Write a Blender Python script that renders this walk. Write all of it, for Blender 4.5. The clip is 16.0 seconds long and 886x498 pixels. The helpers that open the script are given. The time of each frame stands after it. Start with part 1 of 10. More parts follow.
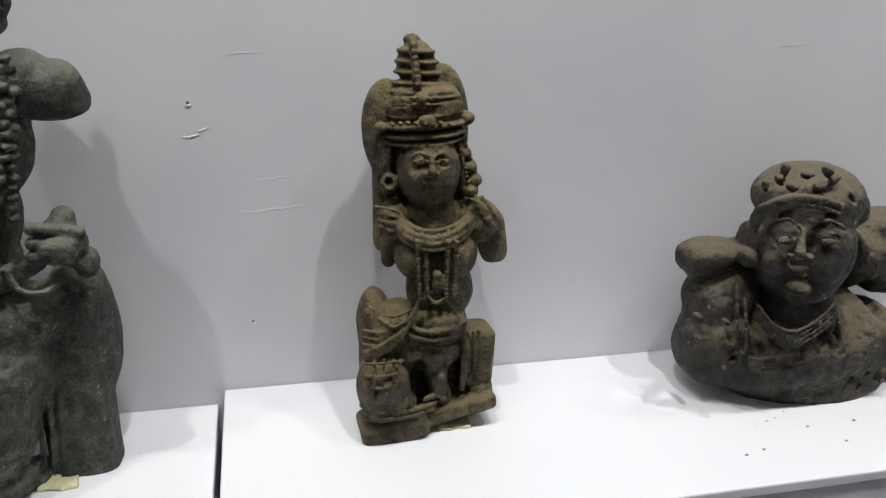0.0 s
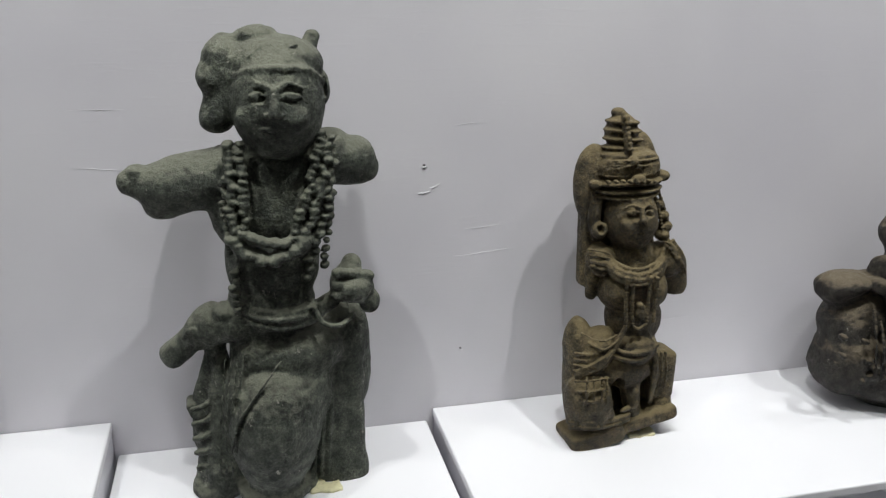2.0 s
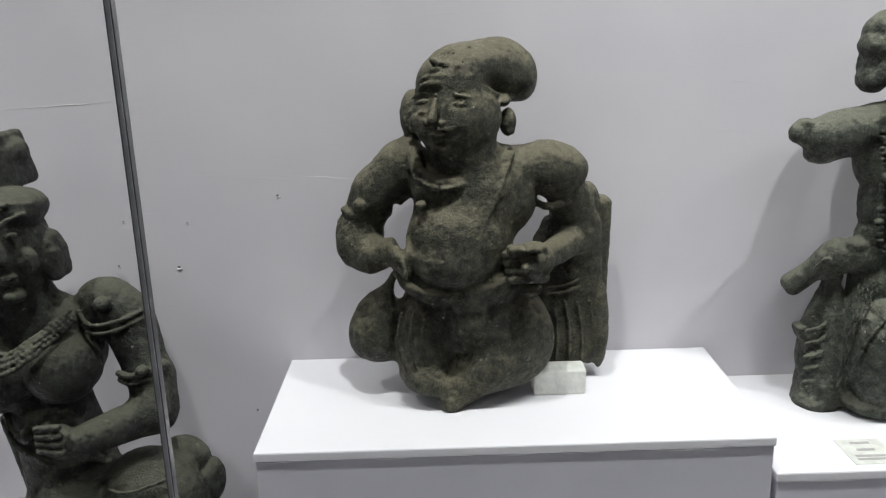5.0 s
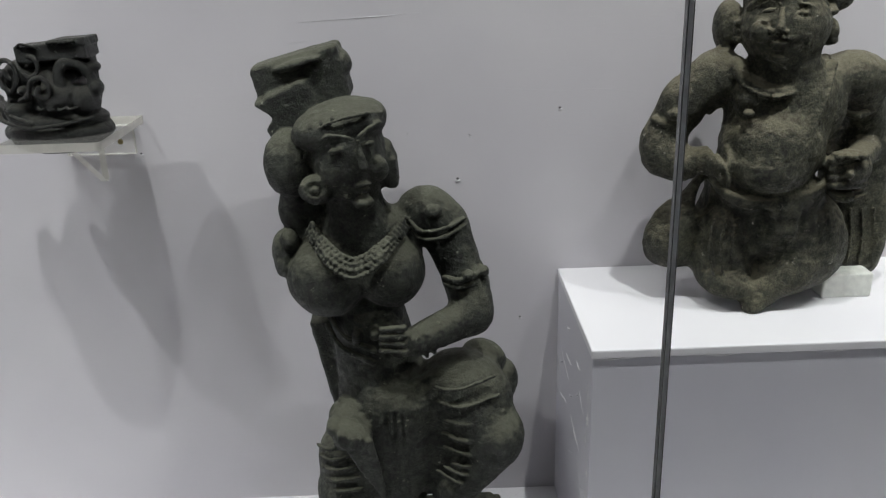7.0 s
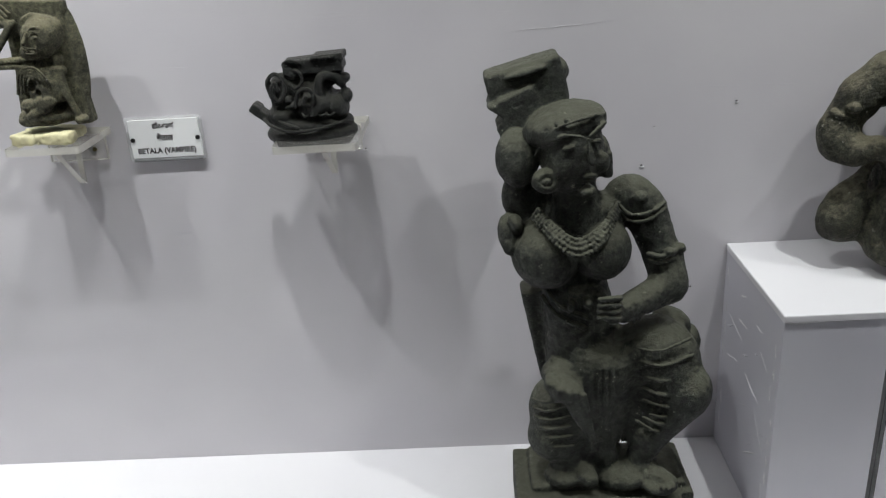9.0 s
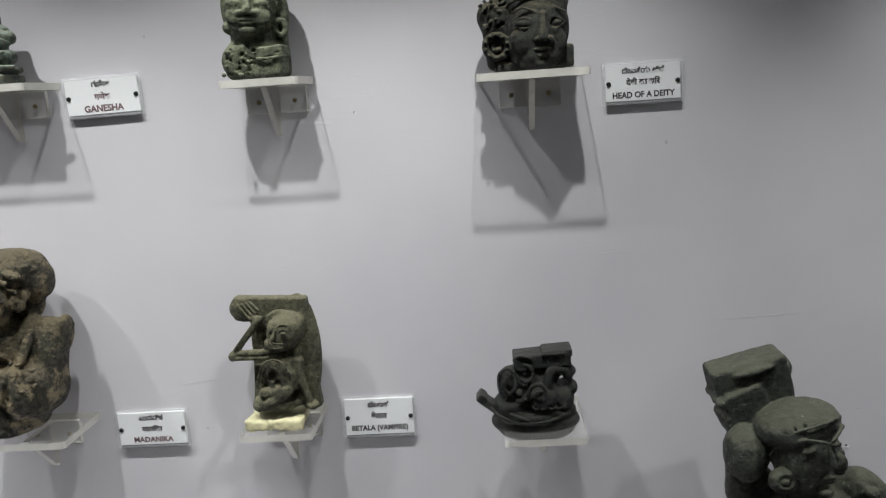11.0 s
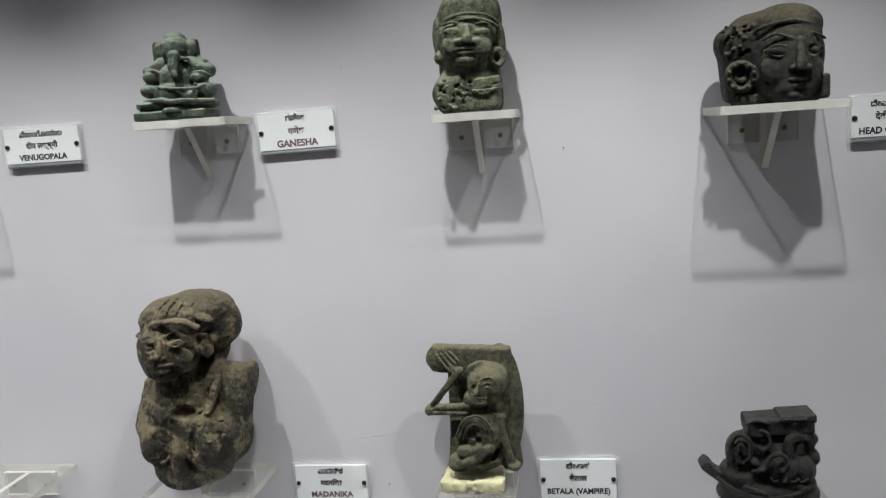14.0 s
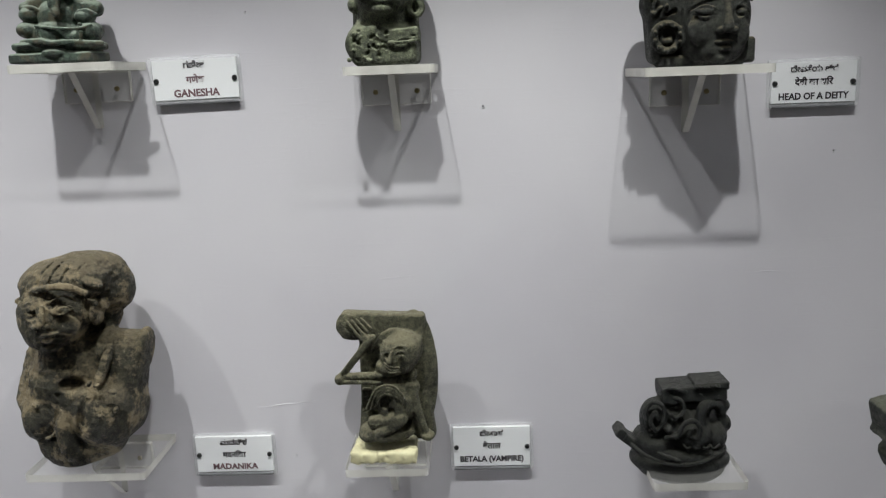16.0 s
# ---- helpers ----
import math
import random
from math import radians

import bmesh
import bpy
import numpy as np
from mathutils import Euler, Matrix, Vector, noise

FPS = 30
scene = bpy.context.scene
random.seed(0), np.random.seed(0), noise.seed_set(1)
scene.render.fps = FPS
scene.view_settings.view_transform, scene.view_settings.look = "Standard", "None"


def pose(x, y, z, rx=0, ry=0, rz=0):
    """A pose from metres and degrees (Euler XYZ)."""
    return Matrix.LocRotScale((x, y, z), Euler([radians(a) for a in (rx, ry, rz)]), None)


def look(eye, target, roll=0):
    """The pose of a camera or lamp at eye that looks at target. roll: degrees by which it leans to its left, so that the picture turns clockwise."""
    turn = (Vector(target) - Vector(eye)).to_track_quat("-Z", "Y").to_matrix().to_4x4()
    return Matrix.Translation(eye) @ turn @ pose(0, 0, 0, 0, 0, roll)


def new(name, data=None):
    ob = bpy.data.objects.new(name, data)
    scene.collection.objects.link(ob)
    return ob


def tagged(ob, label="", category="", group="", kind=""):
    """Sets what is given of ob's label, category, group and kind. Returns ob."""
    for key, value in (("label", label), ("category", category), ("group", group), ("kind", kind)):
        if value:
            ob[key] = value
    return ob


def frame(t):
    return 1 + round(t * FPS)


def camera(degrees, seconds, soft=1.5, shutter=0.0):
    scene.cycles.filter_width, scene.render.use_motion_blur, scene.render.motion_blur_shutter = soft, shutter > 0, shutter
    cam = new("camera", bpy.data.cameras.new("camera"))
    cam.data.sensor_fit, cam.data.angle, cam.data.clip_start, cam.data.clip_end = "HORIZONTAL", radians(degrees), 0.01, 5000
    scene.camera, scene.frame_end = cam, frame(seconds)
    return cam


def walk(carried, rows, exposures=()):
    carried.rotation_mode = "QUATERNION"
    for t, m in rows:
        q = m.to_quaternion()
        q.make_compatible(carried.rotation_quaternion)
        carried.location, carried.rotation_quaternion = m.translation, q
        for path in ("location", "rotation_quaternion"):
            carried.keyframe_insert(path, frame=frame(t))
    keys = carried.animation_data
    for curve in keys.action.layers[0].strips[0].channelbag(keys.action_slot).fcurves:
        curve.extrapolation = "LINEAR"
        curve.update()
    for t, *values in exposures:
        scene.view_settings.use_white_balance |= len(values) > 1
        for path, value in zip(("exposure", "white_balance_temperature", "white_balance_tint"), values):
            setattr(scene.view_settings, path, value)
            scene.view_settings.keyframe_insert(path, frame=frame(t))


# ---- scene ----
cam = camera(55.9, 16.0, 1.2)
PATH = [
    (0, (-0.289, 0.39, 1.256), (0.128, 2.212, 0.545), 1.2),
    (0.5, (-0.385, 0.446, 1.25), (0.011, 2.262, 0.514), 0.6),
    (1, (-0.45, 0.452, 1.268), (-0.071, 2.265, 0.514), 0.5),
    (1.5, (-0.497, 0.378, 1.305), (-0.092, 2.206, 0.602), 0.4),
    (2, (-0.599, 0.289, 1.321), (-0.142, 2.129, 0.684), 0.7),
    (2.5, (-0.722, 0.206, 1.315), (-0.291, 2.068, 0.728), 0.3),
    (3, (-0.85, 0.121, 1.29), (-0.485, 2.018, 0.771), 0.1),
    (3.5, (-0.926, 0.073, 1.285), (-0.73, 2.0, 0.786), -0.7),
    (4, (-1.014, 0.082, 1.278), (-0.945, 2.014, 0.762), -1.2),
    (6.5, (-1.527, 0.132, 1.246), (-1.541, 2.046, 0.668), -1.9),
    (7, (-1.652, 0.066, 1.255), (-1.628, 1.943, 0.563), -1.8),
    (7.5, (-1.757, 0.014, 1.254), (-1.728, 1.84, 0.439), -2.4),
    (8, (-1.819, -0.047, 1.263), (-1.779, 1.782, 0.455), -2.7),
    (8.5, (-1.869, -0.105, 1.304), (-1.846, 1.724, 0.496), -2.9),
    (9, (-1.914, -0.099, 1.353), (-1.991, 1.749, 0.592), -3.7),
    (9.5, (-1.995, -0.079, 1.413), (-2.096, 1.804, 0.748), -3.7),
    (10, (-2.086, -0.063, 1.486), (-2.24, 1.874, 1.014), -3.9),
    (12.5, (-2.363, -0.186, 1.624), (-2.447, 1.784, 1.285), -4.3),
    (13, (-2.411, -0.129, 1.61), (-2.52, 1.844, 1.299), -4.1),
    (13.5, (-2.44, -0.058, 1.603), (-2.716, 1.903, 1.323), -4.3),
    (14, (-2.455, -0.011, 1.602), (-2.75, 1.946, 1.312), -3.9),
    (14.5, (-2.485, 0.034, 1.579), (-2.718, 1.985, 1.205), -2.9),
    (15, (-2.465, 0.056, 1.584), (-2.596, 2.013, 1.194), -2.2),
    (15.5, (-2.45, 0.062, 1.597), (-2.549, 2.018, 1.192), -2.2),
    (16, (-2.473, 0.053, 1.606), (-2.549, 2.008, 1.195), -2.2),
]
walk(cam, [(t, look(eye, target, roll)) for t, eye, target, roll in PATH],
     [(0.0, -0.02), (2.0, 0.03), (3.0, 0.12), (4.0, 0.31), (6.5, 0.22), (8.0, 0.08), (9.5, 0.12), (10.0, 0.08), (12.5, -0.03), (16.0, -0.09)])

# ---- world and lamps ----
world = bpy.data.worlds.new("world")
scene.world = world
world.use_nodes = True
world.node_tree.nodes["Background"].inputs[0].default_value = (0.9, 0.92, 1.0, 1)
world.node_tree.nodes["Background"].inputs[1].default_value = 0.006

WALL_Y, GLASS_Y, JOINT_X = 1.35, 0.75, -1.441
CASE_L, CASE_R, CEIL_Z, DECK_Z = -4.6, 1.6, 2.36, 0.312
LAMP_Y, LAMP_Z, LAMP_STEP = 0.80, 2.34, 0.46
LAMP_XS = [-4.47 + LAMP_STEP * i for i in range(13)]
LAMP_DIM = {-3.09: 1.0, -2.63: 1.0, -2.17: 0.95, -1.71: 0.08, -1.25: 0.95, -0.79: 0.72, -0.33: 0.85, 0.13: 0.9, 0.59: 0.8}  # some lamps of the row are weak
for lx in LAMP_XS:
    ld = bpy.data.lights.new("downlight", "SPOT")
    ld.energy, ld.color = 42.0 * LAMP_DIM.get(round(lx, 2), 1.0), (0.975, 0.995, 0.98)
    ld.spot_size, ld.spot_blend, ld.shadow_soft_size = radians(80), 0.95, 0.012
    lo = new("downlight_lamp", ld)
    lo.matrix_world = look((lx, LAMP_Y, LAMP_Z - 0.012), (lx, 1.23, 0.40))
# unseen soft fill added in the hall outside the case, for ambient brightness
for lx in (-3.0, 0.0):
    ld = bpy.data.lights.new("hall_fill", "AREA")
    ld.shape, ld.size, ld.size_y = "RECTANGLE", 1.2, 0.25
    ld.energy, ld.color = 4.0, (0.93, 0.96, 1.0)
    new("hall_fill_lamp", ld).matrix_world = look((lx, -1.3, 2.9), (lx, -1.3, 0))


# ---- materials ----
def material(name):
    m = bpy.data.materials.new(name)
    m.use_nodes = True
    return m, m.node_tree.nodes, m.node_tree.links, m.node_tree.nodes["Principled BSDF"]


def coords(n, l, scale=(1, 1, 1), kind="Object"):
    tc, mp = n.new("ShaderNodeTexCoord"), n.new("ShaderNodeMapping")
    mp.inputs["Scale"].default_value = scale
    l.new(tc.outputs[kind], mp.inputs[0])
    return mp.outputs[0]


def noise_node(n, l, vec, scale, detail=4, rough=0.6):
    t = n.new("ShaderNodeTexNoise")
    t.inputs["Scale"].default_value, t.inputs["Detail"].default_value, t.inputs["Roughness"].default_value = scale, detail, rough
    l.new(vec, t.inputs["Vector"])
    return t.outputs["Fac"]


def ramp(n, l, fac, *stops):
    r = n.new("ShaderNodeValToRGB")
    while len(r.color_ramp.elements) < len(stops):
        r.color_ramp.elements.new(0.5)
    for e, (p, c) in zip(r.color_ramp.elements, stops):
        e.position, e.color = p, (*c, 1)
    l.new(fac, r.inputs[0])
    return r.outputs[0]


def mixed(n, l, fac, a, b, how="MIX"):
    m = n.new("ShaderNodeMix")
    m.data_type, m.blend_type = "RGBA", how
    for sock, v in ((m.inputs[0], fac), (m.inputs[6], a), (m.inputs[7], b)):
        if isinstance(v, bpy.types.NodeSocket):
            l.new(v, sock)
        else:
            sock.default_value = v if isinstance(v, float) else (*v, 1)
    return m.outputs[2]


def bumped(n, l, b, *layers):
    last = None
    for fac, strength, dist in layers:
        bp = n.new("ShaderNodeBump")
        bp.inputs["Strength"].default_value, bp.inputs["Distance"].default_value = strength, dist
        l.new(fac, bp.inputs["Height"])
        if last:
            l.new(last, bp.inputs["Normal"])
        last = bp.outputs[0]
    l.new(last, b.inputs["Normal"])


def paint(name, a, b_, rough, grain=(7, 7, 70), depth=0.0012):
    """Brushed wall paint over board: long faint ridges, dull blotches."""
    m, n, l, b = material(name)
    v = coords(n, l)
    blot = noise_node(n, l, v, 2.2, 3)
    ridge = noise_node(n, l, coords(n, l, grain), 2.4, 5, 0.65)
    fine = noise_node(n, l, v, 160, 2)
    l.new(ramp(n, l, blot, (0.35, a), (0.7, b_)), b.inputs["Base Color"])
    b.inputs["Roughness"].default_value = rough
    thin = ramp(n, l, ridge, (0.56, (0, 0, 0)), (0.7, (1, 1, 1)))
    bumped(n, l, b, (thin, 0.13, depth), (fine, 0.08, 0.0005))
    return m


def stone(name, dark, mid, light, dust_toplight, dust_toplight_amount, speck=(0.42, 0.4, 0.34), scale=1.0, lichen=None, rough=0.58):
    """Weathered carved stone: mottling, pits, pale specks; dust and painted top light on faces that look up."""
    m, n, l, b = material(name)
    v = coords(n, l)
    big = noise_node(n, l, v, 9 * scale, 5, 0.65)
    small = noise_node(n, l, v, 75 * scale, 5, 0.7)
    grain = noise_node(n, l, v, 330 * scale, 3, 0.75)
    base = ramp(n, l, big, (0.3, dark), (0.5, mid), (0.72, light))
    base = mixed(n, l, 0.85, base, ramp(n, l, small, (0.36, (0.28, 0.28, 0.28)), (0.5, (0.9, 0.9, 0.9)), (0.64, (1.5, 1.5, 1.44))), "MULTIPLY")
    base = mixed(n, l, 0.66, base, ramp(n, l, grain, (0.36, (0.25, 0.25, 0.25)), (0.5, (0.85, 0.85, 0.85)), (0.66, (1.9, 1.9, 1.85))), "MULTIPLY")
    spots = ramp(n, l, noise_node(n, l, v, 55 * scale, 6, 0.8), (0.63, (0, 0, 0)), (0.68, (0.8, 0.8, 0.8)))
    base = mixed(n, l, spots, base, speck)
    if lichen:
        patch = ramp(n, l, noise_node(n, l, v, 16 * scale, 6, 0.75), (0.5, (0, 0, 0)), (0.58, (0.9, 0.9, 0.9)))
        base = mixed(n, l, patch, base, lichen)
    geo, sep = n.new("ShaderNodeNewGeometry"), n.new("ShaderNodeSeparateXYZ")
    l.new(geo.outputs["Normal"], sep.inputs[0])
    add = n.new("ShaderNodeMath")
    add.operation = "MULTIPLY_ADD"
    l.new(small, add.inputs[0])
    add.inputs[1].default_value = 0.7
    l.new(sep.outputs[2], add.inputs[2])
    # upward faces turn paler: dust, with light from above put into the colour
    top = ramp(n, l, add.outputs[0], (0.62, (0, 0, 0)), (1.35, (dust_toplight_amount,) * 3))
    l.new(mixed(n, l, top, base, dust_toplight), b.inputs["Base Color"])
    l.new(ramp(n, l, small, (0.3, (rough + 0.2,) * 3), (0.7, (rough - 0.14,) * 3)), b.inputs["Roughness"])
    b.inputs["Specular IOR Level"].default_value = 0.5
    bumped(n, l, b, (small, 0.9, 0.004), (grain, 1.0, 0.0028))
    return m


M_WALL = paint("lilac_wall_paint", (0.60, 0.58, 0.615), (0.67, 0.65, 0.675), 0.55)
M_WHITE = paint("white_gloss_paint", (0.80, 0.79, 0.82), (0.84, 0.83, 0.85), 0.42, (2, 30, 2), 0.0007)
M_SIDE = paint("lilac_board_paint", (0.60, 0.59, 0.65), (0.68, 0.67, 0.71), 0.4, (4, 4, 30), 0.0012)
M_HALL = paint("hall_paint", (0.17, 0.165, 0.16), (0.22, 0.215, 0.21), 0.8)
M_FLOOR = paint("hall_floor_stone", (0.16, 0.15, 0.14), (0.22, 0.21, 0.2), 0.35, (2, 2, 2))
M_CEIL = paint("case_ceiling_paint", (0.55, 0.54, 0.56), (0.6, 0.59, 0.61), 0.8)


def plain(name, col, rough, metal=0.0):
    m, n, l, b = material(name)
    v = coords(n, l)
    f = noise_node(n, l, v, 60, 4)
    lo, hi = tuple(c * 0.85 for c in col), tuple(min(1, c * 1.1) for c in col)
    l.new(ramp(n, l, f, (0.35, lo), (0.65, hi)), b.inputs["Base Color"])
    b.inputs["Roughness"].default_value, b.inputs["Metallic"].default_value = rough, metal
    return m


def acrylic(name, tint, haze, rough):
    """Clear plastic that lets most light straight through, with a dull haze and a surface gloss."""
    m, n, l, b = material(name)
    b.inputs["Base Color"].default_value = (*tint, 1)
    b.inputs["Roughness"].default_value = rough
    clear = n.new("ShaderNodeBsdfTransparent")
    clear.inputs[0].default_value = (0.99, 0.992, 0.99, 1)
    mx = n.new("ShaderNodeMixShader")
    f = noise_node(n, l, coords(n, l), 25, 4)
    mr = n.new("ShaderNodeMapRange")
    mr.inputs[3].default_value, mr.inputs[4].default_value = haze * 0.7, haze * 1.3
    l.new(f, mr.inputs[0])
    l.new(mr.outputs[0], mx.inputs[0])
    l.new(clear.outputs[0], mx.inputs[1])
    l.new(b.outputs[0], mx.inputs[2])
    l.new(mx.outputs[0], n["Material Output"].inputs[0])
    return m


M_ACRYL = acrylic("clear_acrylic", (0.80, 0.78, 0.74), 0.09, 0.12)
M_ACEDGE = acrylic("sawn_acrylic_edge", (0.74, 0.72, 0.66), 0.68, 0.3)
M_PLATE = paint("milky_plaque_panel", (0.84, 0.845, 0.85), (0.87, 0.875, 0.88), 0.35)
M_PLRIM = acrylic("plaque_bevel", (0.85, 0.86, 0.87), 0.16, 0.1)
M_SCREW = plain("dark_screw_steel", (0.05, 0.05, 0.05), 0.35, 0.6)
M_BRASS = plain("dull_brass_screw", (0.28, 0.23, 0.12), 0.4, 0.7)
M_INK = plain("black_ink", (0.03, 0.025, 0.03), 0.5)
M_INKRED = plain("faded_ink", (0.16, 0.09, 0.1), 0.5)
M_INKGREY = plain("faded_grey_print", (0.42, 0.41, 0.4), 0.7)
M_DIRT = plain("reddish_dirt", (0.32, 0.24, 0.21), 0.9)
M_PUTTY = plain("yellowish_putty", (0.62, 0.58, 0.36), 0.6)
M_MARBLE = plain("white_marble", (0.72, 0.73, 0.68), 0.35)
M_JOINT = plain("dark_glass_edge", (0.19, 0.195, 0.205), 0.25)
# near-white paint stands in for the lamp's reflection in the polished edge
M_JLIGHT = plain("glass_edge_reflection", (0.8, 0.82, 0.85), 0.45)
M_CHIP = plain("bare_chipped_plaster", (0.78, 0.77, 0.79), 0.6)
M_CRACK = plain("dark_crack_dirt", (0.13, 0.12, 0.13), 0.9)
M_TRIM = plain("lamp_trim_metal", (0.6, 0.6, 0.6), 0.35, 0.6)

M_GLASS, _n, _l, _b = material("case_glass")
_b.inputs["Base Color"].default_value = (0.985, 0.992, 0.99, 1)
_b.inputs["Transmission Weight"].default_value, _b.inputs["Roughness"].default_value, _b.inputs["IOR"].default_value = 1.0, 0.0, 1.0001
_b.inputs["Specular IOR Level"].default_value = 0.2

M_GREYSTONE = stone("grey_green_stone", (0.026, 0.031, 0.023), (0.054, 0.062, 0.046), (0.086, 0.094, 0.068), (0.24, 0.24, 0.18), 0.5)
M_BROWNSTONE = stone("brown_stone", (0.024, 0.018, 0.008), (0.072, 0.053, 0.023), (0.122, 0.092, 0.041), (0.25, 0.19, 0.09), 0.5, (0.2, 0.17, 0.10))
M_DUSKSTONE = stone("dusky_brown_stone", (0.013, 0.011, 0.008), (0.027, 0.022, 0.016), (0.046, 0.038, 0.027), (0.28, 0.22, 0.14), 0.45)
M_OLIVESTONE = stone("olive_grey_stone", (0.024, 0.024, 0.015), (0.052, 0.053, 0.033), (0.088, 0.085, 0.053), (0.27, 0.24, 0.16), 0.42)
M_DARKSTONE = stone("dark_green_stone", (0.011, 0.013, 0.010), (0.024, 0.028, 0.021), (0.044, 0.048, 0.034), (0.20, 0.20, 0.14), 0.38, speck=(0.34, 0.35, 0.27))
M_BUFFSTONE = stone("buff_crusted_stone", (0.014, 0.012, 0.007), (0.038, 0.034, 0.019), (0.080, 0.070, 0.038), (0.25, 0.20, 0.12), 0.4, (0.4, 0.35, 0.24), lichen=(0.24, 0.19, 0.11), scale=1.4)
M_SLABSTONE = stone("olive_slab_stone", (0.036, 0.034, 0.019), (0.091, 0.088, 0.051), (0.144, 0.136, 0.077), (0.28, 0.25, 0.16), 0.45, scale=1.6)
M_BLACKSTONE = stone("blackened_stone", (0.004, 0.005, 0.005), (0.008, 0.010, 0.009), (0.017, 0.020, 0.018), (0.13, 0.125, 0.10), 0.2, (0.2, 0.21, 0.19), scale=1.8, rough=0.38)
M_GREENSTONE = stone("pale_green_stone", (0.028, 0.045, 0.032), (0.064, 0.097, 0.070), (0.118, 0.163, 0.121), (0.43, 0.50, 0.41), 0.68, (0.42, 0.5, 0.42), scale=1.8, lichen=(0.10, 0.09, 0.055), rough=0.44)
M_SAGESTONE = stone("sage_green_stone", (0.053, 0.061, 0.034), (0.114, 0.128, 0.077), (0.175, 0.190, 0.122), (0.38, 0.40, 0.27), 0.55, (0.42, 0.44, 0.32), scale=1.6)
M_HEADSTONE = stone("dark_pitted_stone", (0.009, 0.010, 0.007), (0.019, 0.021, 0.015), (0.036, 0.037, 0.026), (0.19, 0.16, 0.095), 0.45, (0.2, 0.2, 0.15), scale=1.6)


# ---- mesh helpers ----
def box_bm(x0, x1, y0, y1, z0, z1, bevel=0.0, seg=2):
    bm = bmesh.new()
    bmesh.ops.create_cube(bm, size=1)
    bmesh.ops.transform(bm, matrix=Matrix.LocRotScale(((x0 + x1) / 2, (y0 + y1) / 2, (z0 + z1) / 2), None, (x1 - x0, y1 - y0, z1 - z0)), verts=bm.verts)
    if bevel:
        bmesh.ops.bevel(bm, geom=bm.edges, offset=bevel, segments=seg, affect="EDGES", profile=0.5)
    return bm


def mesh_of(name, bm, mat, smooth=False):
    me = bpy.data.meshes.new(name)
    bm.to_mesh(me)
    bm.free()
    me.materials.append(mat)
    for p in me.polygons:
        p.use_smooth = smooth
    return me


def part(name, bm, mat, parent, label="", smooth=False):
    ob = new(name, mesh_of(name, bm, mat, smooth))
    ob.parent = parent
    if label:
        tagged(ob, label)
    return ob


def structure(name, bm, mat, label, category):
    return tagged(new(name, mesh_of(name, bm, mat)), label, category, kind="structure")


def disc_bm(x, y, z, r, depth, axis="y", seg=20, bevel=0.0):
    bm = bmesh.new()
    bmesh.ops.create_cone(bm, cap_ends=True, segments=seg, radius1=r, radius2=r - bevel, depth=depth)
    turn = pose(x, y, z, 90, 0, 0) if axis == "y" else pose(x, y, z)
    bmesh.ops.transform(bm, matrix=turn, verts=bm.verts)
    return bm


# ---- the case and the hall ----
structure("wall_back", box_bm(CASE_L, CASE_R, WALL_Y, WALL_Y + 0.12, 0, CEIL_Z), M_WALL, "lilac white painted board wall behind the sculptures", "wall")
structure("wall_case_west", box_bm(CASE_L - 0.1, CASE_L, GLASS_Y, WALL_Y + 0.12, 0, CEIL_Z), M_WALL, "plain lilac end wall of the display case", "wall")
structure("wall_case_east", box_bm(CASE_R, CASE_R + 0.1, GLASS_Y, WALL_Y + 0.12, 0, CEIL_Z), M_WALL, "plain lilac end wall of the display case", "wall")
structure("ceiling", box_bm(CASE_L - 0.1, CASE_R + 0.1, GLASS_Y - 0.02, WALL_Y + 0.12, CEIL_Z, CEIL_Z + 0.1), M_CEIL, "plain pale ceiling over the display case", "ceiling")
structure("case_deck", box_bm(CASE_L, CASE_R, GLASS_Y - 0.03, WALL_Y, 0.0, DECK_Z, 0.003), M_WHITE, "white painted deck of the built-in display case", "platform")
structure("floor", box_bm(-6.0, 3.0, -3.0, GLASS_Y - 0.03, -0.1, 0), M_FLOOR, "dark polished stone floor of the hall", "floor")
structure("wall_south", box_bm(-6.0, 3.0, -3.1, -3.0, 0, 3.2), M_HALL, "plain hall wall opposite the display case", "wall")
structure("wall_west", box_bm(-6.1, -6.0, -3.1, WALL_Y + 0.12, 0, 3.2), M_HALL, "plain hall end wall", "wall")
structure("wall_east", box_bm(3.0, 3.1, -3.1, WALL_Y + 0.12, 0, 3.2), M_HALL, "plain hall end wall", "wall")
structure("ceiling_hall", box_bm(-6.1, 3.1, -3.1, GLASS_Y - 0.02, 3.1, 3.2), M_HALL, "plain hall ceiling", "ceiling")
structure("wall_over_glass", box_bm(-6.0, 3.0, GLASS_Y - 0.03, GLASS_Y + 0.04, CEIL_Z - 0.01, 3.1), M_HALL, "plain bulkhead over the glass front", "wall")
structure("wall_north_west", box_bm(-6.0, CASE_L - 0.1, GLASS_Y - 0.03, GLASS_Y + 0.04, 0, CEIL_Z - 0.01), M_HALL, "plain hall wall beside the case", "wall")
structure("wall_north_east", box_bm(CASE_R + 0.1, 3.0, GLASS_Y - 0.03, GLASS_Y + 0.04, 0, CEIL_Z - 0.01), M_HALL, "plain hall wall beside the case", "wall")

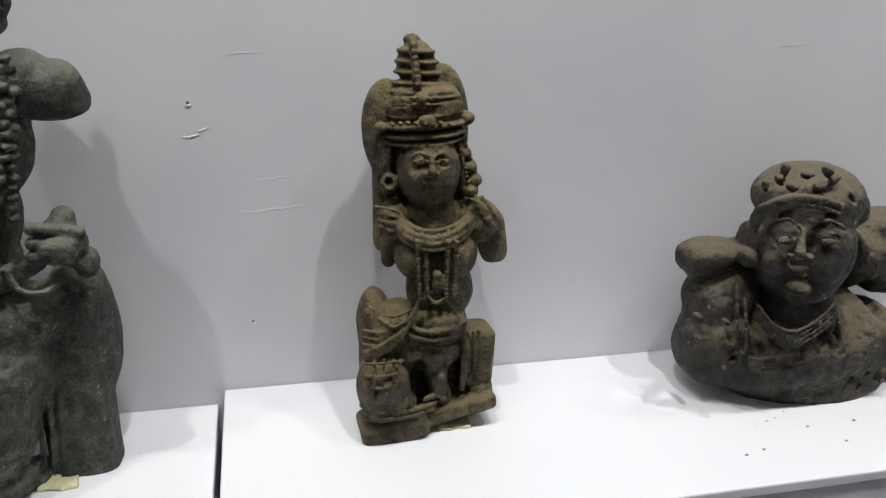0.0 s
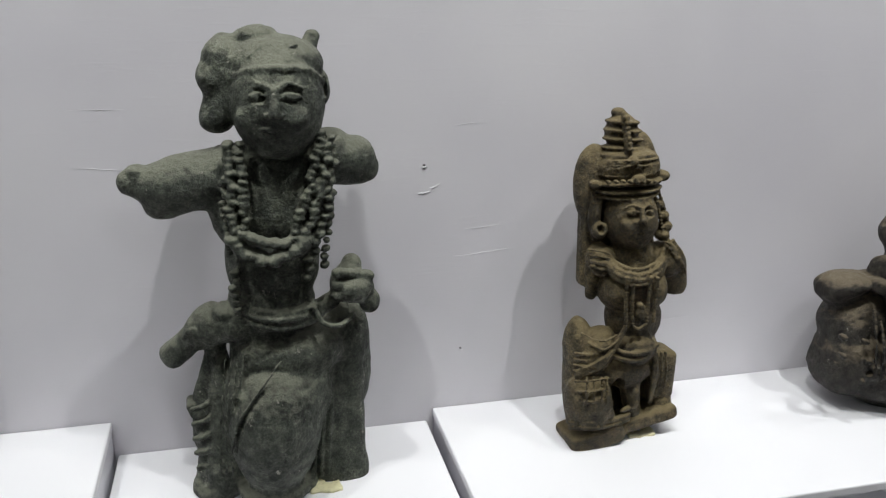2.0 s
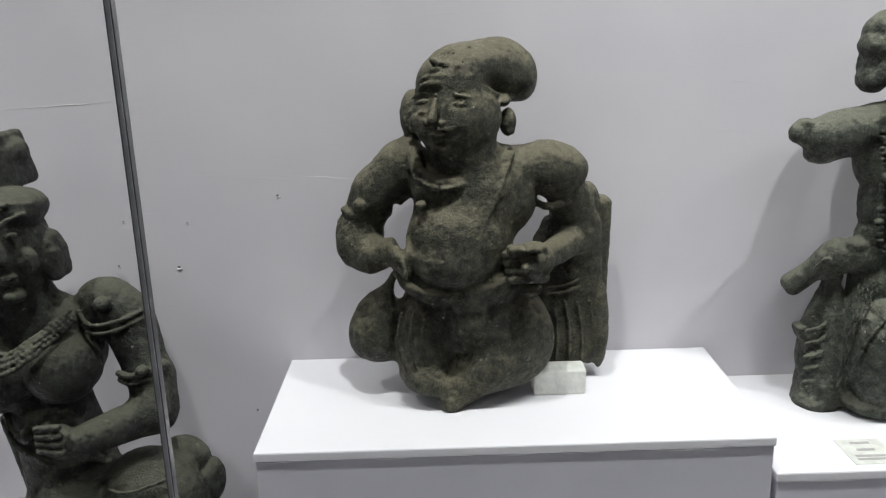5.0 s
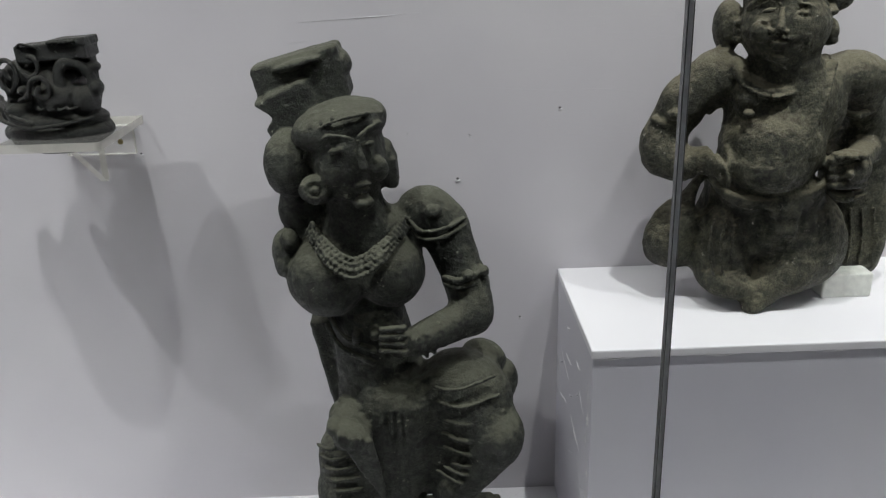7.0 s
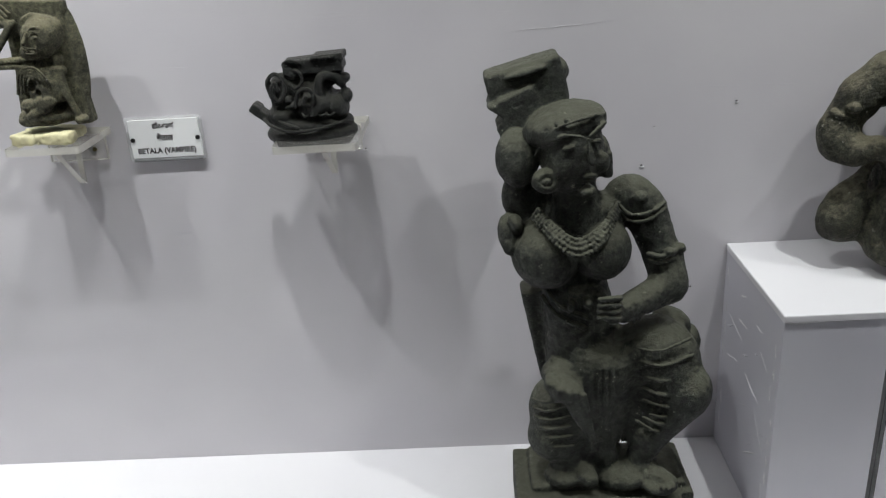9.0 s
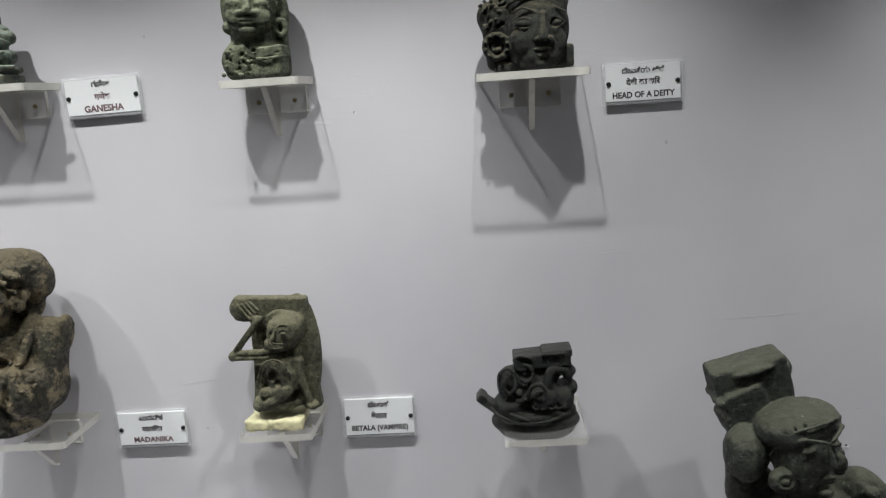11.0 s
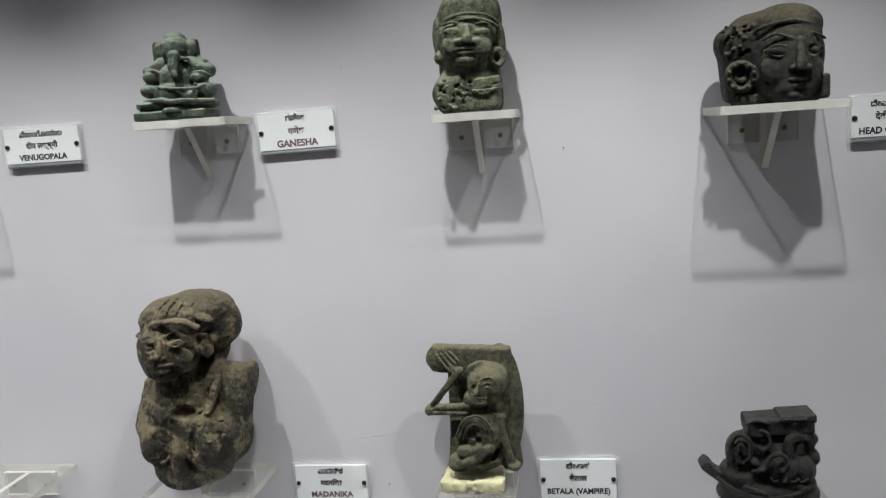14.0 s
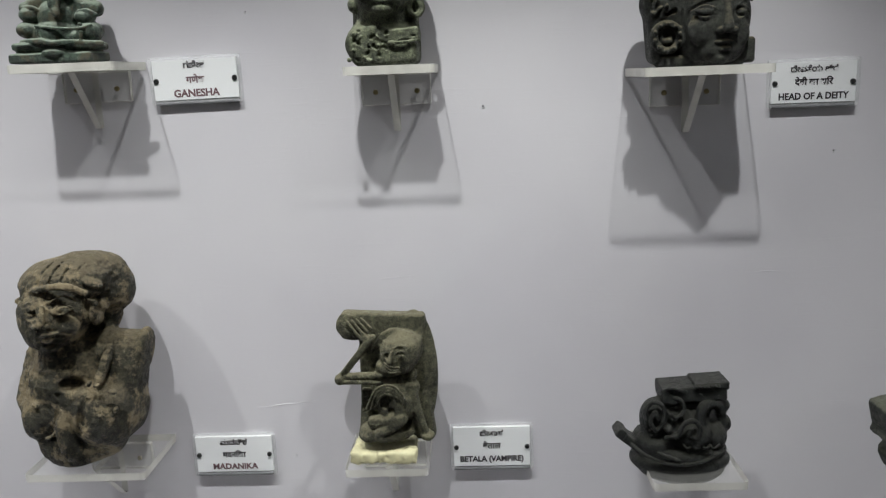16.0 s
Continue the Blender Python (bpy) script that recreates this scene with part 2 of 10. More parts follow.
# glass front in two sheets that meet in one upright joint
for gname, gx0, gx1 in (("window_1", CASE_L, JOINT_X - 0.004), ("window_2", JOINT_X + 0.004, CASE_R)):
    g = tagged(new(gname), "clear glass front sheet of the display case", "window", kind="structure")
    p = part("pane", box_bm(gx0, gx1, GLASS_Y - 0.004, GLASS_Y + 0.004, DECK_Z + 0.001, CEIL_Z - 0.01), M_GLASS, g)
    p.visible_shadow = False
joint = tagged(new("glass_joint"), "dark upright silicone joint between glass sheets, polished edge with painted pale reflection", "glass joint", kind="structure")
for sx in (-1, 1):
    part("sealant", box_bm(JOINT_X + sx * 0.0024 - 0.0006, JOINT_X + sx * 0.0024 + 0.0006, GLASS_Y - 0.0046, GLASS_Y + 0.0046, DECK_Z + 0.001, CEIL_Z - 0.01, 0.0006), M_JOINT, joint)
part("polished_edge", box_bm(JOINT_X - 0.0017, JOINT_X + 0.0017, GLASS_Y - 0.0052, GLASS_Y + 0.0052, DECK_Z + 0.001, CEIL_Z - 0.01, 0.0004), M_JLIGHT, joint)

# ring trims of the downlights
for lx in LAMP_XS:
    dl = tagged(new("ceiling_light"), "small round recessed downlight in the case ceiling", "ceiling light", "downlights of the case")
    dl.location = (lx, LAMP_Y, CEIL_Z)
    bm = bmesh.new()
    for r0, r1, z0, z1 in ((0.038, 0.05, 0.0, -0.006),):
        ringa = [bm.verts.new((r * math.cos(a * math.tau / 24), r * math.sin(a * math.tau / 24), z)) for r, z in ((r1, z0), (r1 - 0.003, z1), (r0, z1), (r0, z0)) for a in range(24)]
        for q in range(3):
            for a in range(24):
                bm.faces.new((ringa[q * 24 + a], ringa[q * 24 + (a + 1) % 24], ringa[q * 24 + 24 + (a + 1) % 24], ringa[q * 24 + 24 + a]))
    part("trim_ring", bm, M_TRIM, dl, smooth=True)


# ---- pedestals ----
def pedestal(x0, x1, yf, top, label, board=0.013):
    ob = tagged(new("pedestal"), label, "pedestal", "white pedestals in the case")
    ob.location = ((x0 + x1) / 2, WALL_Y, DECK_Z)
    w, d, h = (x1 - x0) / 2, WALL_Y - yf, top - DECK_Z
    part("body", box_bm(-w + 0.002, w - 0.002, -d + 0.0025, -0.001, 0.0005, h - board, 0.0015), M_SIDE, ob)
    bm = box_bm(-w, w, -d, -0.001, h - board + 0.0002, h, 0.0022)
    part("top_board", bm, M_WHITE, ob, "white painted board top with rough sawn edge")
    return ob


P1, P2, P3 = 0.709, 0.690, 0.741
PEDESTALS = [
    pedestal(-0.349, 1.25, 1.04, P1, "long white painted wooden pedestal under crowned figure and bust"),
    pedestal(-0.786, -0.358, 1.05, P2, "low white painted wooden pedestal under garlanded figure"),
    pedestal(-1.447, -0.789, 1.05, P3, "tall white painted wooden pedestal with scuffed side, under turbaned figure"),
]


def scuff(ped, at, along, out, length, high):
    """A ragged lip of chipped paint on a pedestal face; at, along and out in the pedestal's own axes."""
    a, d, o = Vector(at), Vector(along).normalized(), Vector(out)
    up, bm, rows = d.cross(o), bmesh.new(), []
    for i in range(7):
        w = high * (0.2 + 0.8 * math.sin(math.pi * i / 6)) * random.uniform(0.4, 1.0)
        p = a + d * (length * i / 6) + up * random.uniform(-0.6, 0.6) * high
        rows.append([bm.verts.new(p + up * w), bm.verts.new(p + o * w * 0.7), bm.verts.new(p - up * w * 0.6)])
    for r, q in zip(rows, rows[1:]):
        bm.faces.new((r[0], q[0], q[1], r[1]))
        bm.faces.new((r[1], q[1], q[2], r[2]))
    bmesh.ops.recalc_face_normals(bm, faces=bm.faces)
    return part("paint_chip", bm, M_CHIP, ped)


random.seed(11)
for ped, w, d, h in zip(PEDESTALS, (0.7995, 0.214, 0.329), (0.31, 0.30, 0.30), (P1 - DECK_Z, P2 - DECK_Z, P3 - DECK_Z)):
    x = -w
    while x < w - 0.08:
        run = random.uniform(0.03, 0.14)
        scuff(ped, (x, -d + 0.0018, h - 0.0135), (1, 0, 0), (0, -1, 0), run, random.uniform(0.0012, 0.0026))
        x += run + random.uniform(0.01, 0.12)
tall, face = PEDESTALS[2], -0.327
for i in range(9):
    scuff(tall, (face, random.uniform(-0.27, -0.1), random.uniform(0.08, 0.38)), (0, random.uniform(0.4, 1), random.uniform(-0.5, 0.9)), (-1, 0, 0), random.uniform(0.03, 0.09), random.uniform(0.0015, 0.003))
for i in range(8):
    scuff(tall, (face, -0.29 + random.uniform(0, 0.02), 0.06 + 0.04 * i), (0, 0.1, 1), (-1, 0, 0), random.uniform(0.012, 0.035), random.uniform(0.002, 0.004))
for i in range(7):
    scuff(tall, (face, -0.03 + random.uniform(-0.01, 0.01), 0.05 + 0.05 * i), (0, 0.1, 1), (-1, 0, 0), random.uniform(0.02, 0.045), random.uniform(0.0015, 0.003))


# ---- carving: solids are melted together in a field and skinned ----
class Clay:
    """Gathers rounded solids in metres (x right, y into the case, z up) and skins their blend as one mesh."""

    def __init__(self, cell, rough=0.0008, seed=1):
        self.cell, self.rough, self.seed, self.ops = cell, rough, seed, []

    def ball(self, x, y, z, rx, ry, rz, turn=0, k=0.0022, cut=False, yaw=0):
        R = np.array((Euler((0, radians(turn), 0)).to_matrix() @ Euler((0, 0, radians(-yaw))).to_matrix()), dtype=np.float32)
        r, c, rad = max(rx, ry, rz), np.array((x, y, z), np.float32), np.array((rx, ry, rz), np.float32)

        def f(P):
            q = (P - c) @ R.T / rad
            n = np.sqrt((q * q).sum(-1))
            g = np.sqrt(((q / rad) ** 2).sum(-1)) + 1e-6
            return n * (n - 1) / g
        self.ops.append((f, c - r, c + r, k, cut))
        return self

    def limb(self, x1, y1, z1, r1, x2, y2, z2, r2, k=0.0022, cut=False):
        a, b = np.array((x1, y1, z1), np.float32), np.array((x2, y2, z2), np.float32)
        ab = b - a
        L = float(ab @ ab) + 1e-9

        def f(P):
            h = np.clip(((P - a) @ ab) / L, 0, 1)
            return np.sqrt((((P - a) - h[..., None] * ab) ** 2).sum(-1)) - (r1 + (r2 - r1) * h)
        r = max(r1, r2)
        self.ops.append((f, np.minimum(a, b) - r, np.maximum(a, b) + r, k, cut))
        return self

    def slab(self, x, y, z, hx, hy, hz, turn=0, edge=0.004, k=0.002, cut=False, tip=0, yaw=0):
        R = np.array((Euler((0, radians(turn), 0)).to_matrix() @ Euler((radians(-tip), 0, radians(-yaw))).to_matrix()), dtype=np.float32)
        c, half = np.array((x, y, z), np.float32), np.array((hx, hy, hz), np.float32) - edge
        r = float(np.sqrt(((half + edge) ** 2).sum()))

        def f(P):
            q = np.abs((P - c) @ R.T) - half
            return np.sqrt((np.maximum(q, 0) ** 2).sum(-1)) + np.minimum(q.max(-1), 0) - edge
        self.ops.append((f, c - r, c + r, k, cut))
        return self

    def cord(self, r, *pts, k=0.001, cut=False, smooth=True):
        """A rope through points."""
        pts = curve_through(pts, 6) if smooth and len(pts) > 2 else pts
        for p, q in zip(pts, pts[1:]):
            self.limb(*p, r, *q, r, k, cut)
        return self

    def beads(self, r, *pts, gap=1.7, k=0.0006):
        pts = [Vector(p) for p in (curve_through(pts, 10) if len(pts) > 2 else pts)]
        run, nxt = 0.0, 0.0
        for p, q in zip(pts, pts[1:]):
            d = (q - p).length
            while nxt <= run + d:
                c = p.lerp(q, (nxt - run) / max(d, 1e-6))
                self.ball(c.x, c.y, c.z, r, r, r * 0.9, 0, k)
                nxt += r * gap
            run += d
        return self

    def skin(self, name):
        h = self.cell
        lo = np.min([o[1] for o in self.ops if not o[4]], axis=0) - 4 * h
        hi = np.max([o[2] for o in self.ops if not o[4]], axis=0) + 4 * h
        n = np.ceil((hi - lo) / h).astype(int) + 1
        F = np.full(n, 0.05, np.float32)
        ax = [(lo[i] + h * np.arange(n[i])).astype(np.float32) for i in range(3)]
        for f, a, b, k, cut in self.ops:
            pad = k * 1.2 + 3 * h
            i0 = np.clip(np.floor((a - pad - lo) / h).astype(int), 0, n)
            i1 = np.clip(np.ceil((b + pad - lo) / h).astype(int) + 1, 0, n)
            if (i1 <= i0).any():
                continue
            sl = tuple(slice(p, q) for p, q in zip(i0, i1))
            P = np.stack(np.meshgrid(*[ax[i][sl[i]] for i in range(3)], indexing="ij"), -1)
            d, e = f(P), F[sl]
            if cut:
                w = np.maximum(k - np.abs(e + d), 0) / max(k, 1e-6)
                F[sl] = np.maximum(e, -d) + w * w * k * 0.25
            else:
                w = np.maximum(k - np.abs(e - d), 0) / max(k, 1e-6)
                F[sl] = np.minimum(e, d) - w * w * k * 0.25
        rng = np.random.default_rng(self.seed)
        for size, amount in ((0.024, 0.7), (0.007, 0.6), (0.0036, 0.5)):
            F += lumps(rng, n, size / h) * np.float32(self.rough * amount)
        for size, depth in ((0.009, 1.0), (0.0045, 1.4)):
            F += np.maximum(lumps(rng, n, size / h) - 0.9, 0) * np.float32(self.rough * depth)
        verts, quads = net(F)
        me = bpy.data.meshes.new(name)
        me.from_pydata((verts * h + lo).tolist(), [], quads.tolist())
        me.polygons.foreach_set("use_smooth", np.ones(len(quads), bool))
        return me


def curve_through(pts, per):
    P, out = [Vector(p) for p in pts], []
    for i in range(len(P) - 1):
        a, b, c, d = P[max(i - 1, 0)], P[i], P[i + 1], P[min(i + 2, len(P) - 1)]
        for s in range(per):
            t = s / per
            out.append(0.5 * (2 * b + (c - a) * t + (2 * a - 5 * b + 4 * c - d) * t * t + (3 * b - a - 3 * c + d) * t ** 3))
    return [tuple(p) for p in out + [P[-1]]]


def lumps(rng, n, cells):
    """Smooth random lumps over a grid, about cells steps apart."""
    m = [int(math.ceil(v / cells)) + 2 for v in n]
    A = rng.standard_normal(m).astype(np.float32)
    for axis in range(3):
        u = np.arange(n[axis]) / cells
        i = u.astype(int)
        t = (u - i).astype(np.float32)
        t = t * t * (3 - 2 * t)
        shape = [1, 1, 1]
        shape[axis] = -1
        t = t.reshape(shape)
        A = np.take(A, i, axis) * (1 - t) + np.take(A, i + 1, axis) * t
    return A


def net(F):
    """Skins the zero level of a grid with quads."""
    S = F < 0
    n = F.shape
    corner = [(i, j, k) for i in (0, 1) for j in (0, 1) for k in (0, 1)]

    def cut_of(A, c):
        return A[c[0]:n[0] - 1 + c[0], c[1]:n[1] - 1 + c[1], c[2]:n[2] - 1 + c[2]]
    count = sum(cut_of(S, c).astype(np.int8) for c in corner)
    I = np.argwhere((count > 0) & (count < 8))
    vid = np.full([v - 1 for v in n], -1, np.int64)
    vid[tuple(I.T)] = np.arange(len(I))
    val = [F[tuple((I + c).T)] for c in corner]
    tot, num = np.zeros((len(I), 3)), np.zeros(len(I))
    for a in range(8):
        for b in range(a + 1, 8):
            ca, cb = np.array(corner[a]), np.array(corner[b])
            if np.abs(ca - cb).sum() != 1:
                continue
            on = (val[a] < 0) != (val[b] < 0)
            t = (val[a] / np.where(on, val[a] - val[b], 1))[:, None]
            tot += np.where(on[:, None], ca + (cb - ca) * t, 0)
            num += on
    verts, quads = I + tot / num[:, None], []
    for axis in range(3):
        u, w = [v for v in range(3) if v != axis]
        lo_, hi_ = [slice(1, -1)] * 3, [slice(1, -1)] * 3
        lo_[axis], hi_[axis] = slice(0, -1), slice(1, None)
        s0, s1 = S[tuple(lo_)], S[tuple(hi_)]
        E = np.argwhere(s0 != s1)
        flip = s0[tuple(E.T)]
        base = E.copy()
        base[:, u] += 1
        base[:, w] += 1
        du, dw = np.eye(3, dtype=int)[u], np.eye(3, dtype=int)[w]
        q = np.stack([vid[tuple((base - o).T)] for o in (du + dw, dw, 0 * du, du)], 1)
        turn = flip if axis != 1 else ~flip
        q[~turn] = q[~turn][:, ::-1]
        quads.append(q)
    return verts, np.concatenate(quads)


def statue(clay, at, mat, label, name="statue", category="statue"):
    me = clay.skin(name)
    me.materials.append(mat)
    ob = new(name, me)
    ob.location = at
    return tagged(ob, label, category)


# ---- acrylic wall shelves ----
def two_faced(me, mat_edge, up_axis):
    """Gives the thin faces of a sheet the sawn-edge material."""
    me.materials.append(mat_edge)
    for p in me.polygons:
        if abs(p.normal[up_axis]) < 0.8:
            p.material_index = 1


def wall_shelf(x0, x1, yf, top, thick, label, fin=0.085, plate_w=0.105):
    ob = tagged(new("wall_shelf"), label, "shelf", "clear acrylic wall shelves")
    xc = (x0 + x1) / 2
    ob.location = (xc, WALL_Y, top)
    w, d = (x1 - x0) / 2, WALL_Y - yf
    bm = box_bm(-w, w, -d, -0.0015, -thick, 0)
    upright = [e for e in bm.edges if abs((e.verts[0].co - e.verts[1].co).z) > thick * 0.9 and e.verts[0].co.y < -d * 0.5]
    bmesh.ops.bevel(bm, geom=upright, offset=0.008, segments=4, affect="EDGES", profile=0.5)
    sheet = part("shelf_plate", bm, M_ACRYL, ob)
    two_faced(sheet.data, M_ACEDGE, 2)
    pw = min(plate_w / 2, w * 0.85)
    back = part("back_plate", box_bm(-pw, pw, -0.010, -0.0015, -thick - 0.046, -thick - 0.0005, 0.0008, 1), M_ACRYL, ob)
    two_faced(back.data, M_ACEDGE, 1)
    bm = bmesh.new()
    prof = [(-0.0105, -thick - 0.0005), (-d * 0.72, -thick - 0.0005), (-0.018, -thick - fin), (-0.0105, -thick - fin)]
    a = [bm.verts.new((-0.005, y, z)) for y, z in prof]
    b = [bm.verts.new((0.005, y, z)) for y, z in prof]
    bm.faces.new(a), bm.faces.new(b[::-1])
    for i in range(4):
        bm.faces.new((a[i], b[i], b[(i + 1) % 4], a[(i + 1) % 4]))
    bmesh.ops.recalc_face_normals(bm, faces=bm.faces)
    gus = part("gusset", bm, M_ACRYL, ob, "triangular clear acrylic gusset")
    two_faced(gus.data, M_ACEDGE, 0)
    for sx in (-0.6, 0.6):
        part("screw", disc_bm(sx * pw, -0.0115, -thick - 0.026, 0.0042, 0.003, bevel=0.001), M_BRASS, ob, "dull brass screw head")
    return ob


TH = 0.012
wall_shelf(-3.122, -2.968, 1.228, 1.640, TH, "clear acrylic wall shelf under seated green figure")
wall_shelf(-2.6495, -2.520, 1.228, 1.620, TH, "clear acrylic wall shelf under green head")
wall_shelf(-2.238, -2.062, 1.205, 1.603, TH, "clear acrylic wall shelf under dark pitted head")
wall_shelf(-3.172, -2.985, 1.208, 1.030, TH, "clear acrylic wall shelf under crusted bust")
wall_shelf(-2.680, -2.553, 1.215, 1.024, TH, "clear acrylic wall shelf under carved slab")
wall_shelf(-2.226, -2.090, 1.165, 1.018, TH, "clear acrylic wall shelf under blackened carving")
wall_shelf(-3.640, -3.470, 1.205, 1.645, TH, "clear acrylic wall shelf, bare")
wall_shelf(-3.560, -3.372, 1.208, 1.030, TH, "clear acrylic wall shelf, bare")


# ---- label plaques ----
def lettering(text, size, x, z, mat, parent, squeeze=1.0):
    cu = bpy.data.curves.new("lettering", "FONT")
    cu.body, cu.size, cu.align_x, cu.align_y, cu.extrude, cu.resolution_u, cu.offset = text, size, "CENTER", "CENTER", 0.0002, 3, size * 0.03
    tmp = bpy.data.objects.new("lettering", cu)
    scene.collection.objects.link(tmp)
    bpy.context.view_layer.update()
    me = bpy.data.meshes.new_from_object(tmp.evaluated_get(bpy.context.evaluated_depsgraph_get()))
    bpy.data.objects.remove(tmp)
    bpy.data.curves.remove(cu)
    me.materials.clear()
    me.materials.append(mat)
    ob = new("lettering", me)
    ob.parent = parent
    ob.matrix_basis = pose(x, -0.0102, z, 90, 0, 0) @ Matrix.Diagonal((squeeze, 1, 1, 1))
    return ob


def plaque(x, z, w, h, lines, roll=0.0):
    ob = tagged(new("label_plaque"), "white acrylic label plaque reading " + lines[2][0].lower(), "sign", "label plaques on the wall")
    ob.matrix_basis = pose(x, WALL_Y, z, 0, roll, 0)
    bm = box_bm(-w / 2, w / 2, -0.0095, -0.0045, -h / 2, h / 2)
    upright = [e for e in bm.edges if abs((e.verts[0].co - e.verts[1].co).y) > 0.004]
    bmesh.ops.bevel(bm, geom=upright, offset=0.004, segments=3, affect="EDGES", profile=0.5)
    part("rim", bm, M_PLRIM, ob, "clear bevelled plaque rim")
    part("panel", box_bm(-w / 2 + 0.006, w / 2 - 0.006, -0.0099, -0.0025, -h / 2 + 0.007, h / 2 - 0.005), M_PLATE, ob, "milky white backing panel")
    part("lower_edge", box_bm(-w / 2 + 0.006, w / 2 - 0.006, -0.0105, -0.004, -h / 2 - 0.0005, -h / 2 + 0.0045, 0.0015), M_SHADEEDGE, ob, "grey sawn lower edge with painted shadow")
    for sx in (-1, 1):
        part("screw", disc_bm(sx * (w / 2 - 0.0105), -0.0105, 0.0, 0.0045, 0.0035, bevel=0.001), M_SCREW, ob, "dark screw head")
        part("spacer", disc_bm(sx * (w / 2 - 0.0105), -0.0012, 0.0, 0.005, 0.0022), M_PLRIM, ob, "clear spacer")
    for (text, size, dz, mat, sq) in lines:
        lettering(text, size, 0, dz, mat, ob, sq)
    return ob


# dark grey for the plaque's lower bevel and the shadow line painted onto it
M_SHADEEDGE = plain("shadowed_acrylic_edge", (0.22, 0.22, 0.23), 0.3)
plaque(-2.891, 1.611, 0.142, 0.072, [("ಗಣೇಶ", 0.013, 0.022, M_INK, 1.0), ("गणेश", 0.014, 0.0, M_INKRED, 1.0), ("GANESHA", 0.0155, -0.020, M_INKRED, 1.0)], -1.0)
plaque(-1.960, 1.572, 0.136, 0.072, [("ದೇವತೆಯ ಶಿರ", 0.012, 0.020, M_INK, 1.0), ("देवी का सिर", 0.013, 0.001, M_INK, 1.0), ("HEAD OF A DEITY", 0.0138, -0.020, M_INK, 0.92)])
plaque(-2.886, 0.994, 0.140, 0.074, [("ಮದನಿಕ", 0.013, 0.022, M_INK, 1.0), ("मदनिका", 0.013, 0.0, M_INK, 1.0), ("MADANIKA", 0.0138, -0.021, M_INKRED, 1.05)])
plaque(-2.455, 0.998, 0.138, 0.080, [("ಬೇತಾಳ", 0.013, 0.024, M_INK, 1.0), ("बेताल", 0.014, 0.002, M_INK, 1.0), ("BETALA (VAMPIRE)", 0.0138, -0.021, M_INK, 0.92)])
plaque(-3.350, 1.616, 0.152, 0.072, [("ವೇಣುಗೋಪಾಲ", 0.013, 0.020, M_INK, 1.0), ("दीप लक्ष्मी", 0.013, 0.0, M_INK, 1.0), ("VENUGOPALA", 0.0138, -0.020, M_INK, 1.0)])


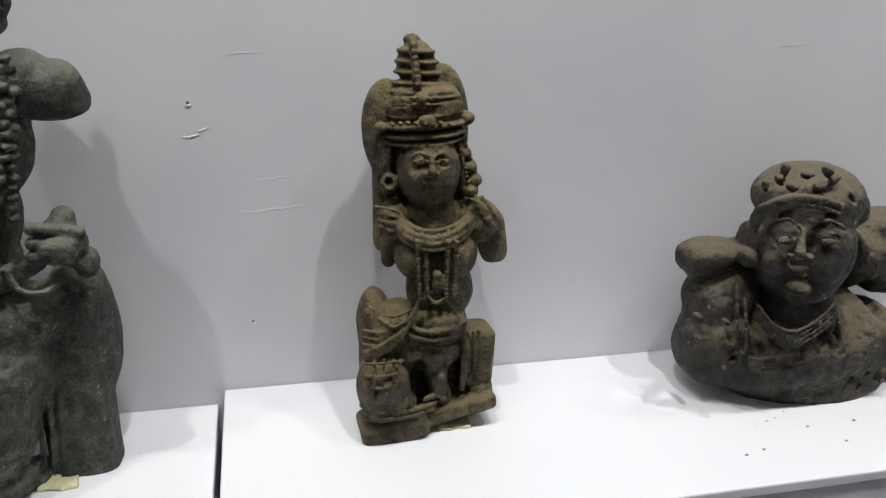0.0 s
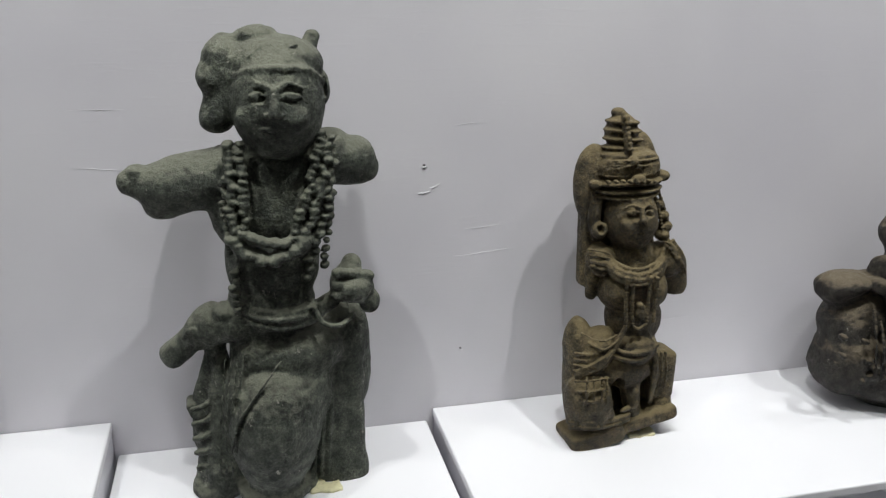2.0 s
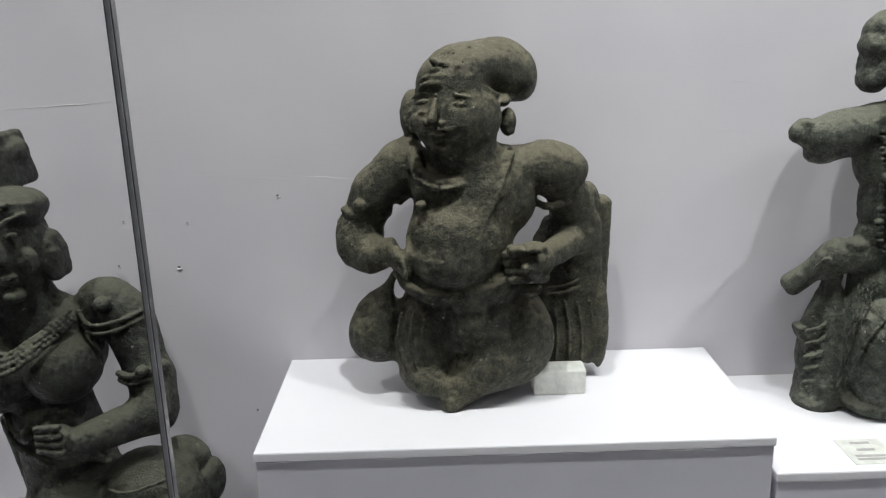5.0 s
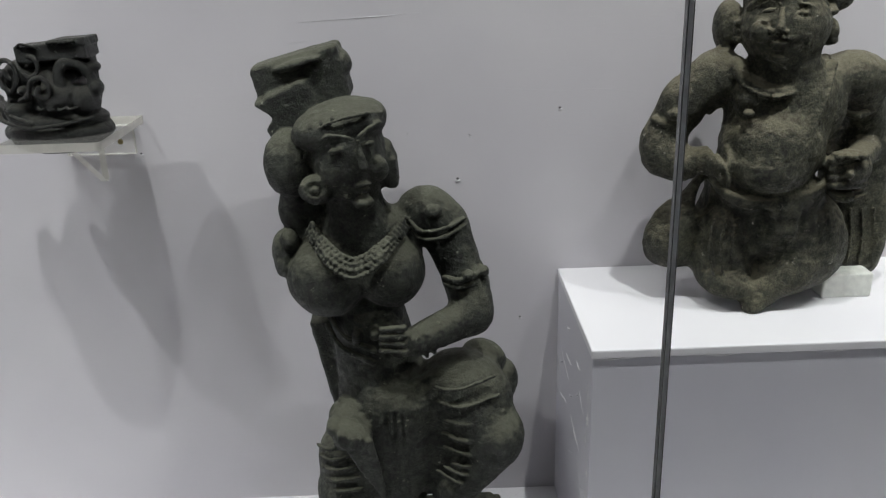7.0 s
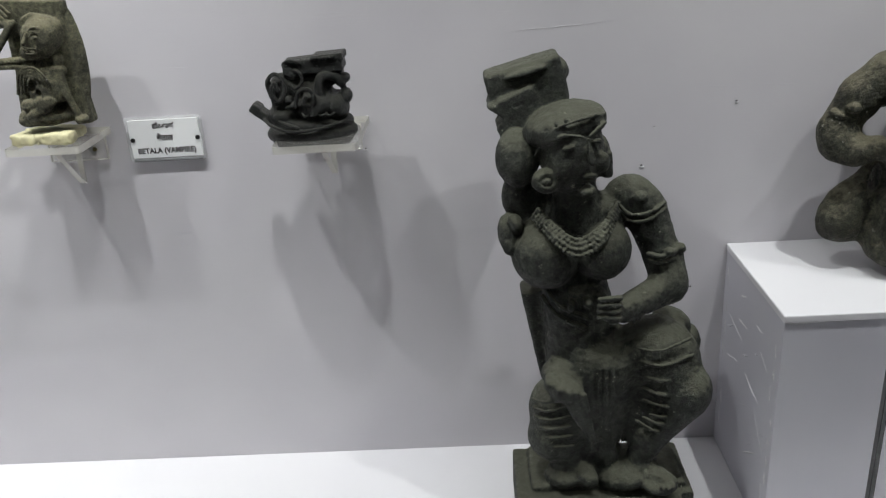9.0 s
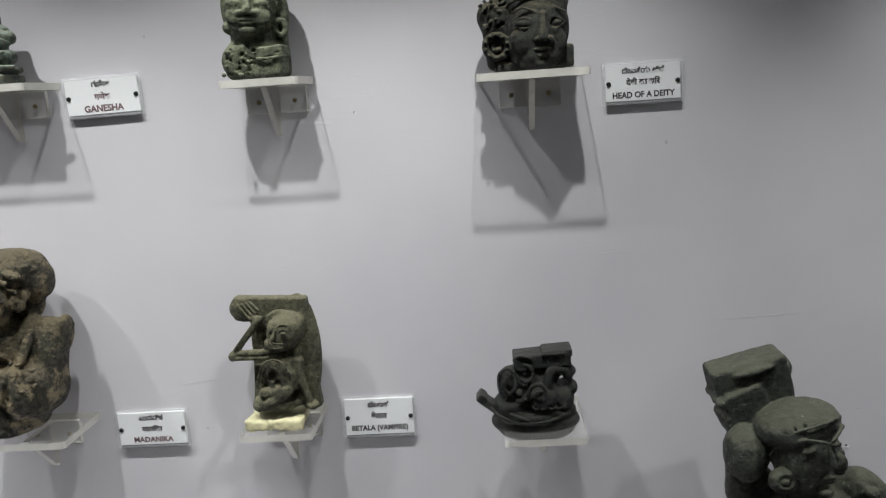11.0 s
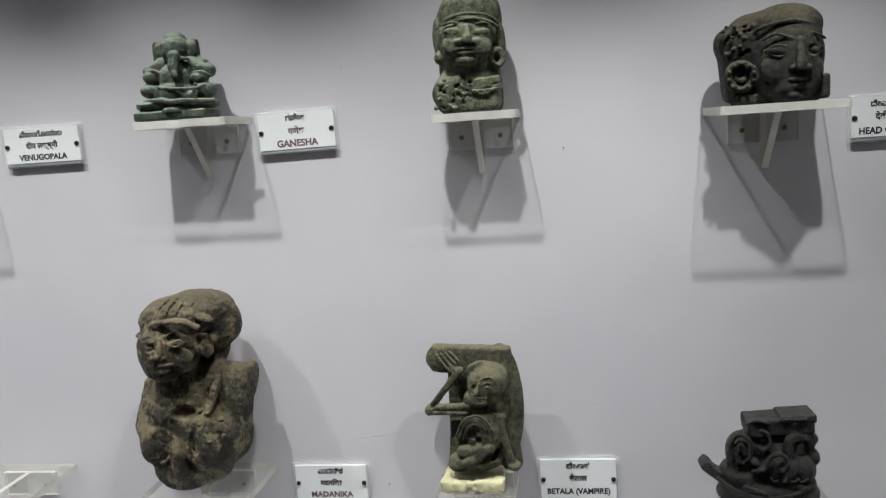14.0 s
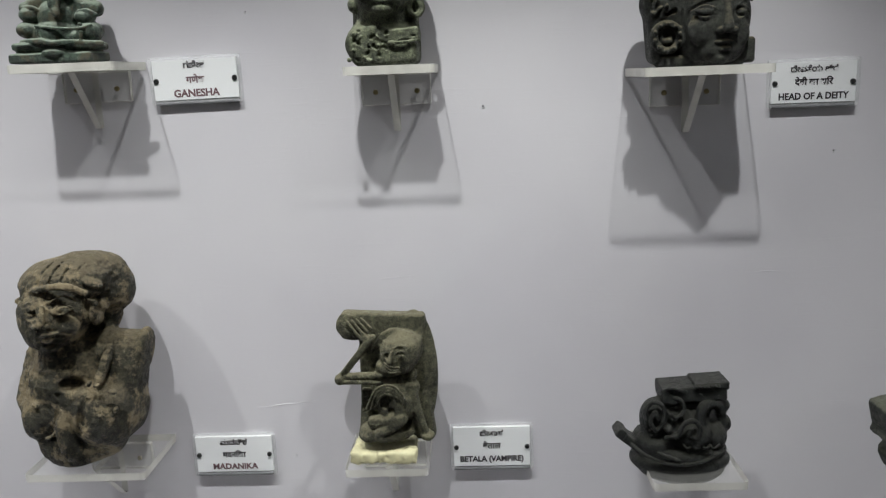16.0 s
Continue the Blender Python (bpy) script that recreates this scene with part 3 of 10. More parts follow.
def crowned_figure():
    c = Clay(0.0019, 0.0004, 11)
    c.ball(-0.0536, 0.02, 0.3514, 0.0309, 0.022, 0.0585, turn=4)
    c.ball(0.0057, 0.022, 0.3582, 0.0293, 0.02, 0.0664)
    c.slab(-0.0203, 0.025, 0.2904, 0.0528, 0.014, 0.0762, edge=0.01)
    c.ball(-0.005, 0.006, 0.2496, 0.0625, 0.026, 0.0259)
    c.slab(-0.014, 0.02, 0.0491, 0.0571, 0.01, 0.0502, edge=0.008)
    c.ball(-0.0306, 0.01, 0.4504, 0.0091, 0.012, 0.0066)
    c.ball(-0.0267, 0.006, 0.4388, 0.0206, 0.029, 0.0047, turn=-2, k=0.001)
    c.ball(-0.0259, 0.006, 0.4277, 0.0241, 0.029, 0.0047, turn=-2, k=0.001)
    c.ball(-0.0251, 0.006, 0.4166, 0.026, 0.029, 0.0048, turn=-2, k=0.001)
    c.ball(-0.0243, 0.006, 0.4053, 0.0285, 0.029, 0.0048, turn=-2, k=0.001)
    c.ball(-0.0262, 0.008, 0.4241, 0.0208, 0.024, 0.0268, k=0.001)
    c.limb(-0.0339, -0.016, 0.4492, 0.0044, -0.0314, -0.026, 0.4031, 0.005, k=0.001)
    c.beads(0.0039, (-0.0346, -0.023, 0.4458), (-0.0321, -0.032, 0.4053))
    c.ball(-0.0191, 0, 0.38, 0.0415, 0.038, 0.0254, turn=2, k=0.002)
    c.slab(-0.0179, 0.006, 0.3799, 0.0365, 0.03, 0.0232, edge=0.016)
    c.ball(-0.0189, 0.002, 0.3968, 0.0361, 0.035, 0.008, k=0.001)
    c.ball(-0.0193, 0, 0.3914, 0.0384, 0.039, 0.0029, turn=3, k=0.001)
    c.ball(-0.019, 0, 0.3736, 0.0422, 0.04, 0.0029, turn=3, k=0.001)
    c.ball(-0.0189, 0, 0.3625, 0.046, 0.043, 0.0059, turn=3, k=0.001)
    c.ball(-0.0187, 0, 0.352, 0.045, 0.042, 0.0053, turn=3, k=0.001)
    c.ball(-0.0186, 0, 0.3443, 0.0428, 0.04, 0.0042, turn=3, k=0.001)
    c.limb(-0.0531, -0.017, 0.3909, 0.0022, -0.0538, -0.018, 0.3799, 0.0023, k=0.001)
    c.limb(-0.0469, -0.026, 0.3924, 0.0022, -0.0475, -0.0276, 0.3817, 0.0022, k=0.001)
    c.limb(-0.0376, -0.0319, 0.3934, 0.0022, -0.0381, -0.0338, 0.3827, 0.0022, k=0.001)
    c.limb(-0.0262, -0.034, 0.3935, 0.0022, -0.0265, -0.036, 0.3829, 0.0022, k=0.001)
    c.limb(-0.0139, -0.0319, 0.3928, 0.0023, -0.0139, -0.0338, 0.3821, 0.0023, k=0.001)
    c.limb(-0.0019, -0.026, 0.3915, 0.0023, -0.0017, -0.0276, 0.3805, 0.0023, k=0.001)
    c.limb(0.0082, -0.017, 0.3895, 0.0023, 0.0088, -0.018, 0.3783, 0.0023, k=0.001)
    c.ball(-0.0296, -0.037, 0.3914, 0.0084, 0.006, 0.0088, k=0.001)
    c.ball(-0.0306, -0.042, 0.3924, 0.005, 0.005, 0.0049, k=0.001)
    c.ball(-0.0253, -0.045, 0.3704, 0.0101, 0.005, 0.0067, k=0.001)
    c.ball(0.0249, -0.012, 0.3686, 0.0083, 0.012, 0.007)
    c.ball(-0.0676, -0.01, 0.3604, 0.0068, 0.012, 0.0063)
    c.ball(-0.0173, -0.01, 0.3139, 0.0346, 0.04, 0.0435, k=0.004)
    c.ball(-0.0334, -0.0501, 0.3298, 0.0088, 0.005, 0.0058, k=0.0015, cut=True)
    c.ball(-0.0327, -0.0465, 0.3284, 0.007, 0.0038, 0.0035, k=0.0004)
    c.cord(0.0018, (-0.0413, -0.0437, 0.3334), (-0.0345, -0.047, 0.3381), (-0.0255, -0.0494, 0.3347), k=0.0012)
    c.cord(0.001, (-0.0405, -0.0449, 0.3275), (-0.0332, -0.049, 0.3318), (-0.0251, -0.0499, 0.3286), k=0.001)
    c.ball(-0.008, -0.0456, 0.3276, 0.0082, 0.005, 0.0058, k=0.0015, cut=True)
    c.ball(-0.0072, -0.042, 0.3262, 0.0065, 0.0038, 0.0036, k=0.0004)
    c.cord(0.0018, (-0.018, -0.0484, 0.3337), (-0.0095, -0.044, 0.3363), (0.0023, -0.0354, 0.3299), k=0.0012)
    c.cord(0.0011, (-0.017, -0.0485, 0.3275), (-0.0078, -0.0445, 0.3296), (0.0027, -0.0359, 0.3237), k=0.001)
    c.limb(-0.0211, -0.049, 0.3332, 0.0025, -0.0216, -0.0552, 0.3184, 0.0044, k=0.002)
    c.ball(-0.0251, -0.0507, 0.316, 0.0028, 0.0041, 0.0025, k=0.002)
    c.ball(-0.0161, -0.049, 0.3151, 0.0028, 0.0041, 0.0025, k=0.002)
    c.ball(-0.0195, -0.0448, 0.3044, 0.009, 0.0047, 0.0021, k=0.002)
    c.ball(-0.0186, -0.0413, 0.2973, 0.0074, 0.0047, 0.0024, k=0.002)
    c.cord(0.0007, (-0.0276, -0.0444, 0.3021), (-0.02, -0.046, 0.3018), (-0.0108, -0.0411, 0.3003), k=0.001, cut=True)
    c.ball(-0.0165, -0.0312, 0.2845, 0.0089, 0.0074, 0.0061, k=0.006)
    c.ball(-0.0361, -0.0431, 0.3122, 0.0089, 0.0063, 0.0092, k=0.006)
    c.ball(-0.0011, -0.0362, 0.3086, 0.0092, 0.0063, 0.0094, k=0.006)
    c.limb(-0.0142, -0.006, 0.2857, 0.0242, -0.0114, -0.004, 0.2483, 0.0272)
    c.cord(0.0052, (-0.0587, -0.004, 0.3413), (-0.0626, -0.006, 0.3194), (-0.0576, -0.004, 0.2914))
    c.ball(-0.0598, -0.01, 0.2994, 0.01, 0.012, 0.0121)
    c.ball(-0.0612, -0.019, 0.3022, 0.0046, 0.008, 0.0054, cut=True)
    c.cord(0.0035, (-0.0638, 0, 0.3446), (-0.0687, 0, 0.312), (-0.0618, 0, 0.2861))
    c.ball(0.0229, -0.006, 0.3293, 0.0085, 0.013, 0.0079, k=0.002)
    c.ball(0.0289, -0.008, 0.3151, 0.0085, 0.013, 0.0079, k=0.002)
    c.ball(0.0343, -0.008, 0.3001, 0.0086, 0.013, 0.0081, k=0.002)
    c.ball(0.0293, -0.01, 0.2885, 0.0086, 0.013, 0.0081, k=0.002)
    c.beads(0.003, (0.0185, -0.006, 0.3569), (0.0269, -0.014, 0.3301), (0.0396, -0.012, 0.2955))
    c.beads(0.003, (0.0139, -0.008, 0.3528), (0.0193, -0.016, 0.3249), (0.0277, -0.016, 0.2911))
    c.ball(-0.0523, 0, 0.2569, 0.0182, 0.026, 0.0215)
    c.ball(0.0407, 0, 0.2517, 0.0267, 0.028, 0.0247, turn=-30)
    c.limb(0.0535, 0.004, 0.245, 0.0193, 0.0619, 0.006, 0.2125, 0.0164)
    c.slab(0.0618, 0.006, 0.1866, 0.0264, 0.04, 0.0124, turn=8, cut=True)
    c.limb(-0.0571, 0.008, 0.2467, 0.0122, -0.059, 0.012, 0.2061, 0.0081)
    c.beads(0.0028, (0.0325, -0.022, 0.2822), (0.048, -0.022, 0.2639), (0.0616, -0.012, 0.2482))
    c.beads(0.0028, (0.0399, -0.022, 0.2818), (0.0525, -0.022, 0.2636), (0.0619, -0.012, 0.2404))
    c.cord(0.0027, (-0.0713, -0.015, 0.2606), (-0.0589, -0.026, 0.2576), (-0.0495, -0.026, 0.2656))
    c.cord(0.0027, (-0.0714, -0.015, 0.2531), (-0.0589, -0.026, 0.2501), (-0.0495, -0.026, 0.2582))
    c.ball(-0.008, -0.002, 0.2181, 0.0476, 0.04, 0.0408)
    c.ball(-0.0034, -0.002, 0.1743, 0.0383, 0.036, 0.0409)
    c.ball(-0.0087, -0.006, 0.1366, 0.0361, 0.039, 0.0294)
    c.ball(-0.0348, -0.022, 0.2193, 0.0182, 0.022, 0.0206, k=0.01)
    c.ball(0.0125, -0.022, 0.2161, 0.0187, 0.022, 0.0208, k=0.01)
    c.cord(0.0031, (-0.0514, -0.016, 0.2734), (-0.0447, -0.032, 0.2589), (-0.0197, -0.043, 0.2515), (0.0126, -0.032, 0.2568), (0.0308, -0.016, 0.2703), k=0.001)
    c.cord(0.0031, (-0.0535, -0.016, 0.2704), (-0.0471, -0.037, 0.2536), (-0.0206, -0.048, 0.2454), (0.0126, -0.037, 0.2513), (0.0332, -0.016, 0.2669), k=0.001)
    c.cord(0.0031, (-0.0551, -0.016, 0.2677), (-0.0487, -0.039, 0.2483), (-0.0209, -0.05, 0.2394), (0.0131, -0.039, 0.2458), (0.035, -0.016, 0.2641), k=0.001)
    c.cord(0.0031, (-0.0566, -0.016, 0.2653), (-0.0496, -0.038, 0.2425), (-0.0206, -0.049, 0.2328), (0.0143, -0.038, 0.2397), (0.0366, -0.016, 0.2615), k=0.001)
    c.beads(0.0026, (-0.0489, -0.036, 0.2556), (-0.0208, -0.049, 0.2427), (0.0153, -0.036, 0.2543), gap=1.5)
    c.beads(0.0032, (-0.0372, -0.049, 0.2425), (-0.0357, -0.046, 0.2087), (-0.035, -0.047, 0.1796), gap=1.5)
    c.beads(0.0032, (-0.0284, -0.049, 0.2419), (-0.0268, -0.046, 0.2081), (-0.026, -0.047, 0.1789), gap=1.5)
    c.beads(0.0033, (-0.0036, -0.049, 0.2404), (-0.0042, -0.046, 0.2064), (-0.0059, -0.047, 0.1773), gap=1.5)
    c.beads(0.0033, (0.0059, -0.049, 0.2397), (0.0055, -0.046, 0.2057), (0.0039, -0.047, 0.1765), gap=1.5)
    c.ball(-0.0124, -0.042, 0.1925, 0.0085, 0.006, 0.0117, k=0.001)
    c.cord(0.0024, (-0.0249, -0.042, 0.1772), (-0.0161, -0.044, 0.1701), (-0.0035, -0.042, 0.1754))
    c.ball(-0.0144, -0.042, 0.2023, 0.0054, 0.007, 0.0051, k=0.001)
    c.ball(-0.0199, -0.046, 0.1522, 0.0031, 0.007, 0.0033, k=0.001, cut=True)
    c.cord(0.0037, (-0.0499, -0.03, 0.147), (-0.0357, -0.04, 0.1386), (-0.0184, -0.046, 0.1367), (0.0028, -0.04, 0.1371), (0.0189, -0.03, 0.1403), k=0.001)
    c.cord(0.0031, (-0.0549, -0.03, 0.1373), (-0.0375, -0.04, 0.13), (-0.0181, -0.045, 0.1266), (0.003, -0.04, 0.1275), k=0.001)
    c.ball(-0.0236, -0.002, 0.1027, 0.0494, 0.036, 0.0287)
    c.ball(-0.0756, 0.008, 0.1282, 0.0215, 0.026, 0.0476, turn=3)
    c.ball(-0.0775, 0.012, 0.091, 0.018, 0.022, 0.0851)
    c.ball(-0.0603, -0.01, 0.1313, 0.0251, 0.026, 0.038, turn=-25)
    c.ball(-0.0688, -0.014, 0.0634, 0.0332, 0.036, 0.0421)
    c.ball(-0.0463, -0.01, 0.055, 0.0143, 0.03, 0.0331)
    c.cord(0.003, (-0.0328, -0.042, 0.1758), (-0.046, -0.042, 0.1492), (-0.0649, -0.039, 0.128), (-0.0902, -0.022, 0.1091), k=0.001)
    c.cord(0.003, (-0.0358, -0.042, 0.1695), (-0.0478, -0.042, 0.1454), (-0.0649, -0.039, 0.1232), (-0.0903, -0.022, 0.1049), k=0.001)
    c.cord(0.003, (-0.0388, -0.042, 0.1632), (-0.0496, -0.042, 0.1415), (-0.065, -0.039, 0.1184), (-0.0903, -0.022, 0.1008), k=0.001)
    c.beads(0.0024, (-0.0833, -0.039, 0.1073), (-0.0861, -0.049, 0.0891), (-0.087, -0.044, 0.0639), gap=1.5)
    c.beads(0.0024, (-0.0736, -0.039, 0.1063), (-0.0764, -0.049, 0.0881), (-0.0771, -0.044, 0.0628), gap=1.5)
    c.beads(0.0025, (-0.0625, -0.039, 0.1052), (-0.0654, -0.049, 0.0869), (-0.0659, -0.044, 0.0615), gap=1.5)
    c.beads(0.0025, (-0.0551, -0.039, 0.1044), (-0.058, -0.049, 0.0861), (-0.0584, -0.044, 0.0606), gap=1.5)
    c.cord(0.0035, (-0.0966, -0.02, 0.0439), (-0.0769, -0.042, 0.0508), (-0.0489, -0.036, 0.0475), (-0.0148, -0.026, 0.0499), k=0.001)
    c.cord(0.0035, (-0.0967, -0.02, 0.0351), (-0.0774, -0.045, 0.0442), (-0.0488, -0.036, 0.0388), (-0.0147, -0.026, 0.0411), k=0.001)
    c.cord(0.0035, (-0.0968, -0.02, 0.0278), (-0.0774, -0.045, 0.037), (-0.0488, -0.036, 0.0314), (-0.0145, -0.026, 0.0337), k=0.001)
    c.slab(-0.0594, -0.002, 0.0089, 0.0397, 0.032, 0.0153, turn=14, edge=0.008)
    c.ball(-0.0798, -0.006, 0.0055, 0.0144, 0.026, 0.0137)
    c.slab(0.0088, 0.004, 0.024, 0.0533, 0.03, 0.0108, turn=12, edge=0.008)
    c.limb(-0.0142, -0.016, 0.107, 0.0167, -0.0031, -0.012, 0.0425, 0.012)
    c.ball(-0.0077, -0.022, 0.0651, 0.0091, 0.012, 0.019)
    c.slab(0.0407, 0.008, 0.0861, 0.0197, 0.024, 0.0356, turn=-4, edge=0.009)
    c.ball(0.0444, 0.006, 0.0433, 0.018, 0.024, 0.023)
    c.slab(0.0402, 0.004, 0.0312, 0.0194, 0.026, 0.0108, turn=10, edge=0.006)
    c.ball(-0.0333, -0.03, 0.0724, 0.0102, 0.026, 0.0273, k=0.004, cut=True)
    c.ball(0.0117, -0.026, 0.0653, 0.0118, 0.02, 0.0219, k=0.004, cut=True)
    c.cord(0.0038, (0.0041, -0.032, 0.1602), (0.0207, -0.026, 0.1145), (0.0193, -0.02, 0.0537))
    c.beads(0.0018, (-0.0565, -0.026, 0.3926), (-0.0446, -0.037, 0.3934), (-0.028, -0.043, 0.3936), (-0.0081, -0.036, 0.3929), (0.0107, -0.024, 0.3925), gap=1.6)
    c.beads(0.0018, (-0.0565, -0.026, 0.386), (-0.0445, -0.037, 0.3868), (-0.028, -0.043, 0.3871), (-0.008, -0.036, 0.3863), (0.0109, -0.024, 0.3857), gap=1.6)
    c.ball(-0.0588, -0.03, 0.3663, 0.0028, 0.007, 0.0028, k=0.0006)
    c.ball(-0.0515, -0.0361, 0.3675, 0.0028, 0.007, 0.0028, k=0.0006)
    c.ball(-0.0441, -0.0413, 0.3684, 0.0028, 0.007, 0.0028, k=0.0006)
    c.ball(-0.0364, -0.0448, 0.3679, 0.0028, 0.007, 0.0028, k=0.0006)
    c.ball(-0.0283, -0.046, 0.3679, 0.0028, 0.007, 0.0028, k=0.0006)
    c.ball(-0.0197, -0.0448, 0.3674, 0.0028, 0.007, 0.0028, k=0.0006)
    c.ball(-0.0105, -0.0413, 0.3674, 0.0028, 0.007, 0.0028, k=0.0006)
    c.ball(-0.0007, -0.0361, 0.366, 0.0029, 0.007, 0.0028, k=0.0006)
    c.ball(0.0094, -0.03, 0.3643, 0.0029, 0.007, 0.0029, k=0.0006)
    c.beads(0.0023, (-0.0758, -0.014, 0.2753), (-0.0624, -0.026, 0.2749), (-0.0511, -0.028, 0.2701), gap=1.5)
    c.beads(0.0024, (-0.0735, -0.014, 0.2672), (-0.0607, -0.026, 0.2675), (-0.051, -0.028, 0.264), gap=1.5)
    c.beads(0.0024, (-0.0712, -0.014, 0.259), (-0.0589, -0.026, 0.26), (-0.051, -0.028, 0.2578), gap=1.5)
    c.beads(0.0024, (-0.0689, -0.014, 0.2508), (-0.0572, -0.026, 0.2525), (-0.051, -0.028, 0.2516), gap=1.5)
    c.beads(0.0024, (0.0273, -0.028, 0.2819), (0.0404, -0.026, 0.2719), (0.0583, -0.014, 0.2529), gap=1.5)
    c.beads(0.0024, (0.0318, -0.028, 0.2742), (0.0444, -0.026, 0.2648), (0.0604, -0.014, 0.2464), gap=1.5)
    c.beads(0.0025, (0.0364, -0.028, 0.2665), (0.0484, -0.026, 0.2576), (0.0627, -0.014, 0.2398), gap=1.5)
    c.beads(0.0025, (0.041, -0.028, 0.2588), (0.0524, -0.026, 0.2504), (0.0649, -0.014, 0.2331), gap=1.5)
    c.beads(0.0022, (-0.0855, -0.024, 0.1639), (-0.0653, -0.042, 0.1576), (-0.0428, -0.044, 0.1658), gap=1.6)
    c.beads(0.0022, (-0.0759, -0.024, 0.1498), (-0.0617, -0.042, 0.1453), (-0.0427, -0.044, 0.1579), gap=1.6)
    c.beads(0.0022, (-0.0662, -0.024, 0.1354), (-0.0581, -0.042, 0.1329), (-0.0427, -0.044, 0.1499), gap=1.6)
    c.cord(0.002, (-0.0924, -0.018, 0.1347), (-0.0803, -0.028, 0.1346), (-0.0641, -0.034, 0.1375), k=0.0006)
    c.cord(0.002, (-0.0925, -0.018, 0.1265), (-0.0804, -0.028, 0.1264), (-0.0641, -0.034, 0.1307), k=0.0006)
    c.cord(0.002, (-0.0927, -0.018, 0.1183), (-0.0805, -0.028, 0.1182), (-0.0641, -0.034, 0.1239), k=0.0006)
    c.cord(0.002, (-0.0928, -0.018, 0.11), (-0.0805, -0.028, 0.11), (-0.0642, -0.034, 0.1171), k=0.0006)
    c.cord(0.0021, (-0.094, -0.026, 0.0977), (-0.0799, -0.049, 0.1063), (-0.0509, -0.036, 0.1017), k=0.0006)
    c.cord(0.0021, (-0.0942, -0.026, 0.0823), (-0.0801, -0.049, 0.0912), (-0.0509, -0.036, 0.0863), k=0.0006)
    c.cord(0.0021, (-0.0945, -0.026, 0.0668), (-0.0802, -0.049, 0.076), (-0.0508, -0.036, 0.0707), k=0.0006)
    c.cord(0.0019, (0.0193, -0.02, 0.1256), (0.0209, -0.022, 0.0982), (0.0194, -0.02, 0.0742), k=0.0006)
    c.cord(0.0019, (0.0257, -0.02, 0.125), (0.0274, -0.022, 0.0976), (0.026, -0.02, 0.0735), k=0.0006)
    c.cord(0.002, (0.0323, -0.02, 0.1244), (0.034, -0.022, 0.0969), (0.0327, -0.02, 0.0728), k=0.0006)
    c.cord(0.002, (0.0388, -0.02, 0.1238), (0.0406, -0.022, 0.0963), (0.0393, -0.02, 0.0721), k=0.0006)
    ob = statue(c, (-0.098, 1.222, 0.708), M_BROWNSTONE, "brown stone crowned figure with broken arms, standing on white pedestal", "statue", "statue")
    ob.matrix_basis = pose(-0.095, 1.225, 0.708, -5, 0, 0) @ Matrix.Diagonal((1.0, 1.0, 0.985, 1))  # leans back
    return ob


crowned_figure()


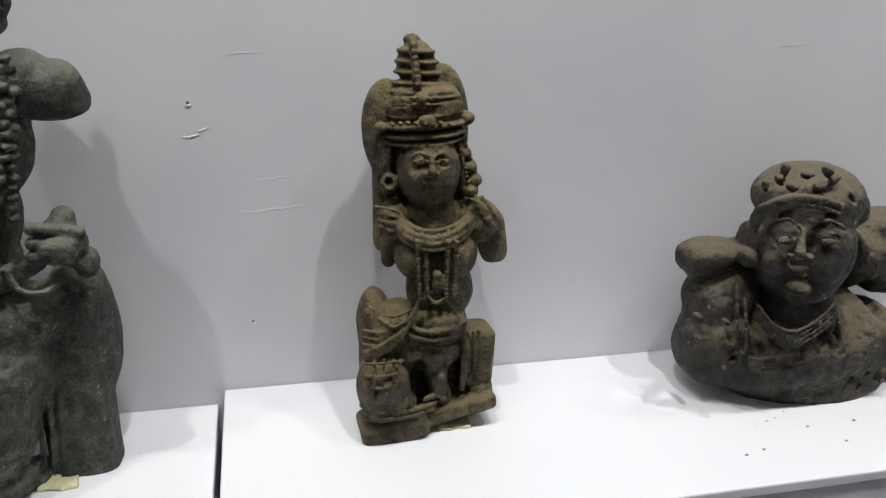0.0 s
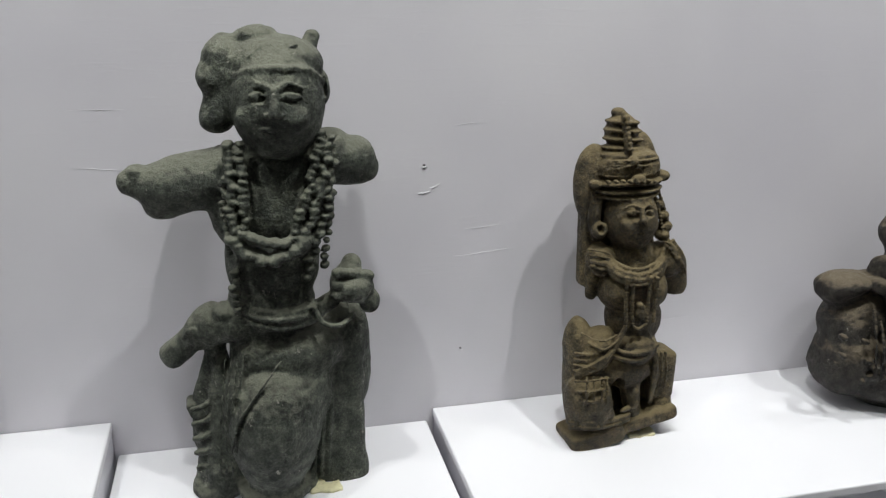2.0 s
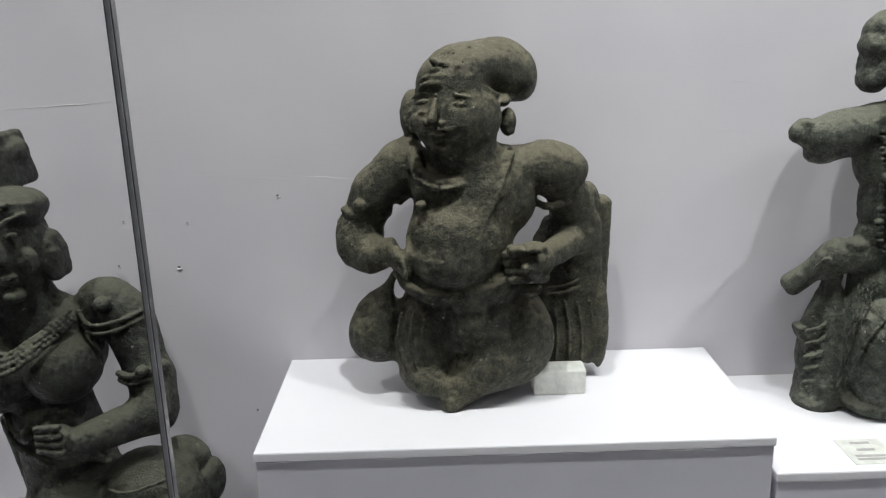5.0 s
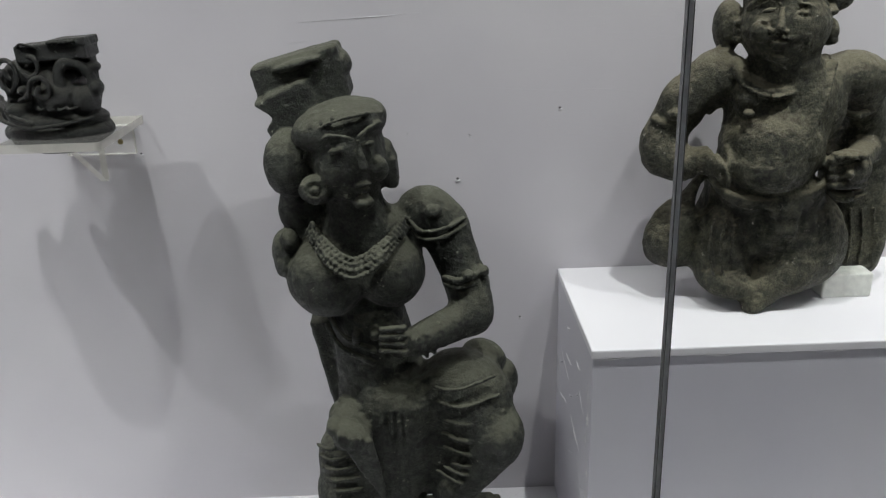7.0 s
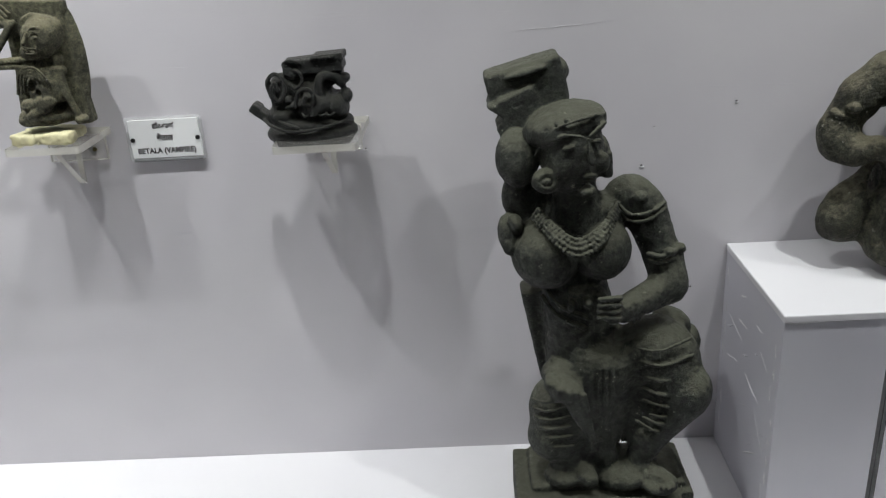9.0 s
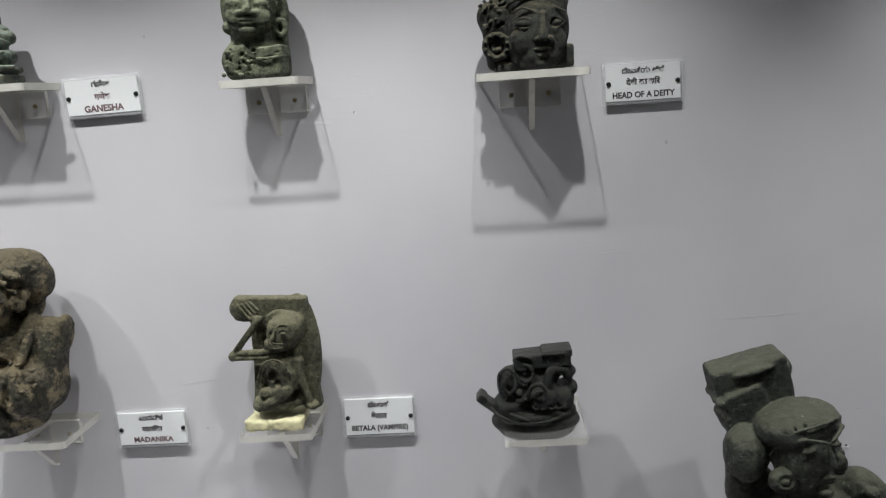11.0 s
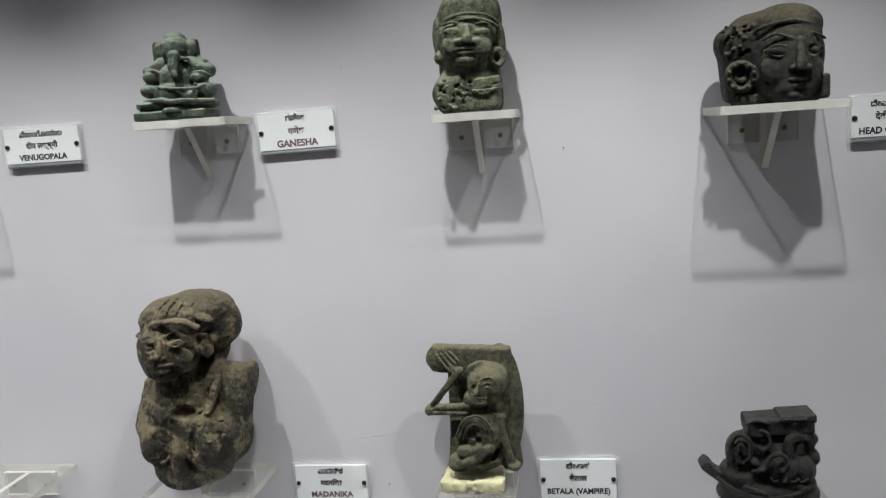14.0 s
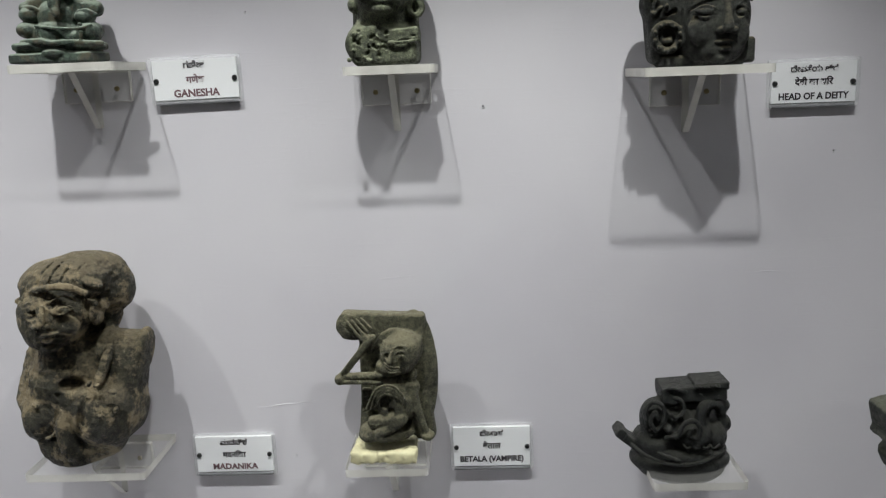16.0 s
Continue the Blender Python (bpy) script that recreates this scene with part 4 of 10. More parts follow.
def bust_figure():
    c = Clay(0.0022, 0.0007, 12)
    c.ball(-0.0251, -0.03, 0.2067, 0.0592, 0.062, 0.0639, k=0.012)
    c.ball(-0.0289, -0.035, 0.169, 0.0380, 0.05, 0.0244, k=0.012)
    c.ball(-0.0142, -0.01, 0.2598, 0.0633, 0.066, 0.0391, k=0.012)
    c.ball(0.0006, 0.0, 0.2667, 0.0503, 0.06, 0.0299, k=0.012)
    c.ball(0.0358, 0.0, 0.2471, 0.0276, 0.05, 0.0248, k=0.012)
    c.cord(0.0046, (-0.1012, -0.04, 0.2394), (-0.1191, -0.075, 0.2707), (-0.099, -0.092, 0.2879), (-0.0538, -0.088, 0.2819), (0.0218, -0.05, 0.2526), k=0.003)
    c.cord(0.0026, (-0.1003, -0.045, 0.2328), (-0.1166, -0.08, 0.2658), (-0.0977, -0.095, 0.2812), (-0.0513, -0.09, 0.2734), (0.017, -0.055, 0.2435), k=0.002)
    c.ball(-0.1065, -0.06, 0.2927, 0.0081, 0.007, 0.0050, turn=-70.0, k=0.002)
    c.ball(-0.1014, -0.066, 0.2891, 0.0056, 0.006, 0.0025, turn=-60.0, k=0.002, cut=True)
    c.ball(-0.0904, -0.06, 0.2997, 0.0081, 0.007, 0.0050, turn=-47.0, k=0.002)
    c.ball(-0.0853, -0.066, 0.2961, 0.0056, 0.006, 0.0025, turn=-29.0, k=0.002, cut=True)
    c.ball(-0.0731, -0.06, 0.2899, 0.0082, 0.007, 0.0050, turn=-24.0, k=0.002)
    c.ball(-0.068, -0.066, 0.2862, 0.0056, 0.006, 0.0025, turn=2.0, k=0.002, cut=True)
    c.ball(-0.056, -0.06, 0.3035, 0.0081, 0.007, 0.0050, turn=-1.0, k=0.002)
    c.ball(-0.0509, -0.066, 0.2998, 0.0056, 0.006, 0.0025, turn=33.0, k=0.002, cut=True)
    c.ball(-0.0375, -0.06, 0.2896, 0.0082, 0.007, 0.0051, turn=22.0, k=0.002)
    c.ball(-0.0324, -0.066, 0.2859, 0.0057, 0.006, 0.0025, turn=64.0, k=0.002, cut=True)
    c.ball(-0.0217, -0.06, 0.2968, 0.0082, 0.007, 0.0051, turn=45.0, k=0.002)
    c.ball(-0.0167, -0.066, 0.293, 0.0057, 0.006, 0.0025, turn=95.0, k=0.002, cut=True)
    c.ball(-0.0039, -0.06, 0.2781, 0.0083, 0.007, 0.0051, turn=68.0, k=0.002)
    c.ball(0.0011, -0.066, 0.2744, 0.0057, 0.006, 0.0026, turn=126.0, k=0.002, cut=True)
    c.ball(-0.0855, -0.06, 0.3111, 0.0081, 0.007, 0.0050, turn=91.0, k=0.002)
    c.ball(-0.0805, -0.066, 0.3074, 0.0056, 0.006, 0.0025, turn=157.0, k=0.002, cut=True)
    c.ball(-0.0315, -0.06, 0.3057, 0.0082, 0.007, 0.0050, turn=114.0, k=0.002)
    c.ball(-0.0265, -0.066, 0.302, 0.0056, 0.006, 0.0025, turn=188.0, k=0.002, cut=True)
    c.ball(-0.0982, -0.1, 0.2444, 0.0122, 0.008, 0.0061, k=0.0015, cut=True)
    c.ball(-0.0929, -0.093, 0.2409, 0.0092, 0.006, 0.0037, k=0.0004)
    c.cord(0.0019, (-0.1061, -0.08, 0.2535), (-0.0982, -0.094, 0.2656), (-0.0734, -0.09, 0.2511), k=0.0015)
    c.cord(0.0011, (-0.1063, -0.092, 0.242), (-0.0977, -0.098, 0.2489), (-0.0783, -0.092, 0.2403), k=0.0008)
    c.cord(0.0011, (-0.106, -0.092, 0.2407), (-0.0958, -0.098, 0.2383), (-0.078, -0.092, 0.239), k=0.0008)
    c.ball(-0.0415, -0.096, 0.2376, 0.0124, 0.008, 0.0062, k=0.0015, cut=True)
    c.ball(-0.0357, -0.089, 0.234, 0.0094, 0.006, 0.0038, k=0.0004)
    c.cord(0.0019, (-0.0508, -0.076, 0.2463), (-0.0417, -0.09, 0.2592), (-0.014, -0.086, 0.245), k=0.0015)
    c.cord(0.0011, (-0.0511, -0.088, 0.2346), (-0.041, -0.094, 0.2421), (-0.0188, -0.088, 0.2339), k=0.0008)
    c.cord(0.0011, (-0.0509, -0.088, 0.2332), (-0.0388, -0.094, 0.2313), (-0.0186, -0.088, 0.2326), k=0.0008)
    c.limb(-0.0753, -0.095, 0.2504, 0.0037, -0.0843, -0.108, 0.2296, 0.0067, k=0.003)
    c.ball(-0.0858, -0.098, 0.2218, 0.0049, 0.008, 0.0043, k=0.002)
    c.ball(-0.0645, -0.098, 0.2205, 0.0050, 0.008, 0.0044, k=0.002)
    c.ball(-0.0716, -0.094, 0.2059, 0.0125, 0.007, 0.0031, k=0.002)
    c.ball(-0.0678, -0.091, 0.1969, 0.0101, 0.007, 0.0038, k=0.002)
    c.cord(0.0010, (-0.0867, -0.096, 0.2044), (-0.0777, -0.103, 0.2059), (-0.0568, -0.096, 0.203), cut=True, k=0.001)
    c.ball(-0.0546, -0.076, 0.1737, 0.0143, 0.016, 0.0078, k=0.005)
    c.ball(-0.0911, -0.078, 0.2083, 0.0152, 0.014, 0.0152, k=0.006)
    c.ball(-0.0239, -0.076, 0.203, 0.0155, 0.014, 0.0155, k=0.006)
    c.ball(-0.0786, -0.01, 0.2062, 0.0095, 0.03, 0.0271)
    c.ball(-0.0884, -0.02, 0.1925, 0.0088, 0.02, 0.0121)
    c.ball(0.0672, -0.005, 0.1879, 0.0085, 0.03, 0.0254)
    c.limb(-0.0561, 0.03, 0.1711, 0.0271, -0.1185, 0.03, 0.1699, 0.0240, k=0.012)
    c.ball(-0.1339, 0.025, 0.1781, 0.0182, 0.03, 0.0182, turn=10.0, k=0.012)
    c.ball(-0.1125, 0.015, 0.1873, 0.0277, 0.03, 0.0166, turn=8.0, k=0.012)
    c.slab(-0.1418, 0.03, 0.1425, 0.0099, 0.05, 0.0170, turn=30, cut=True, k=0.004)
    c.ball(-0.0846, 0.025, 0.1326, 0.0372, 0.05, 0.0430, k=0.012)
    c.ball(-0.1092, 0.02, 0.1211, 0.0256, 0.045, 0.0313, k=0.012)
    c.limb(0.1057, 0.03, 0.1605, 0.0414, 0.1884, 0.04, 0.1553, 0.0470, k=0.012)
    c.slab(0.1643, 0.045, 0.1631, 0.0378, 0.03, 0.0529, edge=0.012, k=0.01)
    c.ball(0.1293, 0.04, 0.2027, 0.0295, 0.03, 0.0162, k=0.012)
    c.limb(-0.0053, -0.01, 0.134, 0.0437, 0.0044, 0.0, 0.0934, 0.0650, k=0.012)
    c.ball(0.0097, 0.0, 0.0565, 0.1259, 0.072, 0.0527, k=0.012)
    c.ball(-0.0978, 0.01, 0.0694, 0.0432, 0.06, 0.0519, k=0.012)
    c.ball(-0.1165, 0.01, 0.051, 0.0260, 0.05, 0.0318, k=0.012)
    c.ball(0.0914, 0.0, 0.0655, 0.0519, 0.065, 0.0578, k=0.012)
    c.ball(0.0348, 0.0, 0.0124, 0.1157, 0.062, 0.0313, k=0.012)
    c.ball(0.1664, 0.01, 0.0369, 0.0367, 0.05, 0.0520, k=0.012)
    c.ball(-0.0673, 0.0, 0.0311, 0.0509, 0.055, 0.0218, turn=-14.0, k=0.012)
    c.ball(0.0576, -0.01, -0.0099, 0.0464, 0.05, 0.0210, k=0.012)
    c.ball(0.1264, 0.0, -0.0143, 0.0230, 0.035, 0.0153, k=0.012)
    c.ball(0.1056, -0.01, 0.1176, 0.0159, 0.05, 0.0232, cut=True, k=0.008)
    c.cord(0.0024, (-0.0887, -0.055, 0.1456), (-0.077, -0.076, 0.1289), (-0.0535, -0.08, 0.1193), (-0.0262, -0.078, 0.1277), (0.0124, -0.058, 0.1388), k=0.0015)
    c.cord(0.0024, (-0.0894, -0.055, 0.1412), (-0.0759, -0.076, 0.123), (-0.0524, -0.08, 0.1134), (-0.025, -0.078, 0.1217), (0.0151, -0.058, 0.1334), k=0.0015)
    c.cord(0.0024, (-0.0902, -0.055, 0.1369), (-0.0749, -0.076, 0.1171), (-0.0513, -0.08, 0.1073), (-0.0238, -0.078, 0.1157), (0.0178, -0.058, 0.1279), k=0.0015)
    c.cord(0.0025, (-0.0909, -0.055, 0.1326), (-0.0738, -0.076, 0.1111), (-0.0501, -0.08, 0.1013), (-0.0226, -0.078, 0.1097), (0.0205, -0.058, 0.1224), k=0.0015)
    c.beads(0.0030, (-0.1089, -0.038000000000000006, 0.1651), (-0.1116, -0.058, 0.1214), (-0.0956, -0.05, 0.061), gap=1.5)
    c.beads(0.0030, (-0.0981, -0.043, 0.1482), (-0.1024, -0.063, 0.1146), (-0.0878, -0.055, 0.0645), gap=1.5)
    c.beads(0.0031, (0.0178, -0.044, 0.1358), (0.0119, -0.064, 0.1061), (0.029, -0.056, 0.0598), gap=1.5)
    c.beads(0.0031, (0.0323, -0.039999999999999994, 0.1329), (0.0247, -0.06, 0.1106), (0.0404, -0.052, 0.0723), gap=1.5)
    c.cord(0.0020, (-0.0957, -0.06, 0.0802), (-0.0833, -0.07, 0.0813), (-0.0645, -0.072, 0.082), k=0.001)
    c.cord(0.0020, (-0.0948, -0.06, 0.0748), (-0.0824, -0.07, 0.0759), (-0.0635, -0.072, 0.0766), k=0.001)
    c.cord(0.0020, (-0.0939, -0.06, 0.0694), (-0.0815, -0.07, 0.0705), (-0.0625, -0.072, 0.0712), k=0.001)
    c.cord(0.0020, (-0.093, -0.06, 0.0639), (-0.0805, -0.07, 0.0651), (-0.0616, -0.072, 0.0658), k=0.001)
    c.ball(-0.1541, -0.044, 0.1306, 0.0049, 0.008, 0.0032, turn=-43.0, k=0.002)
    c.ball(-0.1047, -0.044, 0.0711, 0.0066, 0.008, 0.0035, turn=4.0, k=0.002, cut=True)
    c.ball(-0.1578, -0.044, 0.1307, 0.0042, 0.008, 0.0057, turn=33.0, k=0.002)
    c.ball(-0.1195, -0.044, 0.1207, 0.0046, 0.008, 0.0048, turn=23.0, k=0.002)
    c.ball(-0.116, -0.044, 0.1287, 0.0058, 0.008, 0.0049, turn=1.0, k=0.002, cut=True)
    c.ball(-0.1402, -0.044, 0.1305, 0.0071, 0.008, 0.0055, turn=5.0, k=0.002, cut=True)
    c.ball(-0.1082, -0.044, 0.0898, 0.0070, 0.008, 0.0056, turn=1.0, k=0.002)
    c.ball(-0.1287, -0.044, 0.1029, 0.0040, 0.008, 0.0037, turn=31.0, k=0.002, cut=True)
    c.ball(-0.1596, -0.044, 0.0902, 0.0045, 0.008, 0.0045, turn=-3.0, k=0.002, cut=True)
    c.ball(-0.1076, -0.044, 0.1195, 0.0050, 0.008, 0.0034, turn=13.0, k=0.002, cut=True)
    c.ball(-0.1396, -0.044, 0.0787, 0.0047, 0.008, 0.0046, turn=40.0, k=0.002, cut=True)
    c.ball(-0.163, -0.044, 0.1217, 0.0064, 0.008, 0.0047, turn=-26.0, k=0.002, cut=True)
    c.ball(-0.1536, -0.044, 0.1029, 0.0035, 0.008, 0.0050, turn=40.0, k=0.002)
    c.ball(-0.1139, -0.044, 0.059, 0.0035, 0.008, 0.0037, turn=47.0, k=0.002)
    c.ball(-0.134, -0.044, 0.0624, 0.0060, 0.008, 0.0055, turn=-21.0, k=0.002, cut=True)
    c.ball(-0.1414, -0.044, 0.127, 0.0049, 0.008, 0.0059, turn=-17.0, k=0.002, cut=True)
    c.ball(-0.1646, -0.044, 0.1264, 0.0064, 0.008, 0.0039, turn=-21.0, k=0.002, cut=True)
    c.ball(-0.1056, -0.044, 0.1013, 0.0042, 0.008, 0.0029, turn=-44.0, k=0.002, cut=True)
    c.ball(0.0577, -0.056, 0.0578, 0.0037, 0.009, 0.0042, turn=-25.0, k=0.002)
    c.ball(-0.0106, -0.056, 0.0465, 0.0073, 0.009, 0.0039, turn=49.0, k=0.002)
    c.ball(0.0037, -0.056, 0.0507, 0.0037, 0.009, 0.0040, turn=-25.0, k=0.002)
    c.ball(0.0821, -0.056, 0.0386, 0.0037, 0.009, 0.0036, turn=-26.0, k=0.002, cut=True)
    c.ball(0.0068, -0.056, 0.0284, 0.0042, 0.009, 0.0030, turn=43.0, k=0.002)
    c.ball(0.1024, -0.056, 0.0411, 0.0081, 0.009, 0.0047, turn=29.0, k=0.002)
    c.ball(0.0332, -0.056, 0.0628, 0.0045, 0.009, 0.0052, turn=40.0, k=0.002)
    c.ball(0.0184, -0.056, 0.0375, 0.0075, 0.009, 0.0046, turn=31.0, k=0.002)
    c.ball(0.0606, -0.056, 0.0317, 0.0049, 0.009, 0.0055, turn=46.0, k=0.002, cut=True)
    c.ball(0.1064, -0.056, 0.0133, 0.0070, 0.009, 0.0030, turn=40.0, k=0.002, cut=True)
    c.ball(0.1026, -0.056, 0.0282, 0.0039, 0.009, 0.0034, turn=14.0, k=0.002)
    c.ball(0.0756, -0.056, 0.0183, 0.0047, 0.009, 0.0029, turn=42.0, k=0.002, cut=True)
    return statue(c, (0.36, 1.235, 0.708), M_DUSKSTONE, "dusky brown stone bust with cloth cap on white pedestal", "statue", "statue")


bust_figure()


def garlanded_figure():
    c = Clay(0.0023, 0.0006, 13)
    c.ball(0.0136, -0.0224, 0.4932, 0.0505, 0.055, 0.0634, k=0.004)
    c.ball(-0.0088, -0.0695, 0.5068, 0.0113, 0.0069, 0.0083, k=0.0015, cut=True)
    c.ball(-0.0094, -0.0647, 0.5055, 0.009, 0.0053, 0.0051, k=0.0004)
    c.cord(0.0026, (-0.0234, -0.0502, 0.5116), (-0.0104, -0.063, 0.519), (0.0036, -0.0734, 0.5147), k=0.0012)
    c.cord(0.0015, (-0.0224, -0.0545, 0.5032), (-0.0086, -0.0677, 0.5098), (0.0033, -0.0745, 0.506), k=0.001)
    c.ball(0.0253, -0.0784, 0.5072, 0.0131, 0.0069, 0.0083, k=0.0015, cut=True)
    c.ball(0.0249, -0.0735, 0.5059, 0.0104, 0.0053, 0.005, k=0.0004)
    c.cord(0.0026, (0.0126, -0.076, 0.5143), (0.0239, -0.0749, 0.5197), (0.037, -0.0718, 0.5138), k=0.0012)
    c.cord(0.0015, (0.0133, -0.077, 0.5056), (0.0255, -0.0766, 0.5102), (0.0367, -0.0726, 0.5049), k=0.001)
    c.limb(0.009, -0.0753, 0.5131, 0.0035, 0.0062, -0.0843, 0.4909, 0.0063, k=0.002)
    c.ball(-0.0005, -0.0749, 0.4877, 0.004, 0.0059, 0.0036, k=0.002)
    c.ball(0.012, -0.0782, 0.4879, 0.004, 0.0059, 0.0036, k=0.002)
    c.ball(0.0041, -0.0696, 0.4727, 0.0129, 0.0069, 0.0031, k=0.002)
    c.ball(0.0028, -0.0646, 0.4631, 0.0106, 0.0069, 0.0034, k=0.002)
    c.cord(0.0011, (-0.008, -0.063, 0.4682), (0.0043, -0.0714, 0.4687), (0.0157, -0.0698, 0.4686), k=0.001, cut=True)
    c.ball(0.0007, -0.0509, 0.4465, 0.0129, 0.0107, 0.0089, k=0.006)
    c.ball(-0.0196, -0.0561, 0.4821, 0.0129, 0.0092, 0.0135, k=0.006)
    c.ball(0.0297, -0.0705, 0.483, 0.013, 0.0092, 0.0134, k=0.006)
    c.ball(0.0142, -0.0034, 0.533, 0.0517, 0.0516, 0.0303)
    c.ball(0.0098, 0, 0.5211, 0.0542, 0.0499, 0.0232)
    c.cord(0.0045, (-0.0309, -0.0258, 0.5196), (-0.0139, -0.0516, 0.5293), (0.0165, -0.0654, 0.5332), (0.0449, -0.0516, 0.5283), (0.0612, -0.0258, 0.5147), k=0.002)
    c.ball(-0.0035, 0.0086, 0.5602, 0.0236, 0.0258, 0.0123)
    c.limb(0.0495, 0.0172, 0.5412, 0.0107, 0.0567, 0.0224, 0.5577, 0.0081)
    c.ball(0.0636, -0.0017, 0.5052, 0.0086, 0.0206, 0.0195)
    c.ball(0.0643, -0.0155, 0.507, 0.0037, 0.0103, 0.0107, cut=True)
    c.ball(0.0587, -0.0017, 0.4824, 0.0076, 0.0155, 0.0099)
    c.ball(-0.0362, 0.0017, 0.5006, 0.0082, 0.0206, 0.0213)
    c.limb(0.0093, -0.0034, 0.4424, 0.0354, 0.0051, -0.0017, 0.3991, 0.0437)
    c.ball(0.0028, 0, 0.375, 0.0707, 0.0464, 0.0714)
    c.ball(0.0058, 0.0034, 0.4094, 0.0712, 0.0396, 0.0419)
    c.ball(-0.0006, -0.0017, 0.3083, 0.0543, 0.043, 0.0689)
    c.ball(-0.004, -0.0034, 0.2578, 0.0506, 0.043, 0.0455)
    c.ball(-0.0199, -0.0292, 0.3732, 0.0254, 0.0189, 0.0288, k=0.012)
    c.ball(0.0311, -0.0292, 0.3701, 0.0261, 0.0189, 0.0292, k=0.012)
    c.limb(0.0701, 0.0052, 0.4266, 0.0326, 0.1046, 0.0069, 0.4112, 0.0231)
    c.ball(0.0965, 0.0034, 0.423, 0.0273, 0.0275, 0.027)
    c.slab(0.1028, 0.0043, 0.3805, 0.0268, 0.043, 0.011, turn=18, k=0.006, cut=True)
    c.ball(0.0566, -0.0383, 0.4614, 0.007, 0.0084, 0.0042, turn=-0.228246, k=0.0012)
    c.ball(0.0562, -0.0401, 0.4546, 0.0071, 0.0084, 0.004, turn=-23.5826, k=0.0012)
    c.ball(0.0561, -0.0418, 0.4477, 0.007, 0.0084, 0.0039, turn=-2.73064, k=0.0012)
    c.ball(0.0536, -0.0436, 0.4409, 0.0074, 0.0084, 0.0052, turn=-23.4705, k=0.0012)
    c.ball(0.0484, -0.0467, 0.4345, 0.0074, 0.0084, 0.0044, turn=-14.17, k=0.0012)
    c.ball(0.0484, -0.0476, 0.4274, 0.0059, 0.0084, 0.0046, turn=-0.209388, k=0.0012)
    c.ball(0.0453, -0.0494, 0.4207, 0.0059, 0.0084, 0.0046, turn=-10.5109, k=0.0012)
    c.ball(0.0421, -0.0518, 0.4141, 0.0066, 0.0084, 0.0049, turn=-15.7047, k=0.0012)
    c.ball(0.0445, -0.0527, 0.4069, 0.0057, 0.0084, 0.0045, turn=11.0742, k=0.0012)
    c.ball(0.0408, -0.0538, 0.4, 0.0063, 0.0084, 0.0052, turn=8.51528, k=0.0012)
    c.ball(0.0366, -0.0537, 0.3929, 0.0073, 0.0084, 0.0052, turn=0.264191, k=0.0012)
    c.ball(0.0356, -0.0531, 0.3853, 0.006, 0.0084, 0.0052, turn=-4.2843, k=0.0012)
    c.ball(0.031, -0.055, 0.3788, 0.0069, 0.0084, 0.005, turn=-6.26485, k=0.0012)
    c.ball(0.0294, -0.0552, 0.3716, 0.0071, 0.0084, 0.0048, turn=-5.33725, k=0.0012)
    c.ball(0.0267, -0.0544, 0.3641, 0.0056, 0.0084, 0.0051, turn=24.1594, k=0.0012)
    c.ball(0.0244, -0.0557, 0.3572, 0.0059, 0.0084, 0.0049, turn=24.1038, k=0.0012)
    c.ball(0.0224, -0.0564, 0.3502, 0.0073, 0.0084, 0.0045, turn=0.688583, k=0.0012)
    c.ball(0.0676, -0.0351, 0.455, 0.0061, 0.009, 0.0043, turn=16.7749, k=0.0012)
    c.ball(0.0649, -0.0369, 0.4474, 0.0066, 0.009, 0.0052, turn=5.34009, k=0.0012)
    c.ball(0.0626, -0.0381, 0.4396, 0.0069, 0.009, 0.0049, turn=11.1506, k=0.0012)
    c.ball(0.0632, -0.0427, 0.4325, 0.0071, 0.009, 0.0049, turn=-11.588, k=0.0012)
    c.ball(0.0567, -0.0429, 0.4246, 0.007, 0.009, 0.0048, turn=-5.99925, k=0.0012)
    c.ball(0.0596, -0.0467, 0.4172, 0.0072, 0.009, 0.0047, turn=-23.8071, k=0.0012)
    c.ball(0.0547, -0.0474, 0.4095, 0.0071, 0.009, 0.0059, turn=8.72398, k=0.0012)
    c.ball(0.0516, -0.0504, 0.4023, 0.0077, 0.009, 0.0055, turn=20.3297, k=0.0012)
    c.ball(0.0523, -0.0512, 0.3943, 0.0067, 0.009, 0.0059, turn=23.095, k=0.0012)
    c.ball(0.0468, -0.0522, 0.3867, 0.0075, 0.009, 0.0051, turn=1.51779, k=0.0012)
    c.ball(0.0462, -0.0537, 0.379, 0.0071, 0.009, 0.0057, turn=-7.30379, k=0.0012)
    c.ball(0.0453, -0.0543, 0.3711, 0.007, 0.009, 0.0053, turn=21.0165, k=0.0012)
    c.ball(0.0412, -0.0536, 0.3631, 0.0065, 0.009, 0.005, turn=9.97858, k=0.0012)
    c.ball(0.0351, -0.0552, 0.3559, 0.0066, 0.009, 0.0059, turn=-9.52184, k=0.0012)
    c.ball(0.036, -0.0551, 0.3476, 0.0071, 0.009, 0.0053, turn=7.57072, k=0.0012)
    c.ball(0.0687, -0.0289, 0.4454, 0.0064, 0.0084, 0.0048, turn=6.28602, k=0.0012)
    c.ball(0.0665, -0.0304, 0.4359, 0.0073, 0.0084, 0.0044, turn=-13.2835, k=0.0012)
    c.ball(0.0697, -0.0345, 0.4267, 0.0074, 0.0084, 0.0047, turn=6.95341, k=0.0012)
    c.ball(0.0642, -0.0378, 0.4178, 0.0074, 0.0084, 0.0048, turn=12.0626, k=0.0012)
